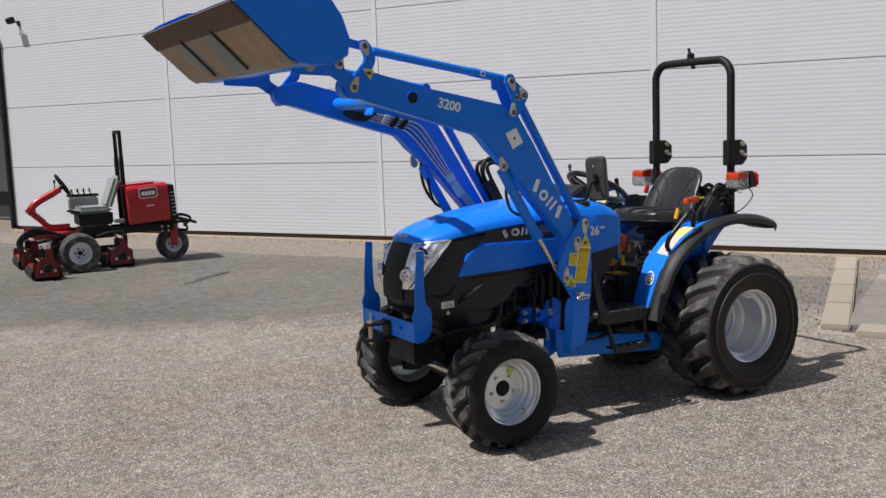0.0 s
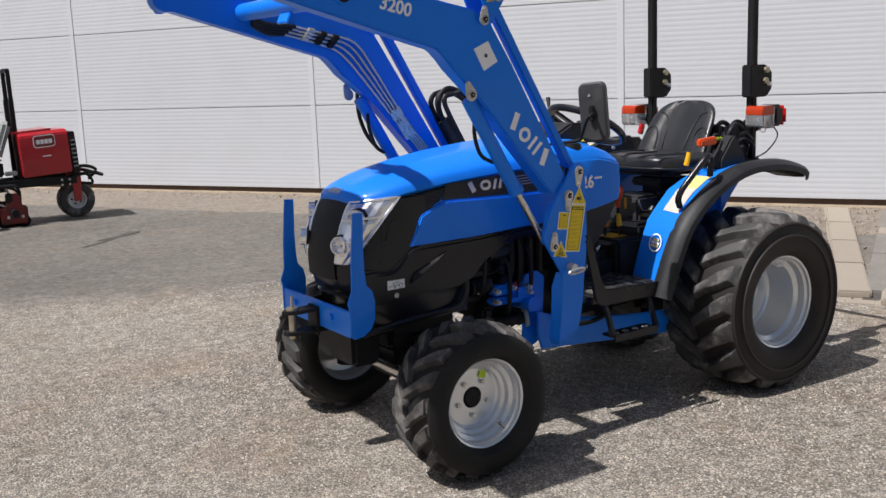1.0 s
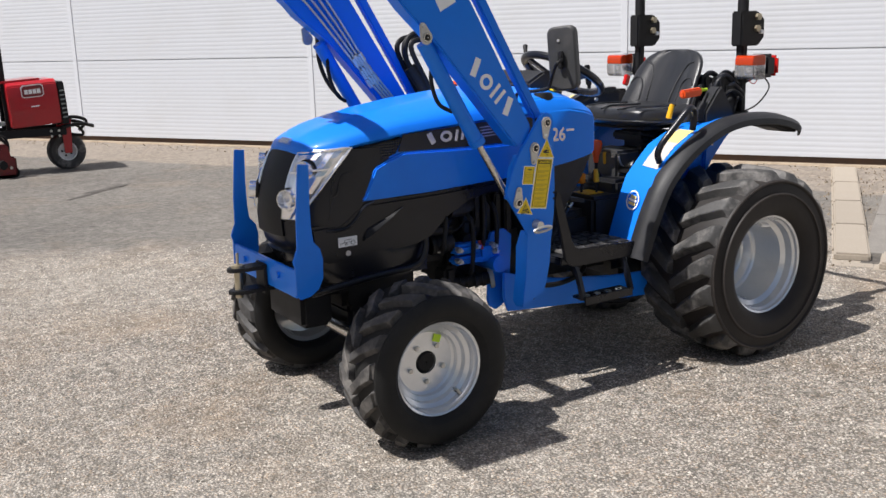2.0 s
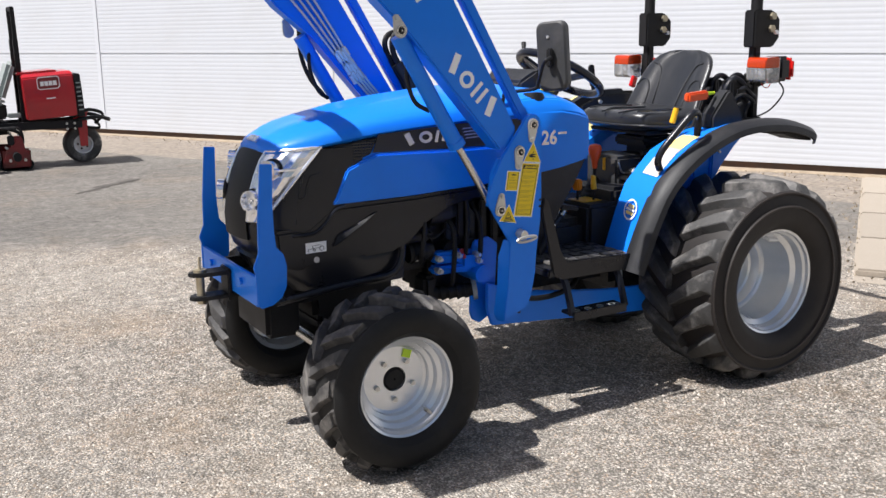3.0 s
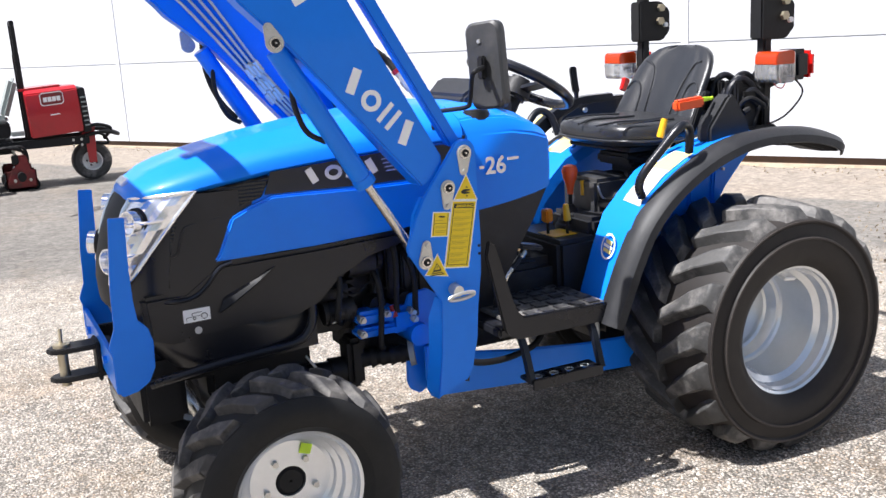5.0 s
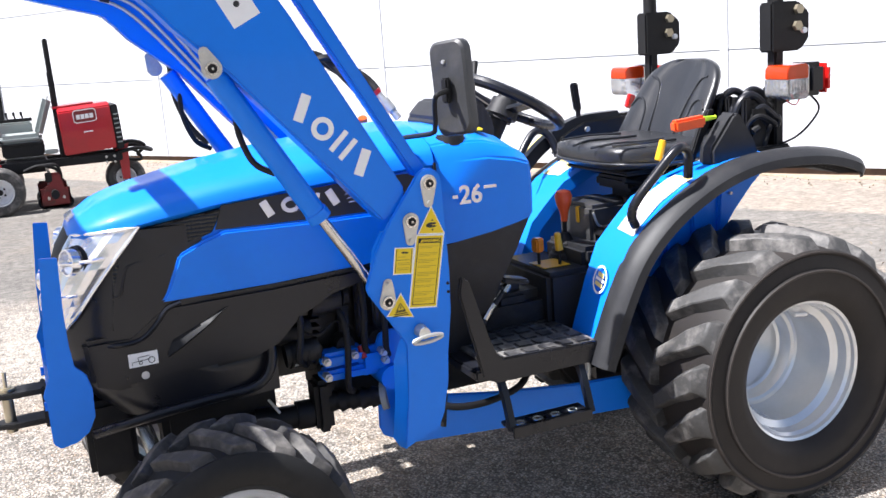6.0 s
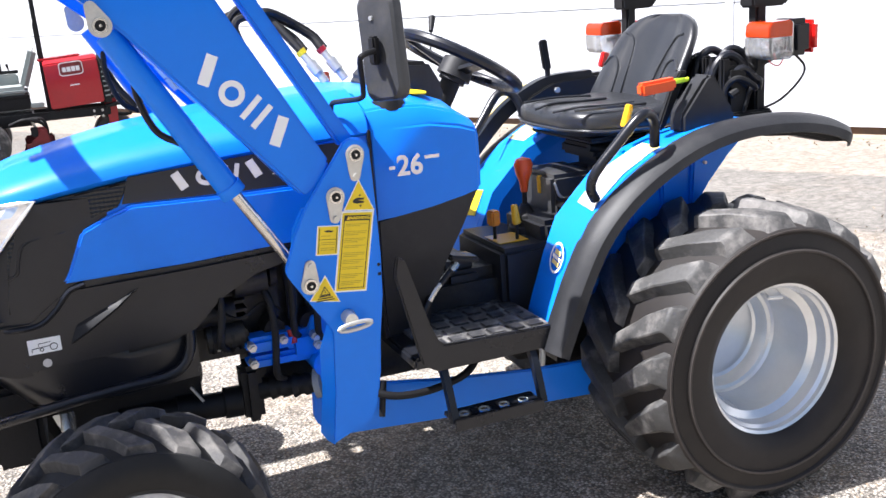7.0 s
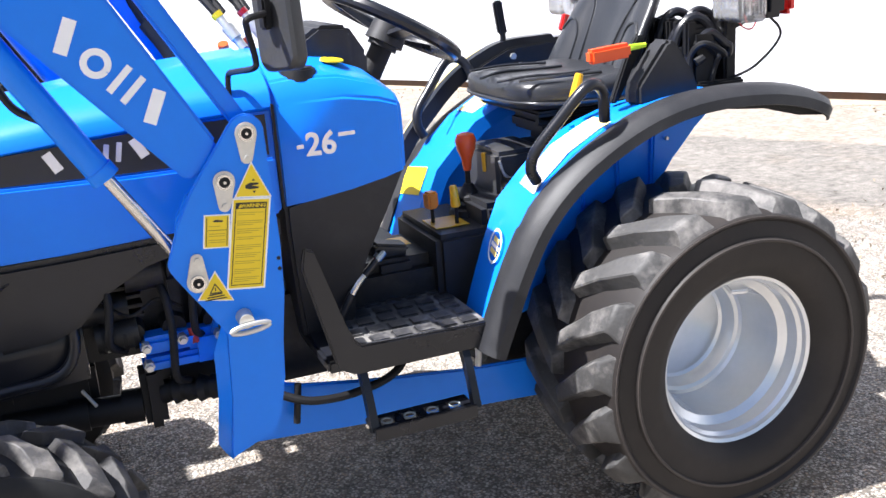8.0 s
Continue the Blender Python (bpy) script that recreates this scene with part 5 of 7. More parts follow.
def rear_lamp(sgn):
    y0, dx = 0.105 + sgn * 0.38, 0.143 - sgn * 0.032
    body = part("rear_lamp", soften(box((0.145 + dx, y0, 1.188), (0.075, 0.105, 0.102), 0.016), 0.002), BLACK, tractor, "boxy tail lamp with amber, clear and red lenses")
    x0, x1 = 0.028 + dx, 0.110 + dx
    low = [(x1, 1.193), (x1, 1.138)] + arc_outline(x1 - 0.012, 1.144, 0.012, -30, -90, 3) + arc_outline(x0 + 0.022, 1.153, 0.021, -90, -180, 6) + [(x0 - 0.001, 1.193)]
    top = [(x0 - 0.001, 1.1935)] + arc_outline(x0 + 0.02, 1.216, 0.020, 180, 90, 5) + arc_outline(x1 - 0.01, 1.228, 0.010, 90, 0, 3) + [(x1, 1.1935)]
    part("clear_lens", plate(low, y0 - 0.05, y0 + 0.05, 0.006), CLEAR, body, "clear ribbed lens")
    part("lens_backing", box((0.112 + dx, y0, 1.19), (0.006, 0.096, 0.086), 0.002), CHROME, body)
    part("lamp_bulb", rod((0.105 + dx, y0, 1.175), (0.07 + dx, y0, 1.175), 0.012, 0.009), CHROME, body)
    part("amber_lens", plate(top, y0 - 0.05, y0 + 0.05, 0.006), AMBER, body, "amber lens")
    for k in range(6):
        part("lens_rib", box((0.040 + 0.012 * k + dx, y0 - 0.0525 * sgn * 0 - 0.0515, 1.172), (0.003, 0.004, 0.045), 0.0008), CLEAR, body)
    part("red_lens", box((0.192 + dx, y0, 1.187), (0.034, 0.10, 0.09), 0.013), REDLENS, body, "red lens")
    part("lamp_bracket", merge(rod((0.14 + dx, y0 - sgn * 0.02, 1.15), (0.225, 0.06 + sgn * 0.285, 1.11), 0.013), box((0.245, y0 - sgn * 0.05, 1.16), (0.05, 0.06, 0.02), 0.004)), MATT, body)
    part("lamp_wire", pipe([(0.15 + dx, y0, 1.15), (0.20 + dx, y0, 1.09), (0.30, y0, 1.02), (0.235, 0.06 + sgn * 0.30, 0.985)], 0.0035, 6), MATT, body)


rear_lamp(-1), rear_lamp(1)
part("red_reflector", box((0.09, 0.34, 1.12), (0.03, 0.02, 0.05), 0.004, pose(0, 0, 0, 0, 20)), REDLENS, tractor, "small red reflector")
rng = random.Random(11)
for k in range(7):
    y = -0.24 + 0.028 * k
    top = 1.06 + 0.06 * rng.random()
    part("rear_hose", pipe([(0.13, y, 0.95), (0.12 + 0.02 * rng.random(), y + 0.01, top - 0.04), (0.15, y - 0.02, top), (0.19 + 0.02 * rng.random(), y - 0.025, top - 0.03), (0.205, y, 1.04), (0.17, y, 0.93)], 0.0085, 8), MATT, tractor)
for k in range(4):
    part("hose_collar", rod((0.135 + 0.012 * k, -0.25 + 0.03 * k, 1.04 + 0.02 * k), (0.155 + 0.012 * k, -0.255 + 0.03 * k, 1.052 + 0.02 * k), 0.0115, n=8), ZINC if k == 2 else MATT, tractor)
for k, (y, zt, dx, r) in enumerate(((-0.20, 1.15, 0.0, 0.013), (-0.16, 1.14, 0.02, 0.013), (-0.11, 1.16, 0.01, 0.012), (-0.22, 1.11, 0.03, 0.011), (-0.05, 1.14, 0.015, 0.012), (-0.18, 1.165, 0.03, 0.010))):
    part("rear_hose", pipe([(0.10 + dx, y, 0.98), (0.105 + dx, y, 1.08), (0.125 + dx, y - 0.005, zt - 0.02), (0.16 + dx, y - 0.012, zt), (0.198 + dx, y - 0.02, zt - 0.03), (0.212 + dx, y - 0.02, 1.06), (0.20 + dx, y + 0.02, 0.96)], r, 10), BLACK, tractor, "glossy black hydraulic hose")
spool = part("spool_valve", merge(box((0.17, -0.14, 1.045), (0.075, 0.2, 0.15), 0.012), box((0.175, -0.17, 1.125), (0.07, 0.1, 0.03), 0.008)), MATT, tractor, "black hydraulic spool valve behind the seat")
for q in range(5):
    part("valve_section", box((0.135, -0.22 + 0.04 * q, 1.10), (0.03, 0.026, 0.09), 0.006), MATT, spool)
part("valve_port", rod((0.12, -0.2, 0.95), (0.12, -0.2, 1.08), 0.018), MATT, spool)
part("red_wire", pipe([(0.255, -0.25, 1.15), (0.265, -0.26, 1.12), (0.295, -0.26, 1.11), (0.31, -0.265, 1.135)], 0.0022, 6), RED, tractor, "thin red lamp wire")

# front guard and hitch
guard = part("front_guard", plate([(-1.964, 0.518), (-1.952, 0.518), (-1.952, 0.615), (-1.964, 0.615)], -0.277, 0.277, 0.002), BLUE, tractor, "blue front guard with two upright tines")
for sgn in (-1, 1):
    part("tine", plate([(-1.934, 0.969), (-1.896, 0.966), (-1.901, 0.833), (-1.90, 0.757), (-1.895, 0.705), (-1.872, 0.68), (-1.863, 0.643), (-1.866, 0.575), (-1.884, 0.54), (-1.914, 0.52), (-1.952, 0.513), (-1.966, 0.53), (-1.966, 0.625), (-1.972, 0.645), (-1.954, 0.69), (-1.951, 0.788)], sgn * 0.278, sgn * 0.29, 0.002), BLUE, guard, "flat upright blue tine")
for y in (-0.1, 0.1):
    part("guard_mount", box((-1.90, y, 0.56), (0.1, 0.02, 0.09), 0.003), MATT, guard)
for y in (-0.14, 0.17):
    part("guard_bolt", disc((-1.967, y, 0.575), 0.012, 0.014, 6, (1, 0, 0)), BLUE, guard)
hitch = part("tow_hitch", merge(*[soften(loft([[(-1.93, -0.035, z), (-2.06, -0.035, z), (-2.09, -0.02, z), (-2.10, 0.0, z), (-2.09, 0.02, z), (-2.06, 0.035, z), (-1.93, 0.035, z)], [(-1.93, -0.035, z + 0.014), (-2.06, -0.035, z + 0.014), (-2.09, -0.02, z + 0.014), (-2.10, 0, z + 0.014), (-2.09, 0.02, z + 0.014), (-2.06, 0.035, z + 0.014), (-1.93, 0.035, z + 0.014)]]), 0.002) for z in (0.495, 0.575)], box((-1.972, 0, 0.54), (0.012, 0.08, 0.11), 0.003)), MATT, tractor, "black two-plate tow hitch")
part("tow_pin", merge(rod((-2.06, 0, 0.48), (-2.06, 0, 0.60), 0.014), rod((-2.06, 0, 0.588), (-2.06, 0, 0.598), 0.022), rod((-2.06, 0.0, 0.598), (-2.058, 0, 0.64), 0.005)), BRASS, hitch, "steel pin with spring clip")


# front loader
def loader_side(sgn):
    Yp = lambda y: sgn * y
    tower = part("loader_tower", plate(arc_outline(-1.045, 1.051, 0.036, 150, -10, 8) + [(-1.006, 0.93), (-1.004, 0.82), (-1.008, 0.72), (-1.022, 0.62), (-1.028, 0.54), (-1.045, 0.46), (-1.062, 0.424), (-1.10, 0.41), (-1.158, 0.385), (-1.156, 0.41), (-1.143, 0.51), (-1.137, 0.61), (-1.134, 0.655), (-1.138, 0.668), (-1.212, 0.785)] + arc_outline(-1.192, 0.815, 0.032, 205, 170, 3) + [(-1.195, 0.895), (-1.165, 0.95)], Yp(0.453), Yp(0.465), 0.003), BLUE, tractor, "blue loader tower plate")
    part("inner_plate", plate([(-1.06, 0.63), (-1.02, 0.60), (-1.03, 0.44), (-1.04, 0.34), (-1.10, 0.31), (-1.13, 0.328), (-1.14, 0.355), (-1.137, 0.42), (-1.12, 0.50), (-1.14, 0.57), (-1.12, 0.62)], Yp(0.205), Yp(0.217), 0.003), BLUE, tower, "inner tower plate")
    front = [(-1.138, 0.665), (-1.160, 0.61), (-1.164, 0.51), (-1.178, 0.41), (-1.165, 0.385)]
    part("tower_web", loft([[(x + w_, Yp(0.4648), z), (x + w_ + 0.006, Yp(0.455), z), (x + 0.008, Yp(0.425), z), (x, Yp(0.432), z)] for (x, z), w_ in zip(front, (0.006, 0.024, 0.022, 0.021, 0.009))]), BLUE, tower, "folded front web of the tower")
    part("rear_web", loft([[(x, Yp(0.455), z), (x - 0.012, Yp(0.455), z), (x - 0.012, Yp(0.35), z), (x, Yp(0.35), z)] for x, z in ((-1.01, 0.84), (-1.012, 0.72), (-1.028, 0.54), (-1.06, 0.43))]), BLUE, tower)
    part("upper_web", loft([[(x, Yp(0.455), z), (x + 0.012, Yp(0.455), z), (x + 0.012, Yp(0.438), z), (x, Yp(0.438), z)] for x, z in ((-1.214, 0.79), (-1.195, 0.90), (-1.17, 0.945))]), BLUE, tower)
    if sgn > 0:
        # Added out of sight: keeps the sun off the ground behind the far tower.
        part("shadow_block", box((-1.09, Yp(0.33), 0.50), (0.16, 0.24, 0.12), 0.012), BLUE, tower, "unseen blue block added to shade the ground under the tractor")
    outline = arc_outline(-2.315, 1.752, 0.05, 110, 290, 10) + [(-2.172, 1.668), (-1.80, 1.560), (-1.665, 1.522), (-1.632, 1.49), (-1.60, 1.452), (-1.49, 1.345), (-1.165, 0.972), (-1.12, 0.985), (-1.098, 1.04), (-1.34, 1.465), (-1.425, 1.60), (-1.452, 1.635), (-1.50, 1.655), (-1.922, 1.742), (-2.226, 1.822)]
    if sgn > 0:
        outline = [(x + 0.022, z) if z < 1.35 else (x, z) for x, z in outline]
    boom = part("loader_boom", plate(outline, Yp(0.375), Yp(0.45), 0.006), BLUE, tractor, "blue cranked loader boom")
    # The boom is uncut; a black disc gives the hole's inner shade.
    part("pivot_hole_disc", disc((-2.014, Yp(0.41), 1.700), 0.028, 0.085, 28), MATT, boom, "black disc standing in for the shade inside the cross-tube hole")
    part("hole_ring", moved(lathe([(0.026, -0.004), (0.033, -0.004), (0.033, 0.004), (0.026, 0.004)], 28), pose(-2.014, Yp(0.452), 1.700)), BLUE, boom)
    def lock(cx, cz, tx, tz, y, r=0.021, tr=0.012, host=boom):
        p = part("lock_plate", plate(teardrop(cx, cz, r, tx, tz, tr), Yp(y), Yp(y + 0.006), 0.0015), ZINC, host, "zinc pin lock plate")
        part("washer", moved(lathe([(0.0105, -0.003), (0.0155, -0.003), (0.0155, 0.003), (0.0105, 0.003)], 20), pose(cx, Yp(y + 0.008), cz)), STEEL, host)
        part("pin_end", disc((cx, Yp(y + 0.006), cz), 0.0105, 0.008, 16), MATT, host)
        part("grease_nipple", rod((cx, Yp(y + 0.008), cz), (cx, Yp(y + 0.016), cz), 0.0042, 0.003, 8), STEEL, host)
        part("lock_bolt", disc((tx, Yp(y + 0.009), tz), 0.006, 0.008, 6), ZINC, host)
    lock(-1.045, 1.051, -1.049, 1.004, 0.465, host=tower)
    lock(-1.098, 0.964, -1.103, 0.917, 0.465, host=tower)
    lock(-1.174, 0.775, -1.170, 0.820, 0.465, host=tower)
    lock(-1.528, 1.362, -1.541, 1.398, 0.452, 0.023)
    lock(-2.315, 1.749, -2.300, 1.785, 0.470)
    lock(-2.247, 1.931, -2.238, 1.90, 0.452, 0.022)
    lock(-2.38, 1.850, -2.378, 1.885, 0.470)
    lock(-2.378, 1.965, -2.380, 1.93, 0.470)
    lock(-1.483, 1.768, -1.470, 1.735, 0.470, 0.02)
    lock(-1.412, 1.701, -1.426, 1.73, 0.470, 0.02)
    lock(-1.476, 1.619, -1.474, 1.655, 0.470, 0.02)
    # lift cylinder
    fx = 0.016 if sgn > 0 else 0.0
    part("lift_cylinder", merge(rod((-1.515 + fx, Yp(0.415), 1.345), (-1.312 + fx, Yp(0.415), 1.000), 0.026, n=24), rod((-1.318 + fx, Yp(0.415), 1.012), (-1.306 + fx, Yp(0.415), 0.992), 0.029, n=24)), BLUE, tractor, "blue lift cylinder barrel")
    part("lift_piston", rod((-1.31 + fx, Yp(0.415), 1.0), (-1.178, Yp(0.415), 0.785), 0.0125), STEEL, tractor, "bright piston rod")
    part("cylinder_hose", pipe([(-1.47, Yp(0.40), 1.30), (-1.475, Yp(0.39), 1.235), (-1.463, Yp(0.385), 1.18), (-1.44, Yp(0.385), 1.135), (-1.40, Yp(0.40), 1.11)], 0.0075, 8), MATT, tractor, "black cylinder hose")
    # levelling links and bell crank
    part("level_link", plate([(-1.062, 1.062), (-1.028, 1.072), (-1.392, 1.700), (-1.432, 1.69)], Yp(0.39), Yp(0.425), 0.006), BLUE, tractor, "blue levelling link")
    for y0 in (0.36, 0.46):
        part("bell_crank", plate(teardrop(-1.486, 1.775, 0.03, -1.476, 1.612, 0.03)[:13] + [(-1.445, 1.60)] + arc_outline(-1.412, 1.701, 0.03, -40, 70, 6), Yp(y0), Yp(y0 + 0.010), 0.002), BLUE, boom, "bell-crank plate")
    part("tilt_cylinder", merge(rod((-1.49, Yp(0.415), 1.785), (-2.19, Yp(0.415), 1.912), 0.019, n=22), rod((-1.60, Yp(0.415), 1.805), (-1.68, Yp(0.415), 1.82), 0.0215, n=22), box((-1.53, Yp(0.415), 1.765), (0.05, 0.04, 0.07), 0.008)), BLUE, tractor, "blue tilt cylinder")
    part("gauge_mark", moved(lathe([(0.010, 0), (0.014, 0), (0.014, 0.002), (0.010, 0.002)], 20), pose(-1.62, Yp(0.437), 1.808)), WHITE, tractor, "small round white marking")
    c_lever = [(-2.27, 1.955), (-2.235, 1.96), (-2.212, 1.935), (-2.19, 1.88), (-2.20, 1.845), (-2.225, 1.81), (-2.28, 1.735), (-2.30, 1.705), (-2.335, 1.72), (-2.345, 1.76), (-2.275, 1.835), (-2.25, 1.862), (-2.245, 1.885), (-2.262, 1.92)]
    part("bucket_crank", plate(c_lever, Yp(0.432), Yp(0.452), 0.004), BLUE, tractor, "curved blue bucket crank")
    part("bucket_link", plate([(-2.385, 1.985), (-2.25, 1.952), (-2.235, 1.915), (-2.385, 1.945)], Yp(0.40), Yp(0.43), 0.005), BLUE, tractor, "short blue bucket link")
    part("carrier", plate([(-2.41, 2.0), (-2.36, 2.0), (-2.355, 1.83), (-2.30, 1.79), (-2.28, 1.745), (-2.30, 1.70), (-2.33, 1.70), (-2.36, 1.76), (-2.42, 1.80), (-2.60, 1.81), (-2.60, 1.86), (-2.42, 1.87)], Yp(0.455), Yp(0.47), 0.003), BLUE, tractor, "blue bucket carrier bracket")
    part("carrier_boss", disc((-2.52, Yp(0.475), 1.838), 0.02, 0.02, 20), BRASS, tractor, "worn brass-coloured pivot boss")
    if sgn < 0:
        # decals on the outer faces
        lettering("boom_number", "3200", 0.062, pose(-1.82, -0.4515, 1.662, 90, 13.5, 0), WHITE, boom, "white boom number")
        m = pose(-1.262, -0.4515, 1.182, 90, 46.5, 0)
        turn = m @ pose(0, 0, 0, -90)
        for k, x in enumerate((-0.105, -0.038, 0.010, 0.040, 0.088)):
            if k in (0, 4):
                b = ribbon([(x - 0.012, 0.030), (x + 0.012, -0.030)], 0.024, -0.0006, 0.0006)
            elif k == 1:
                b = ribbon([(x + 0.021 * math.cos(t), -0.004 + 0.021 * math.sin(t)) for t in (2 * math.pi * q / 24 for q in range(25))], 0.0125, -0.0006, 0.0006)
            else:
                b = ribbon([(x, -0.030), (x, 0.030)], 0.0125, -0.0006, 0.0006)
            part("maker_mark", moved(b, turn), WHITE, boom, "white maker's mark")
        patch = part("boom_label", plate([(-1.509, 1.520), (-1.447, 1.546), (-1.407, 1.474), (-1.468, 1.443)], -0.4515, -0.45, 0), WHITE, boom, "white square lubrication label")
        part("label_dot", disc((-1.458, -0.452, 1.496), 0.007, 0.001, 12), INK, patch)
        e = lambda u, v: (-1.084 + 0.068 * u - 0.033 * v, 0.925 - 0.008 * u - 0.174 * v)
        quad = lambda u0, v0, u1, v1: [e(u0, v0), e(u1, v0), e(u1, v1), e(u0, v1)]
        backing = part("warning_label", plate(quad(-0.05, -0.02, 1.05, 1.02), -0.4658, -0.465, 0), WHITE, tower, "tall yellow warning label with a white edge")
        tag = part("label_field", plate(quad(0.0, 0.0, 1.0, 1.0), -0.4664, -0.4658, 0), YELLOW, backing, "yellow field")
        part("label_rule", merge(*[plate(quad(*q), -0.4668, -0.4664, 0) for q in ((0.06, 0.03, 0.085, 0.97), (0.915, 0.03, 0.94, 0.97), (0.085, 0.962, 0.915, 0.97))]), INK, backing, "thin black border")
        part("label_head", plate(quad(0.085, 0.03, 0.915, 0.10), -0.4668, -0.4664, 0), INK, backing, "black heading band")
        lettering("warning_word", "WARNING", 0.010, pose(e(0.56, 0.066)[0], -0.4676, e(0.56, 0.066)[1], 90, 6, 0), YELLOW, backing, "yellow word on black")
        part("head_mark", plate([e(0.14, 0.088), e(0.19, 0.045), e(0.24, 0.088)], -0.4672, -0.4668, 0), YELLOW, backing)
        r2 = random.Random(8)
        for k in range(9):
            v = 0.14 + 0.092 * k
            for q in range(3 if k % 3 else 2):
                far = 0.86 if q == 0 else 0.55 + 0.3 * r2.random()
                part("text_bar", plate(quad(0.13, v + 0.022 * q, far, v + 0.022 * q + 0.008), -0.4668, -0.4664, 0), BROWNINK, backing)
        f = lambda u, v: (-1.142 + 0.045 * u - 0.0095 * v, 0.902 - 0.005 * u - 0.061 * v)
        quad = lambda u0, v0, u1, v1: [f(u0, v0), f(u1, v0), f(u1, v1), f(u0, v1)]
        small = part("warning_label", plate(quad(-0.06, -0.04, 1.06, 1.04), -0.4658, -0.465, 0), WHITE, tower, "small yellow warning label with a white edge")
        part("label_field", plate(quad(0, 0, 1, 1), -0.4664, -0.4658, 0), YELLOW, small, "yellow field")
        part("label_symbol", plate([f(0.3, 0.16), f(0.45, 0.12), f(0.75, 0.15), f(0.72, 0.2), f(0.4, 0.2)], -0.4668, -0.4664, 0), INK, small)
        part("label_rule", merge(*[plate(quad(*q), -0.4668, -0.4664, 0) for q in ((0.05, 0.45, 0.95, 0.465), (0.05, 0.04, 0.08, 0.96), (0.92, 0.04, 0.95, 0.96))]), INK, small)
        for v in (0.32, 0.56, 0.63, 0.76, 0.83):
            part("text_bar", plate(quad(0.16, v, 0.86 if v != 0.32 else 0.62, v + 0.025), -0.4668, -0.4664, 0), BROWNINK, small)
        for (a_, b_, c_), host in ((((-1.042, 0.992), (-1.013, 0.923), (-1.080, 0.931)), tower), (((-1.139, 0.789), (-1.112, 0.727), (-1.177, 0.739)), tower), (((-2.225, 1.785), (-2.205, 1.826), (-2.258, 1.830)), boom), (((-1.452, 1.712), (-1.432, 1.683), (-1.462, 1.680)), boom)):
            yy = -0.4665 if host is tower else -0.4535 if a_[0] < -2 else -0.472
            cx, cz = (a_[0] + b_[0] + c_[0]) / 3, (a_[1] + b_[1] + c_[1]) / 3
            grow = lambda g: [(cx + (px - cx) * g, cz + (pz - cz) * g) for px, pz in (a_, b_, c_)]
            sign = part("warning_triangle", plate(grow(1.08), yy - 0.0008, yy, 0), WHITE, host, "yellow warning triangle with a white edge")
            part("triangle_field", plate(grow(0.97), yy - 0.0014, yy - 0.0008, 0), YELLOW, sign, "yellow field")
            if cz > 0.9:
                part("pictogram", merge(plate([(cx - 0.014, cz + 0.002), (cx - 0.004, cz + 0.006), (cx + 0.012, cz + 0.004), (cx + 0.012, cz + 0.0005), (cx - 0.002, cz), (cx + 0.012, cz - 0.004), (cx + 0.011, cz - 0.007), (cx - 0.006, cz - 0.007), (cx - 0.014, cz - 0.004)], yy - 0.0019, yy - 0.0014, 0),
                                        plate([(cx + 0.003, cz + 0.014), (cx + 0.006, cz + 0.009), (cx, cz + 0.009)], yy - 0.0019, yy - 0.0014, 0), plate([(cx + 0.002, cz - 0.016), (cx + 0.005, cz - 0.011), (cx - 0.001, cz - 0.011)], yy - 0.0019, yy - 0.0014, 0)), INK, sign)
            else:
                part("pictogram", merge(ribbon([(cx - 0.011, cz - 0.004), (cx, cz + 0.014), (cx + 0.011, cz - 0.004), (cx - 0.011, cz - 0.004)], 0.002, yy - 0.0019, yy - 0.0014), plate([(cx - 0.001, cz), (cx + 0.001, cz), (cx + 0.001, cz + 0.007), (cx - 0.001, cz + 0.007)], yy - 0.0019, yy - 0.0014, 0),
                                        *[plate([(cx - 0.014 - 0.004 * q, cz - 0.008 - 0.005 * q), (cx + 0.012 + 0.004 * q, cz - 0.008 - 0.005 * q), (cx + 0.012 + 0.004 * q, cz - 0.0055 - 0.005 * q), (cx - 0.014 - 0.004 * q, cz - 0.0055 - 0.005 * q)], yy - 0.0019, yy - 0.0014, 0) for q in range(3)]), INK, sign)
        loop = [(-1.090 + 0.038 * math.cos(t), -0.502, 0.674 + 0.0075 * math.sin(t) + 0.003 * math.cos(t)) for t in (2 * math.pi * k / 24 for k in range(25))]
        part("locking_pin", merge(rod((-1.095, -0.465, 0.688), (-1.095, -0.496, 0.686), 0.017, 0.015), pipe(loop, 0.0052, 8, 1)), ZINC, tower, "zinc locking pin with an oval wire loop")
        # Black discs on the solid plate, for the darkness of two small holes.
        for z in (0.795, 0.773):
            part("spare_hole_disc", disc((-1.012, -0.466, z), 0.004, 0.002, 10), MATT, tower)
    return boom


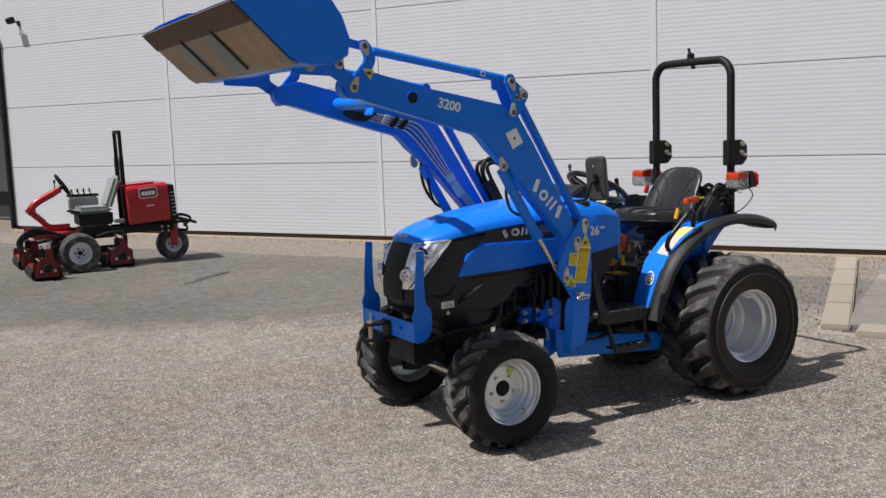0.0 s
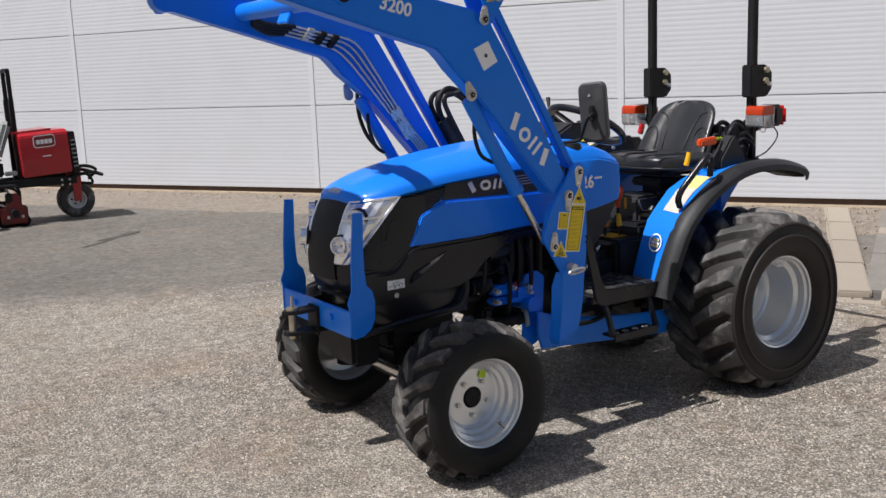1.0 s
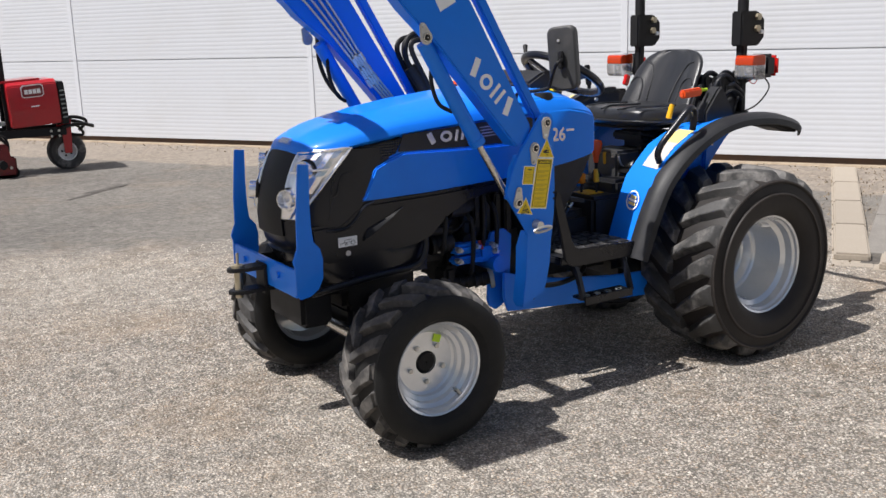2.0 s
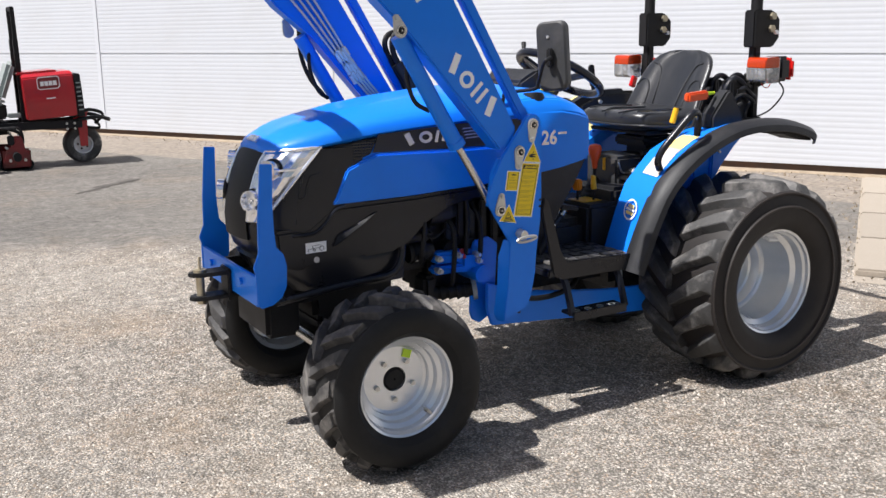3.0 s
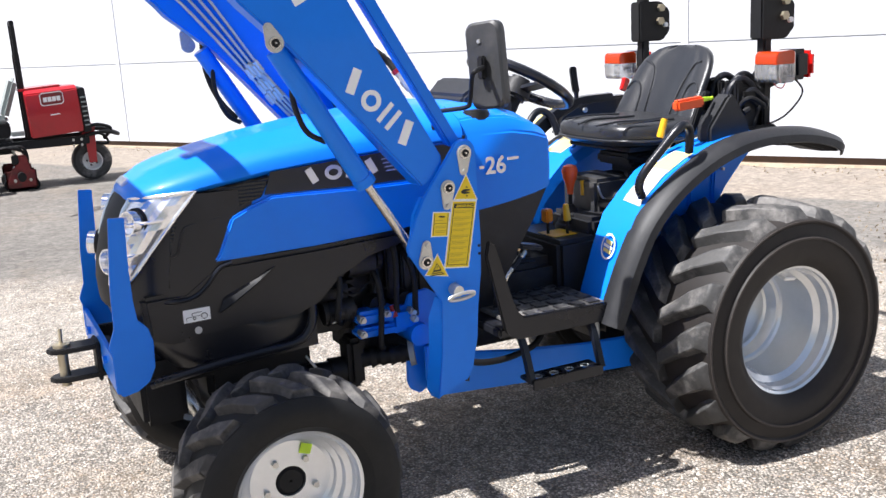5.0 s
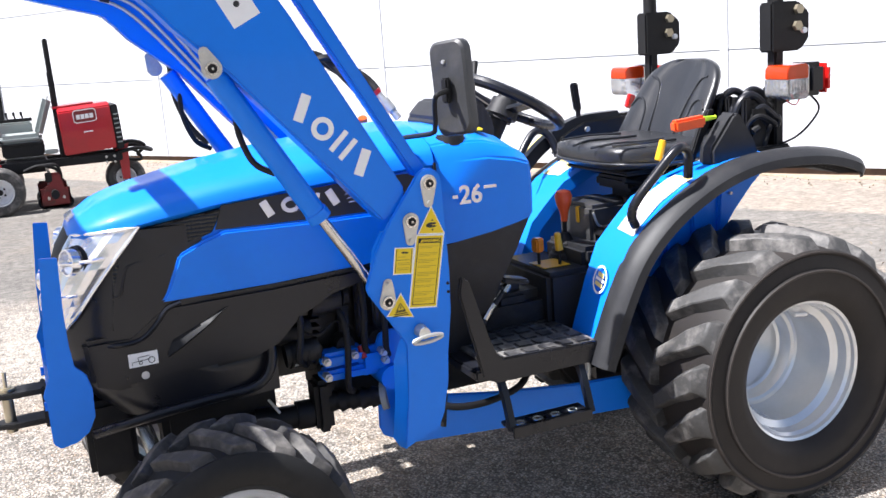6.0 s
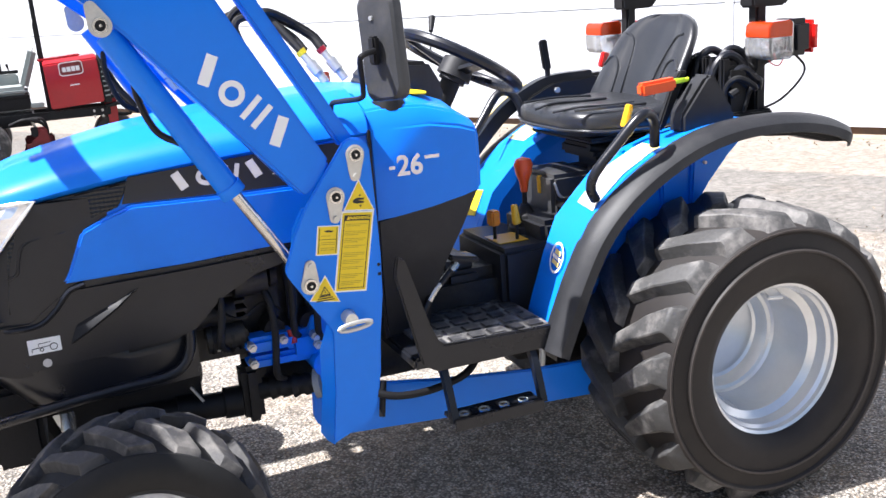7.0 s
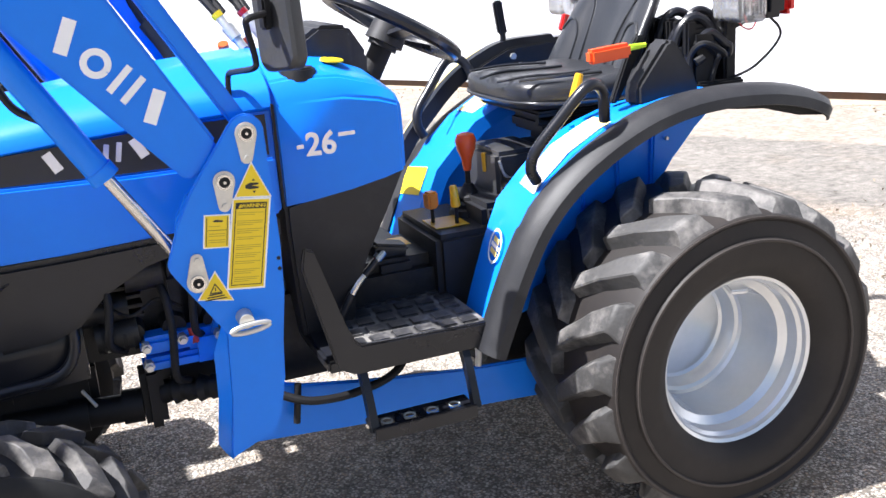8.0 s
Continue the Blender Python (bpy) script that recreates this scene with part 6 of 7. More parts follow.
loader_side(-1), loader_side(1)
part("boom_cross_tube", rod((-2.014, -0.38, 1.70), (-2.014, 0.38, 1.70), 0.034, n=24), BLUE, tractor, "blue cross tube between the booms")
part("cross_gusset", merge(box((-2.03, -0.05, 1.665), (0.012, 0.09, 0.07), 0.003, pose(0, 0, 0, 0, 25))), BLUE, tractor, "blue tab under the cross tube")
for k in range(4):
    f = k / 3
    upper, lower = ((-1.80, 1.645), (-1.66, 1.612), (-1.535, 1.577), (-1.448, 1.465), (-1.319, 1.268), (-1.196, 1.118)), ((-1.851, 1.615), (-1.70, 1.575), (-1.604, 1.535), (-1.503, 1.428), (-1.362, 1.255), (-1.235, 1.11))
    run = [(a[0] + (b[0] - a[0]) * f, 0.366, a[1] + (b[1] - a[1]) * f) for a, b in zip(upper, lower)]
    part("hydraulic_line", pipe(run, 0.0048, 8, 4), ZINC, tractor, "thin zinc hydraulic line along the boom")
    part("line_hose", pipe([(-2.0, 0.33, 1.68 - 0.01 * k), (-1.93, 0.35, 1.655 - 0.012 * k), run[0]], 0.008, 8, 4), MATT, tractor)
    for g, (px, pz, r_) in enumerate(((-1.335, 1.285, 0.0115), (-1.30, 1.235, 0.009), (-1.275, 1.20, 0.0105))):
        ax, az = px - 0.035 * f + 0.006 * (k % 2), pz - 0.012 * f - 0.008 * (k % 2)
        part("line_union", rod((ax - 0.011, 0.364, az + 0.016), (ax + 0.011, 0.364, az - 0.016), r_, n=6), ZINC, tractor)
    for g in range(3):
        part("line_sleeve", rod((-1.745 + 0.055 * g - 0.03 * f, 0.362, 1.632 - 0.014 * g - 0.033 * f), (-1.72 + 0.055 * g - 0.03 * f, 0.362, 1.626 - 0.014 * g - 0.033 * f), 0.0105, n=8), MATT if g else ZINC, tractor)
part("line_clamp", box((-1.335, 0.362, 1.262), (0.08, 0.014, 0.016), 0.003, pose(0, 0, 0, 0, 40)), ZINC, tractor, "clamp across the hydraulic lines")
# hoses rise beside the bonnet, loop over and end in quick couplers
for k, (dx, dy, tx, ty) in enumerate(((0.0, 0.0, -0.951, 0.26), (0.012, 0.03, -0.875, 0.32), (-0.012, 0.045, -0.93, 0.30), (0.02, -0.015, -0.855, 0.36))):
    part("loader_hose", pipe([(-1.04 + dx, 0.32 + dy, 1.09), (-1.075 + dx, 0.335 + dy, 1.17), (-1.13 + dx, 0.35 + dy, 1.262 + 0.01 * k), (-1.128 + dx, 0.355 + dy, 1.335), (-1.085 + dx, 0.355 + dy, 1.372 - 0.008 * k), (-1.03 + dx, 0.335 + dy, 1.352), (tx - 0.03, ty + 0.03, 1.285), (tx, ty, 1.24)], 0.0115, 8), MATT, tractor, "black loader hose looping over the bonnet")
    if k < 2:
        part("coupler_ring", rod((tx - 0.004, ty, 1.244), (tx + 0.004, ty - 0.003, 1.232), 0.0145), YELLOW if k == 0 else RED, tractor, "coloured ring on the hose end")
        part("hose_sleeve", merge(rod((tx + 0.002, ty - 0.004, 1.235), (tx + 0.02, ty - 0.02, 1.205), 0.011), rod((tx + 0.018, ty - 0.018, 1.208), (tx + 0.036, ty - 0.034, 1.178), 0.0165, 0.0155), rod((tx + 0.036, ty - 0.034, 1.178), (tx + 0.05, ty - 0.046, 1.152), 0.012)), ZINC, tractor, "bright quick coupler on the hose end")
        part("coupler_cap", rod((tx + 0.008, ty + 0.02, 1.165), (tx + 0.012, ty + 0.03, 1.145), 0.014, n=14), ORANGE, tractor, "red dust cap")
part("hose_bundle_sleeve", pipe([(-1.045, 0.325, 1.10), (-1.075, 0.34, 1.17), (-1.115, 0.355, 1.235)], 0.027, 12), MATT, tractor, "black sleeve round the hose bundle")
part("far_hose", pipe([(-1.482, 0.44, 1.50), (-1.48, 0.46, 1.43), (-1.481, 0.46, 1.29), (-1.45, 0.455, 1.19), (-1.40, 0.44, 1.12)], 0.009, 8), MATT, tractor)


# bucket
def bucket():
    W = 0.70
    heel, lip = (-2.70, 1.865), (-2.915, 2.075)
    shell = [lip, (-2.80, 1.963), heel, (-2.66, 1.842), (-2.60, 1.832), (-2.50, 1.838), (-2.44, 1.87), (-2.43, 1.94), (-2.46, 2.03), (-2.53, 2.13), (-2.60, 2.20)]
    inner = [(x - 0.006, z + 0.012) if z < 1.9 or x < -2.68 else (x - 0.014, z - 0.004) for x, z in shell[::-1]]
    b = part("bucket", plate(shell + inner, 0.011 - W, W - 0.011, 0.001), BLUE, tractor, "blue loader bucket with worn steel underside")
    for s in (-1, 1):
        part("bucket_side", plate(shell[:1] + shell[1:] + [(-2.70, 2.19), (-2.86, 2.12)], s * W, s * (W - 0.010), 0.002), BLUE, b, "blue bucket side plate")
    part("bucket_floor", plate([(lip[0] + 0.02, lip[1] - 0.028), (heel[0] + 0.0, heel[1] - 0.008), (heel[0] + 0.04, heel[1] - 0.028), (heel[0] + 0.03, heel[1] - 0.034), (heel[0] - 0.004, heel[1] - 0.014), (lip[0] + 0.014, lip[1] - 0.034)], -W, W, 0), WORN, b, "scraped rusty bucket floor")
    part("cutting_edge", plate([(lip[0] - 0.01, lip[1] + 0.005), (lip[0] + 0.065, lip[1] - 0.070), (lip[0] + 0.055, lip[1] - 0.080), (lip[0] - 0.018, lip[1] - 0.003)], -W - 0.004, W + 0.004, 0.001), RUST, b, "rusty steel cutting edge")
    for y in (-0.235, 0.235):
        part("wear_bar", plate([(lip[0] + 0.045, lip[1] - 0.066), (heel[0] - 0.008, heel[1] - 0.018), (heel[0] - 0.014, heel[1] - 0.024), (lip[0] + 0.039, lip[1] - 0.072)], y - 0.008, y + 0.008, 0.001), IRON, b, "dark steel wear bar")


bucket()


# ---- mower ----
mower = thing("mower", "red three-reel ride-on mower parked beside the shed wall", "mower", pose(-2.16, 8.1, 0, 0, 0, 180) @ Matrix.Diagonal((0.79, 0.93, 0.93, 1)))
ROUND = Matrix.Diagonal((0.93 / 0.79, 1, 1, 1))  # keeps the wheels circular on the short wheelbase


def mower_wheel(x, y, r, w, rim_r, mat, label):
    s = 1 if y >= 0 else -1
    prof = [(rim_r, -w * 0.42), (rim_r + 0.02, -w * 0.5), (r * 0.86, -w * 0.5), (r * 0.97, -w * 0.4), (r, -w * 0.2), (r, w * 0.2), (r * 0.97, w * 0.4), (r * 0.86, w * 0.5), (rim_r + 0.02, w * 0.5), (rim_r, w * 0.42)]
    t = part("wheel", lathe([(rim_r, -w * 0.42), (rim_r, w * 0.42), (rim_r - 0.012, w * 0.42), (rim_r - 0.02, w * 0.2), (0.06, w * 0.12), (0.03, w * 0.16), (0.003, w * 0.16), (0.003, -w * 0.1), (rim_r - 0.02, -w * 0.1)], 40), mat, mower, label, (pose(x, y, r) if s > 0 else pose(x, y, r, 0, 0, 180)) @ ROUND)
    part("tyre", lathe(prof, 48), RUBBER, t)
    for k in range(5):
        a = 2 * math.pi * k / 5
        part("wheel_bolt", disc((0.055 * math.cos(a), w * 0.15, 0.055 * math.sin(a)), 0.012, 0.02, 6), MATT, t)
    part("hub", disc((0, w * 0.17, 0), 0.03, 0.03, 20), MATT, t)


mower_wheel(0, 0.47, 0.25, 0.23, 0.14, WHEELWHITE, "white-painted wheel with fat turf tyre")
mower_wheel(0, -0.47, 0.25, 0.23, 0.14, WHEELWHITE, "white-painted wheel with fat turf tyre")
mower_wheel(-1.53, 0, 0.215, 0.18, 0.11, WHEELWHITE, "white rear castor wheel with turf tyre")
part("rear_fork", merge(plate([(-1.46, 0.62), (-1.60, 0.62), (-1.58, 0.2), (-1.48, 0.2)], 0.11, 0.135, 0.006), plate([(-1.46, 0.62), (-1.60, 0.62), (-1.58, 0.2), (-1.48, 0.2)], -0.135, -0.11, 0.006), box((-1.53, 0, 0.6), (0.16, 0.28, 0.05), 0.01)), RED, mower, "red rear wheel fork")
part("chassis", merge(box((-0.7, 0.24, 0.47), (1.6, 0.06, 0.09), 0.008), box((-0.7, -0.24, 0.47), (1.6, 0.06, 0.09), 0.008), box((-0.35, 0, 0.46), (0.5, 0.5, 0.14), 0.02), rod((0, -0.4, 0.25), (0, 0.4, 0.25), 0.06), box((0, 0, 0.36), (0.16, 0.6, 0.2), 0.02)), MATT, mower, "black mower chassis")
hoodm = part("engine_cover", soften(loft([[(x, y, z) for y, z in ((-0.33, 0.54), (-0.35, 0.8), (-0.33, 1.0), (-0.27, 1.04), (0.27, 1.04), (0.33, 1.0), (0.35, 0.8), (0.33, 0.54))] for x in (-0.80, -1.43)]), 0.012), RED, mower, "red box-shaped engine cover", pose(-0.8, 0, 0.78, 0, 3, 0) @ pose(0.8, 0, -0.78))
part("cover_ridge", box((-1.0, 0, 1.05), (0.5, 0.5, 0.025), 0.008), RED, hoodm)
part("rear_grille", soften(loft([[(x, y, z) for y, z in ((-0.34, 0.52), (-0.35, 0.8), (-0.33, 1.0), (0.33, 1.0), (0.35, 0.8), (0.34, 0.52))] for x in (-1.435, -1.52)]), 0.01), MATT, hoodm, "black rear grille")
for k in range(7):
    part("louvre", box((-1.478, 0.352, 0.6 + 0.05 * k), (0.06, 0.01, 0.016), 0.002), GREY, hoodm)
sign = part("nameplate", plate([(-1.00, 0.86), (-1.22, 0.86), (-1.25, 0.88), (-1.25, 0.98), (-1.22, 1.0), (-1.0, 1.0), (-0.97, 0.98), (-0.97, 0.88)], 0.352, 0.356, 0), WHITE, hoodm, "white-outlined maker's plate")
part("plate_field", plate([(-1.005, 0.87), (-1.215, 0.87), (-1.24, 0.885), (-1.24, 0.975), (-1.215, 0.99), (-1.005, 0.99), (-0.98, 0.975), (-0.98, 0.885)], 0.355, 0.358, 0), REDDARK, sign)
for k in range(4):
    part("plate_bar", box((-1.03 - 0.053 * k, 0.358, 0.925), (0.045, 0.003, 0.05), 0), WHITE, sign, "plain white maker's bars")
part("cover_text", box((-1.12, 0.352, 0.76), (0.11, 0.002, 0.012), 0), WHITE, hoodm)
for y in (-0.15, 0.15):
    part("roll_bar_post", box((-0.79, y, 0.95), (0.06, 0.06, 0.95), 0.006, pose(0, 0, 0, 0, 1)), MATT, mower, "black roll-bar post")
part("roll_bar_top", merge(*[box((-0.783, y, 1.56), (0.05, 0.05, 0.42), 0.006, pose(0, 0, 0, 0, 1)) for y in (-0.15, 0.15)], box((-0.78, 0, 1.75), (0.05, 0.30, 0.05), 0.01)), MATT, mower, "black folding roll bar")
seatm = part("operator_seat", soften(box((-0.33, 0, 0.75), (0.5, 0.46, 0.1), 0.04), 0), GREY, mower, "weathered grey vinyl seat")
part("seat_back", box((-0.62, 0, 0.97), (0.1, 0.44, 0.46), 0.045, pose(0, 0, 0, 0, -24)), GREY, seatm, "reclined grey backrest")
part("seat_frame", box((-0.34, 0, 0.63), (0.5, 0.42, 0.14), 0.02), MATT, seatm)
part("seat_piping", box((-0.33, 0, 0.70), (0.52, 0.48, 0.025), 0.01), MATT, seatm)
console = part("lever_console", box((-0.27, -0.32, 0.80), (0.44, 0.14, 0.22), 0.02), GREY, mower, "weathered grey lever tray beside the seat")
part("tray_rim", merge(*[box((-0.27, -0.32 + dy, 0.93), (0.46, 0.012, 0.03), 0.003) for dy in (-0.07, 0.07)]), MATT, console)
for k in range(4):
    part("lever", merge(rod((-0.13 - 0.09 * k, -0.32, 0.9), (-0.11 - 0.09 * k, -0.32, 0.99), 0.01), rod((-0.11 - 0.09 * k, -0.32, 0.98), (-0.107 - 0.09 * k, -0.32, 1.02), 0.016)), MATT, console)
part("side_lever", pipe([(-0.1, 0.22, 0.74), (0.04, 0.26, 0.77), (0.09, 0.26, 0.77)], 0.014, 8), MATT, mower)
part("hose_clamp", box((-0.66, 0.27, 0.60), (0.16, 0.05, 0.05), 0.01), GREY, mower)
for x in (-1.3, -1.4):
    for z in (0.42, 0.48):
        part("frame_bolt", disc((x, 0.275, z), 0.016, 0.01, 6), ZINC, mower)
part("footplate", merge(box((0.28, 0, 0.46), (0.62, 0.62, 0.04), 0.01), plate([(-0.06, 0.44), (0.62, 0.47), (0.64, 0.55), (0.60, 0.56), (0.3, 0.5), (-0.06, 0.52)], 0.29, 0.32, 0.008), plate([(-0.06, 0.44), (0.62, 0.47), (0.64, 0.55), (0.60, 0.56), (0.3, 0.5), (-0.06, 0.52)], -0.32, -0.29, 0.008)), RED, mower, "red footplate")
part("steering_arm", merge(pipe([(0.02, 0.0, 0.55), (0.30, 0, 0.56), (0.42, 0, 0.66), (0.58, 0, 0.79)], 0.045, 12), pipe([(0.58, 0, 0.77), (0.48, 0, 0.88), (0.22, 0, 1.0), (0.12, 0, 1.05)], 0.05, 12), box((0.56, 0, 0.79), (0.14, 0.14, 0.1), 0.03)), RED, mower, "red cranked steering arm")
tm = pose(0.07, 0, 1.09, 0, -55, 0)
sw = part("steering_wheel", moved(moved(lathe([(0.17 + 0.014 * math.cos(a), 0.014 * math.sin(a)) for a in (2 * math.pi * k / 8 for k in range(8))], 32), pose(0, 0, 0, 90)), tm), MATT, mower, "black steering wheel")
part("wheel_spokes", moved(merge(box((0, 0, 0), (0.33, 0.03, 0.012), 0.002), box((0, 0, 0), (0.03, 0.33, 0.012), 0.002), rod((0, 0, -0.1), (0, 0, 0.02), 0.03)), tm), MATT, sw)
part("indicator_stick", merge(rod((0.2, 0.05, 1.05), (0.2, 0.06, 1.14), 0.008), rod((0.2, 0.06, 1.13), (0.2, 0.06, 1.17), 0.016)), MATT, mower)


def reel(x, y):
    r = part("reel_unit", merge(box((x, y, 0.14), (0.32, 0.62, 0.03), 0.006), box((x, y - 0.32, 0.13), (0.36, 0.04, 0.22), 0.02), box((x, y + 0.32, 0.13), (0.36, 0.04, 0.22), 0.02), box((x - 0.03, y + 0.3, 0.3), (0.14, 0.1, 0.16), 0.02)), REDDARK, mower, "dirty red cutting reel unit")
    part("reel_roller", merge(rod((x + 0.14, y - 0.3, 0.07), (x + 0.14, y + 0.3, 0.07), 0.07, n=16), rod((x - 0.15, y - 0.3, 0.06), (x - 0.15, y + 0.3, 0.06), 0.06, n=16)), MATT, r)
    for k in range(6):
        a = 2 * math.pi * k / 6
        part("reel_blade", box((x + 0.085 * math.cos(a), y, 0.13 + 0.085 * math.sin(a)), (0.012, 0.58, 0.03), 0, pose(0, 0, 0, 0, -math.degrees(a), 0)), ZINC, r)
    part("reel_motor", rod((x, y + 0.34, 0.16), (x, y + 0.44, 0.16), 0.05, n=16), MATT, r)
    part("valve_body", box((x + 0.05, y + 0.34, 0.34), (0.08, 0.06, 0.1), 0.01), MATT, r)
    part("height_bracket", plate([(x - 0.16, 0.06), (x - 0.1, 0.3), (x - 0.04, 0.36), (x + 0.02, 0.3), (x + 0.1, 0.24), (x + 0.17, 0.08)], y + 0.345, y + 0.36, 0.003), REDDARK, r, "scuffed red end bracket")
    for k in range(3):
        part("adjuster_bolt", rod((x - 0.1 + 0.09 * k, y + 0.36, 0.12 + 0.05 * (k % 2)), (x - 0.1 + 0.09 * k, y + 0.385, 0.12 + 0.05 * (k % 2)), 0.018, n=8), ZINC, r)
    part("fitting_stack", merge(rod((x - 0.06, y + 0.28, 0.36), (x - 0.06, y + 0.28, 0.46), 0.02, n=8), rod((x + 0.02, y + 0.28, 0.36), (x + 0.06, y + 0.3, 0.44), 0.016, n=8)), ZINC, r)


reel(0.55, 0.62), reel(0.55, -0.62), reel(-0.62, 0.05)
rng = random.Random(4)
for k in range(5):
    y = 0.32 + 0.06 * k
    part("reel_hose", pipe([(0.12, y * 0.6, 0.45), (0.45 + 0.04 * k, y, 0.52 + 0.02 * k), (0.74 + 0.03 * k, y + 0.05, 0.46), (0.76, y + 0.1, 0.30), (0.62, y + 0.12, 0.2)], 0.017, 8), MATT, mower, "black hydraulic hose loop")
for k in range(3):
    part("belly_hose", pipe([(-0.3, 0.3, 0.42), (-0.5 - 0.08 * k, 0.38, 0.47), (-0.72, 0.36, 0.38 - 0.04 * k), (-0.62, 0.36, 0.24)], 0.016, 8), MATT, mower)
part("lift_arm", rod((0.1, 0.3, 0.4), (0.55, 0.62, 0.3), 0.03), MATT, mower)
part("lift_arm", rod((0.1, -0.3, 0.4), (0.55, -0.62, 0.3), 0.03), MATT, mower)
part("lift_ram", rod((0.05, 0.25, 0.43), (0.36, 0.42, 0.43), 0.018), MATT, mower)
part("rear_bumper", pipe([(-1.45, 0.28, 0.52), (-1.70, 0.27, 0.54), (-1.86, 0.18, 0.50), (-1.90, 0.0, 0.49), (-1.86, -0.18, 0.50), (-1.70, -0.27, 0.54), (-1.45, -0.28, 0.52)], 0.022, 10), MATT, mower, "black rear bumper hoop")
part("rear_hose", pipe([(-1.4, 0.2, 0.55), (-1.6, 0.2, 0.62), (-1.8, 0.14, 0.56), (-1.7, 0.1, 0.45)], 0.02, 8), MATT, mower)
part("rear_hose", pipe([(-1.4, 0.15, 0.5), (-1.65, 0.17, 0.52), (-1.75, 0.1, 0.4), (-1.55, 0.1, 0.42)], 0.018, 8), MATT, mower)

# ---- small marks on the ground ----
rng = random.Random(21)


def ragged_patch(name, points, mat, label, category, z=0.004):
    """A flat ragged patch; points give centre, half-length and half-width of the lobes it is made of."""
    bm = bmesh.new()
    for i, (cx, cy, a, b, turn) in enumerate(points):
        verts = []
        for k in range(26):
            t = 2 * math.pi * k / 26
            f = 0.75 + 0.4 * rng.random()
            x, y = a * f * math.cos(t), b * f * math.sin(t)
            c, s = math.cos(radians(turn)), math.sin(radians(turn))
            verts.append(bm.verts.new((cx + c * x - s * y, cy + s * x + c * y, z + 0.001 * i)))
        bm.faces.new(verts)
    return tagged(part(name, bm, mat), label, category, kind="stuff")


OLDTAR = material("fresh_dark_asphalt", (0.07, 0.062, 0.055), 0.85, 0, 0.4, 120, 0.8, dirt=(0.18, 0.16, 0.14), dirt_scale=14, dirt_amount=0.7)
ragged_patch("asphalt_scar", [(-1.28, 5.95, 0.26, 0.035, 38), (-1.08, 6.18, 0.2, 0.05, 25), (-0.86, 6.34, 0.10, 0.06, 30)], OLDTAR, "dark broken scar in the asphalt", "ground")

# loose dirt and leaves swept up along the foot of the wall
bm = bmesh.new()
xs = [-13.3 + 0.07 * k for k in range(400)]
row = [(x, -0.03, -0.12 - 0.16 * noise.noise(Vector((x * 1.7, 3, 0))) - 0.1 * noise.noise(Vector((x * 7, 9, 0)))) for x in xs]
va = [bm.verts.new((x, 0.03, 0.012)) for x, _, _ in row]
vb = [bm.verts.new((x, (c - 0.03) / 2, 0.018 + 0.008 * noise.noise(Vector((x * 9, 1, 0))))) for x, _, c in row]
vc = [bm.verts.new((x, min(c, -0.06), 0.002)) for x, _, c in row]
for a, b in ((va, vb), (vb, vc)):
    for i in range(len(xs) - 1):
        bm.faces.new((a[i], a[i + 1], b[i + 1], b[i]))
tagged(part("dirt_drift", bm, SOIL, at=WALL), "pale dirt drifted along the wall foot", "dirt", kind="stuff")
bm = bmesh.new()
for k in range(2300):
    x, y = (rng.uniform(-13.2, 9), -abs(rng.gauss(0.1, 0.28))) if k < 1500 else (0.5 + rng.gauss(-0.05, 0.2), rng.uniform(-4.2, -0.1))
    s = rng.uniform(0.008, 0.03)
    m = WALL @ Matrix.Translation((x, y, s * 0.3)) @ Euler((rng.random() * 3, rng.random() * 3, rng.random() * 6)).to_matrix().to_4x4() @ Matrix.Diagonal((s, s * rng.uniform(0.4, 1), s * rng.uniform(0.2, 0.7), 1))
    bmesh.ops.create_icosphere(bm, subdivisions=1, radius=0.5, matrix=m) if k < 500 else [bm.faces.new([bm.verts.new(m @ Vector(p)) for p in ((-0.5, -0.3, 0), (0.5, -0.2, 0.1), (0.1, 0.5, 0.3))])]
tagged(part("litter_crumbs", bm, SOIL), "crumbs of gravel and dry leaves by the wall", "debris", kind="stuff")
# loose chippings lying proud of the surface
bm = bmesh.new()
verts, faces = [], []
base = [Vector(p) for p in ((-0.5, -0.4, 0), (0.5, -0.35, 0), (0.35, 0.5, 0), (-0.4, 0.4, 0), (-0.2, -0.1, 0.6), (0.25, 0.1, 0.5))]
tri = ((0, 1, 4), (1, 5, 4), (1, 2, 5), (2, 3, 5), (3, 4, 5), (3, 0, 4))
for k in range(34000):
    x, y = rng.uniform(-3.6, 1.8), rng.uniform(-2.2, 3.2)
    s = rng.uniform(0.004, 0.012)
    m = Matrix.Translation((x, y, 0)) @ Euler((0, 0, rng.random() * 6.3)).to_matrix().to_4x4() @ Matrix.Diagonal((s, s * rng.uniform(0.6, 1), s * rng.uniform(0.5, 1), 1))
    o = len(verts)
    verts += [m @ p for p in base]
    faces += [tuple(o + i for i in f) for f in tri]
me = bpy.data.meshes.new("loose_chippings")
me.from_pydata([tuple(v) for v in verts], [], faces)
CHIP = bpy.data.materials.new("loose_chip")
CHIP.use_nodes = True
nt = CHIP.node_tree
isl = nt.nodes.new("ShaderNodeNewGeometry")
mx = nt.nodes.new("ShaderNodeMix")
mx.data_type = "RGBA"
mx.inputs["A"].default_value, mx.inputs["B"].default_value = (0.13, 0.117, 0.1, 1), (0.58, 0.53, 0.46, 1)
nt.links.new(isl.outputs["Random Per Island"], mx.inputs["Factor"])
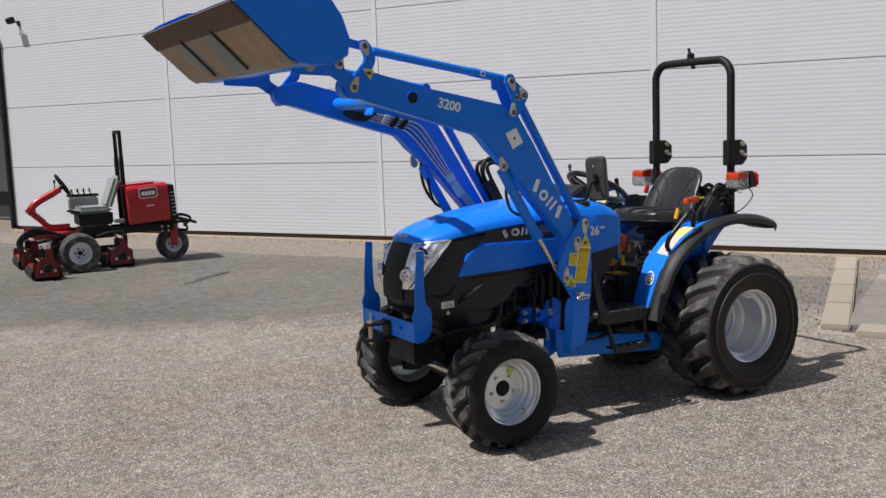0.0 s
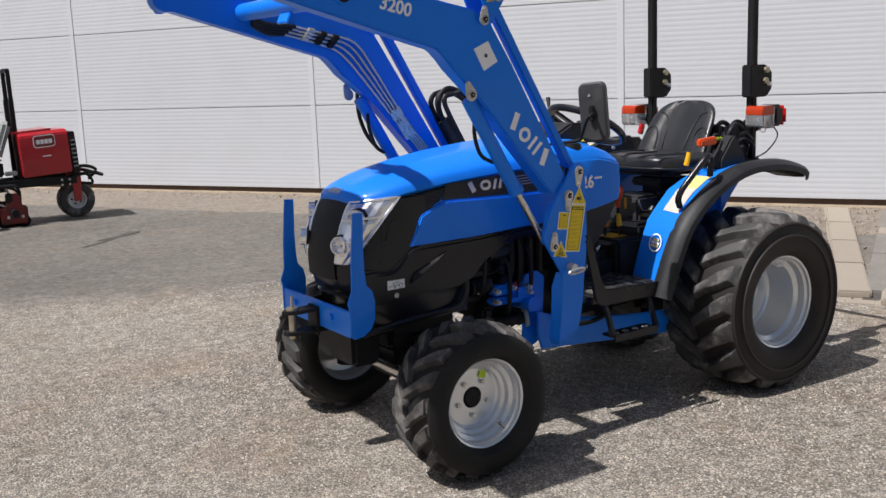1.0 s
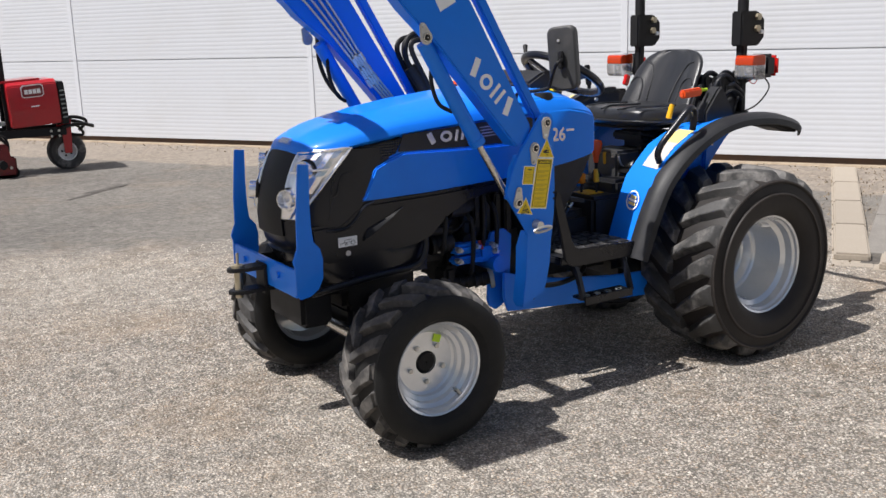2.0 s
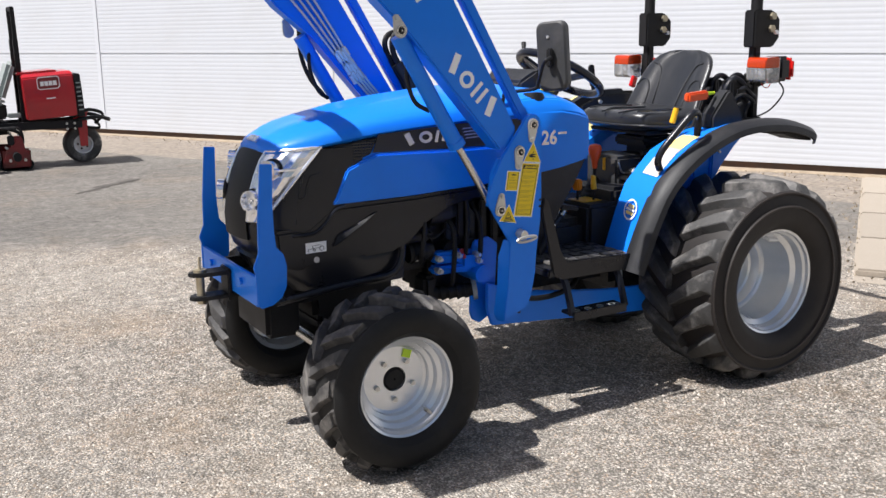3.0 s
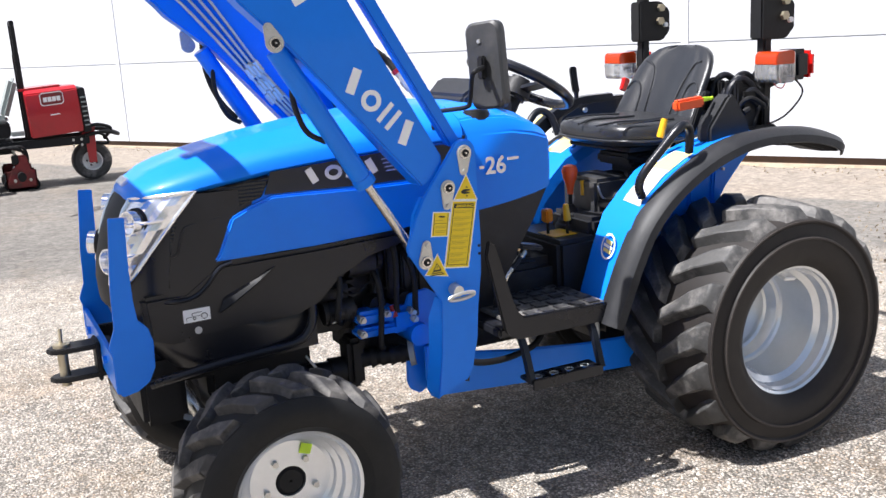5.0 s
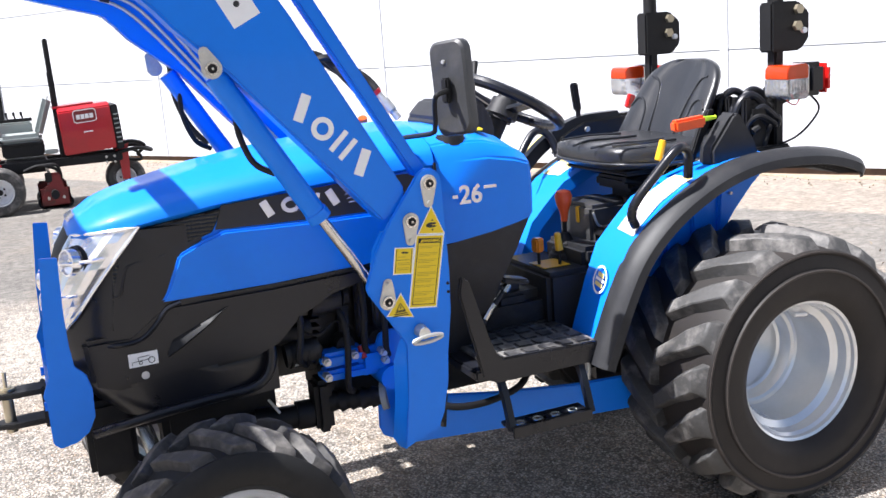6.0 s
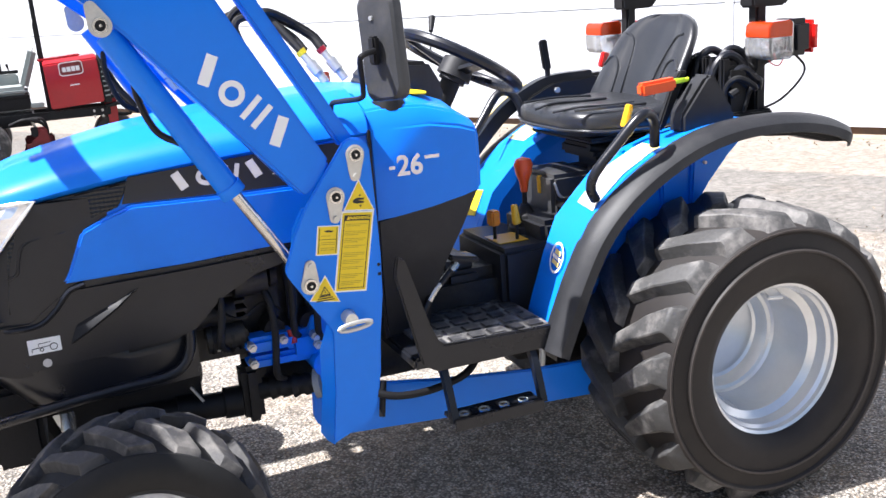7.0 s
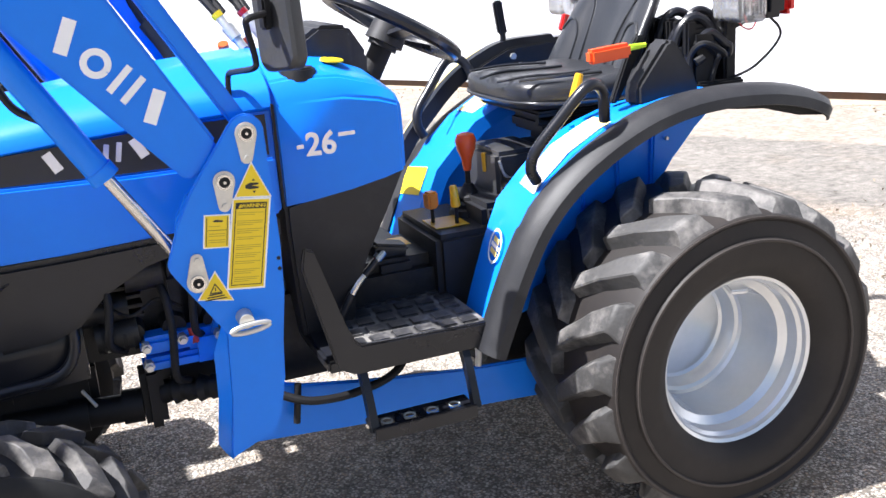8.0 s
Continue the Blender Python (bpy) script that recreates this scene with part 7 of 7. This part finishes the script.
nt.links.new(mx.outputs["Result"], nt.nodes["Principled BSDF"].inputs["Base Color"])
nt.nodes["Principled BSDF"].inputs["Roughness"].default_value = 0.9
me.materials.append(CHIP)
tagged(new("loose_chippings", me), "loose pale stone chippings on the yard", "gravel", kind="stuff")

# ---- pieces of the setting ----
# concrete edging kerbs and the slabs they hold, in the wall's axes
KERB = lambda y: 0.36 - 0.097 * y - 0.02  # the edging closes slowly on the wall's square
edging = tagged(part("kerb_bed", merge(loft([[(KERB(y) - 0.11, y, z) for z in (-0.03, 0.002)] + [(KERB(y) + 0.11, y, z) for z in (0.002, -0.03)] for y in (-0.1, -4.15)]), box((3.85, -4.03, -0.015), (6.0, 0.34, 0.034), 0)), CONCRETE, at=WALL), "weathered concrete edging bed", "kerb", kind="structure")


def piece(name, me, parent, at):
    ob = new(name, me)
    ob.parent, ob.matrix_basis = parent, at
    return ob


def piece_mesh(name, bm, mat):
    me = bpy.data.meshes.new(name)
    bmesh.ops.recalc_face_normals(bm, faces=bm.faces)
    bm.to_mesh(me)
    bm.free()
    me.materials.append(mat)
    return me


kerb_me = piece_mesh("kerb_stone", soften(box((0, 0, 0), (0.2, 0.9, 0.05), 0), 0.012, 2), CONCRETE)
for k in range(4):
    y = -0.62 - 0.912 * k - 0.2
    piece("kerb_stone", kerb_me, edging, pose(KERB(y) + rng.uniform(-0.006, 0.006), y, 0.018, 0, 0, 5.5 + rng.uniform(-0.5, 0.5)))
cross_me = piece_mesh("kerb_stone", soften(box((0, 0, 0), (0.3, 0.9, 0.05), 0), 0.012, 2), CONCRETE)
for k in range(6):
    piece("kerb_stone", cross_me, edging, pose(1.33 + 0.912 * k, -4.03 + rng.uniform(-0.006, 0.006), 0.018, 0, 0, 90 + rng.uniform(-0.5, 0.5)))
band_me = piece_mesh("kerb_stone", soften(box((0, 0, 0), (0.31, 0.9, 0.03), 0), 0.006, 1), CONCRETE)
for k in range(6):
    piece("kerb_stone", band_me, edging, pose(1.23 + 0.912 * k, -1.56, 0.014, 0, 0, 90 + rng.uniform(-0.4, 0.4)))
slab_bed = tagged(part("slab_bed", box((3.6, -2.2, -0.012), (5.65, 3.7, 0.03), 0), OLDTAR, at=WALL), "dark joint bed of the slabs", "ground", kind="structure")
SLAB = material("old_slab", (0.2, 0.185, 0.165), 0.9, 0, 0.3, 110, 0.7, dirt=(0.14, 0.125, 0.11), dirt_scale=2.5, dirt_amount=0.7, random_tint=0.1)
for y0, y1 in ((-3.86, -2.62), (-2.59, -1.74), (-1.38, -0.35)):
    me = piece_mesh("slab", soften(box((0, 0, 0), (1.85, y1 - y0, 0.03), 0), 0.004, 1), SLAB)
    for k in range(3):
        piece("slab", me, slab_bed, pose(1.70 + 1.87 * k, (y0 + y1) / 2, 0.012))

# cladding panels: twenty shallow ribs each, one mesh for all
rows, ribs = [], 20
for k in range(ribs):
    z0 = k * (COURSE - 0.009) / ribs
    h = (COURSE - 0.009) / ribs
    rows += [(0.0, z0), (-0.0009, z0 + h * 0.22), (-0.0009, z0 + h * 0.6), (0.0, z0 + h * 0.82)]
rows.append((0.0, COURSE - 0.009))
wide = 3.868 - 0.02
outline = [(0.028, 0.0)] + rows + [(0.028, COURSE - 0.009)]
panel_me = piece_mesh("panel", loft([[(x, y, z) for y, z in outline] for x in (0.0, wide)]), CLADDING)
for k in range(len(BAYS) - 1):
    for j in range(6):
        piece("panel", panel_me, wall_front, pose(BAYS[k] + 0.01, 0.0, FOOT + COURSE * j))
for k in range(2):
    for j in range(3, 6):
        piece("panel", panel_me, wall_front, pose(BAYS[0] - 3.868 * (k + 1) + 0.01, 0.0, FOOT + COURSE * j + 0.12 * (j == 3)))
strip_me = piece_mesh("joint_strip", soften(box((0, 0, 0), (0.07, 0.012, TOP - FOOT), 0), 0.003, 1), TRIMMAT)
for x in BAYS:
    piece("joint_strip", strip_me, wall_front, pose(x, -0.004, (TOP + FOOT) / 2))
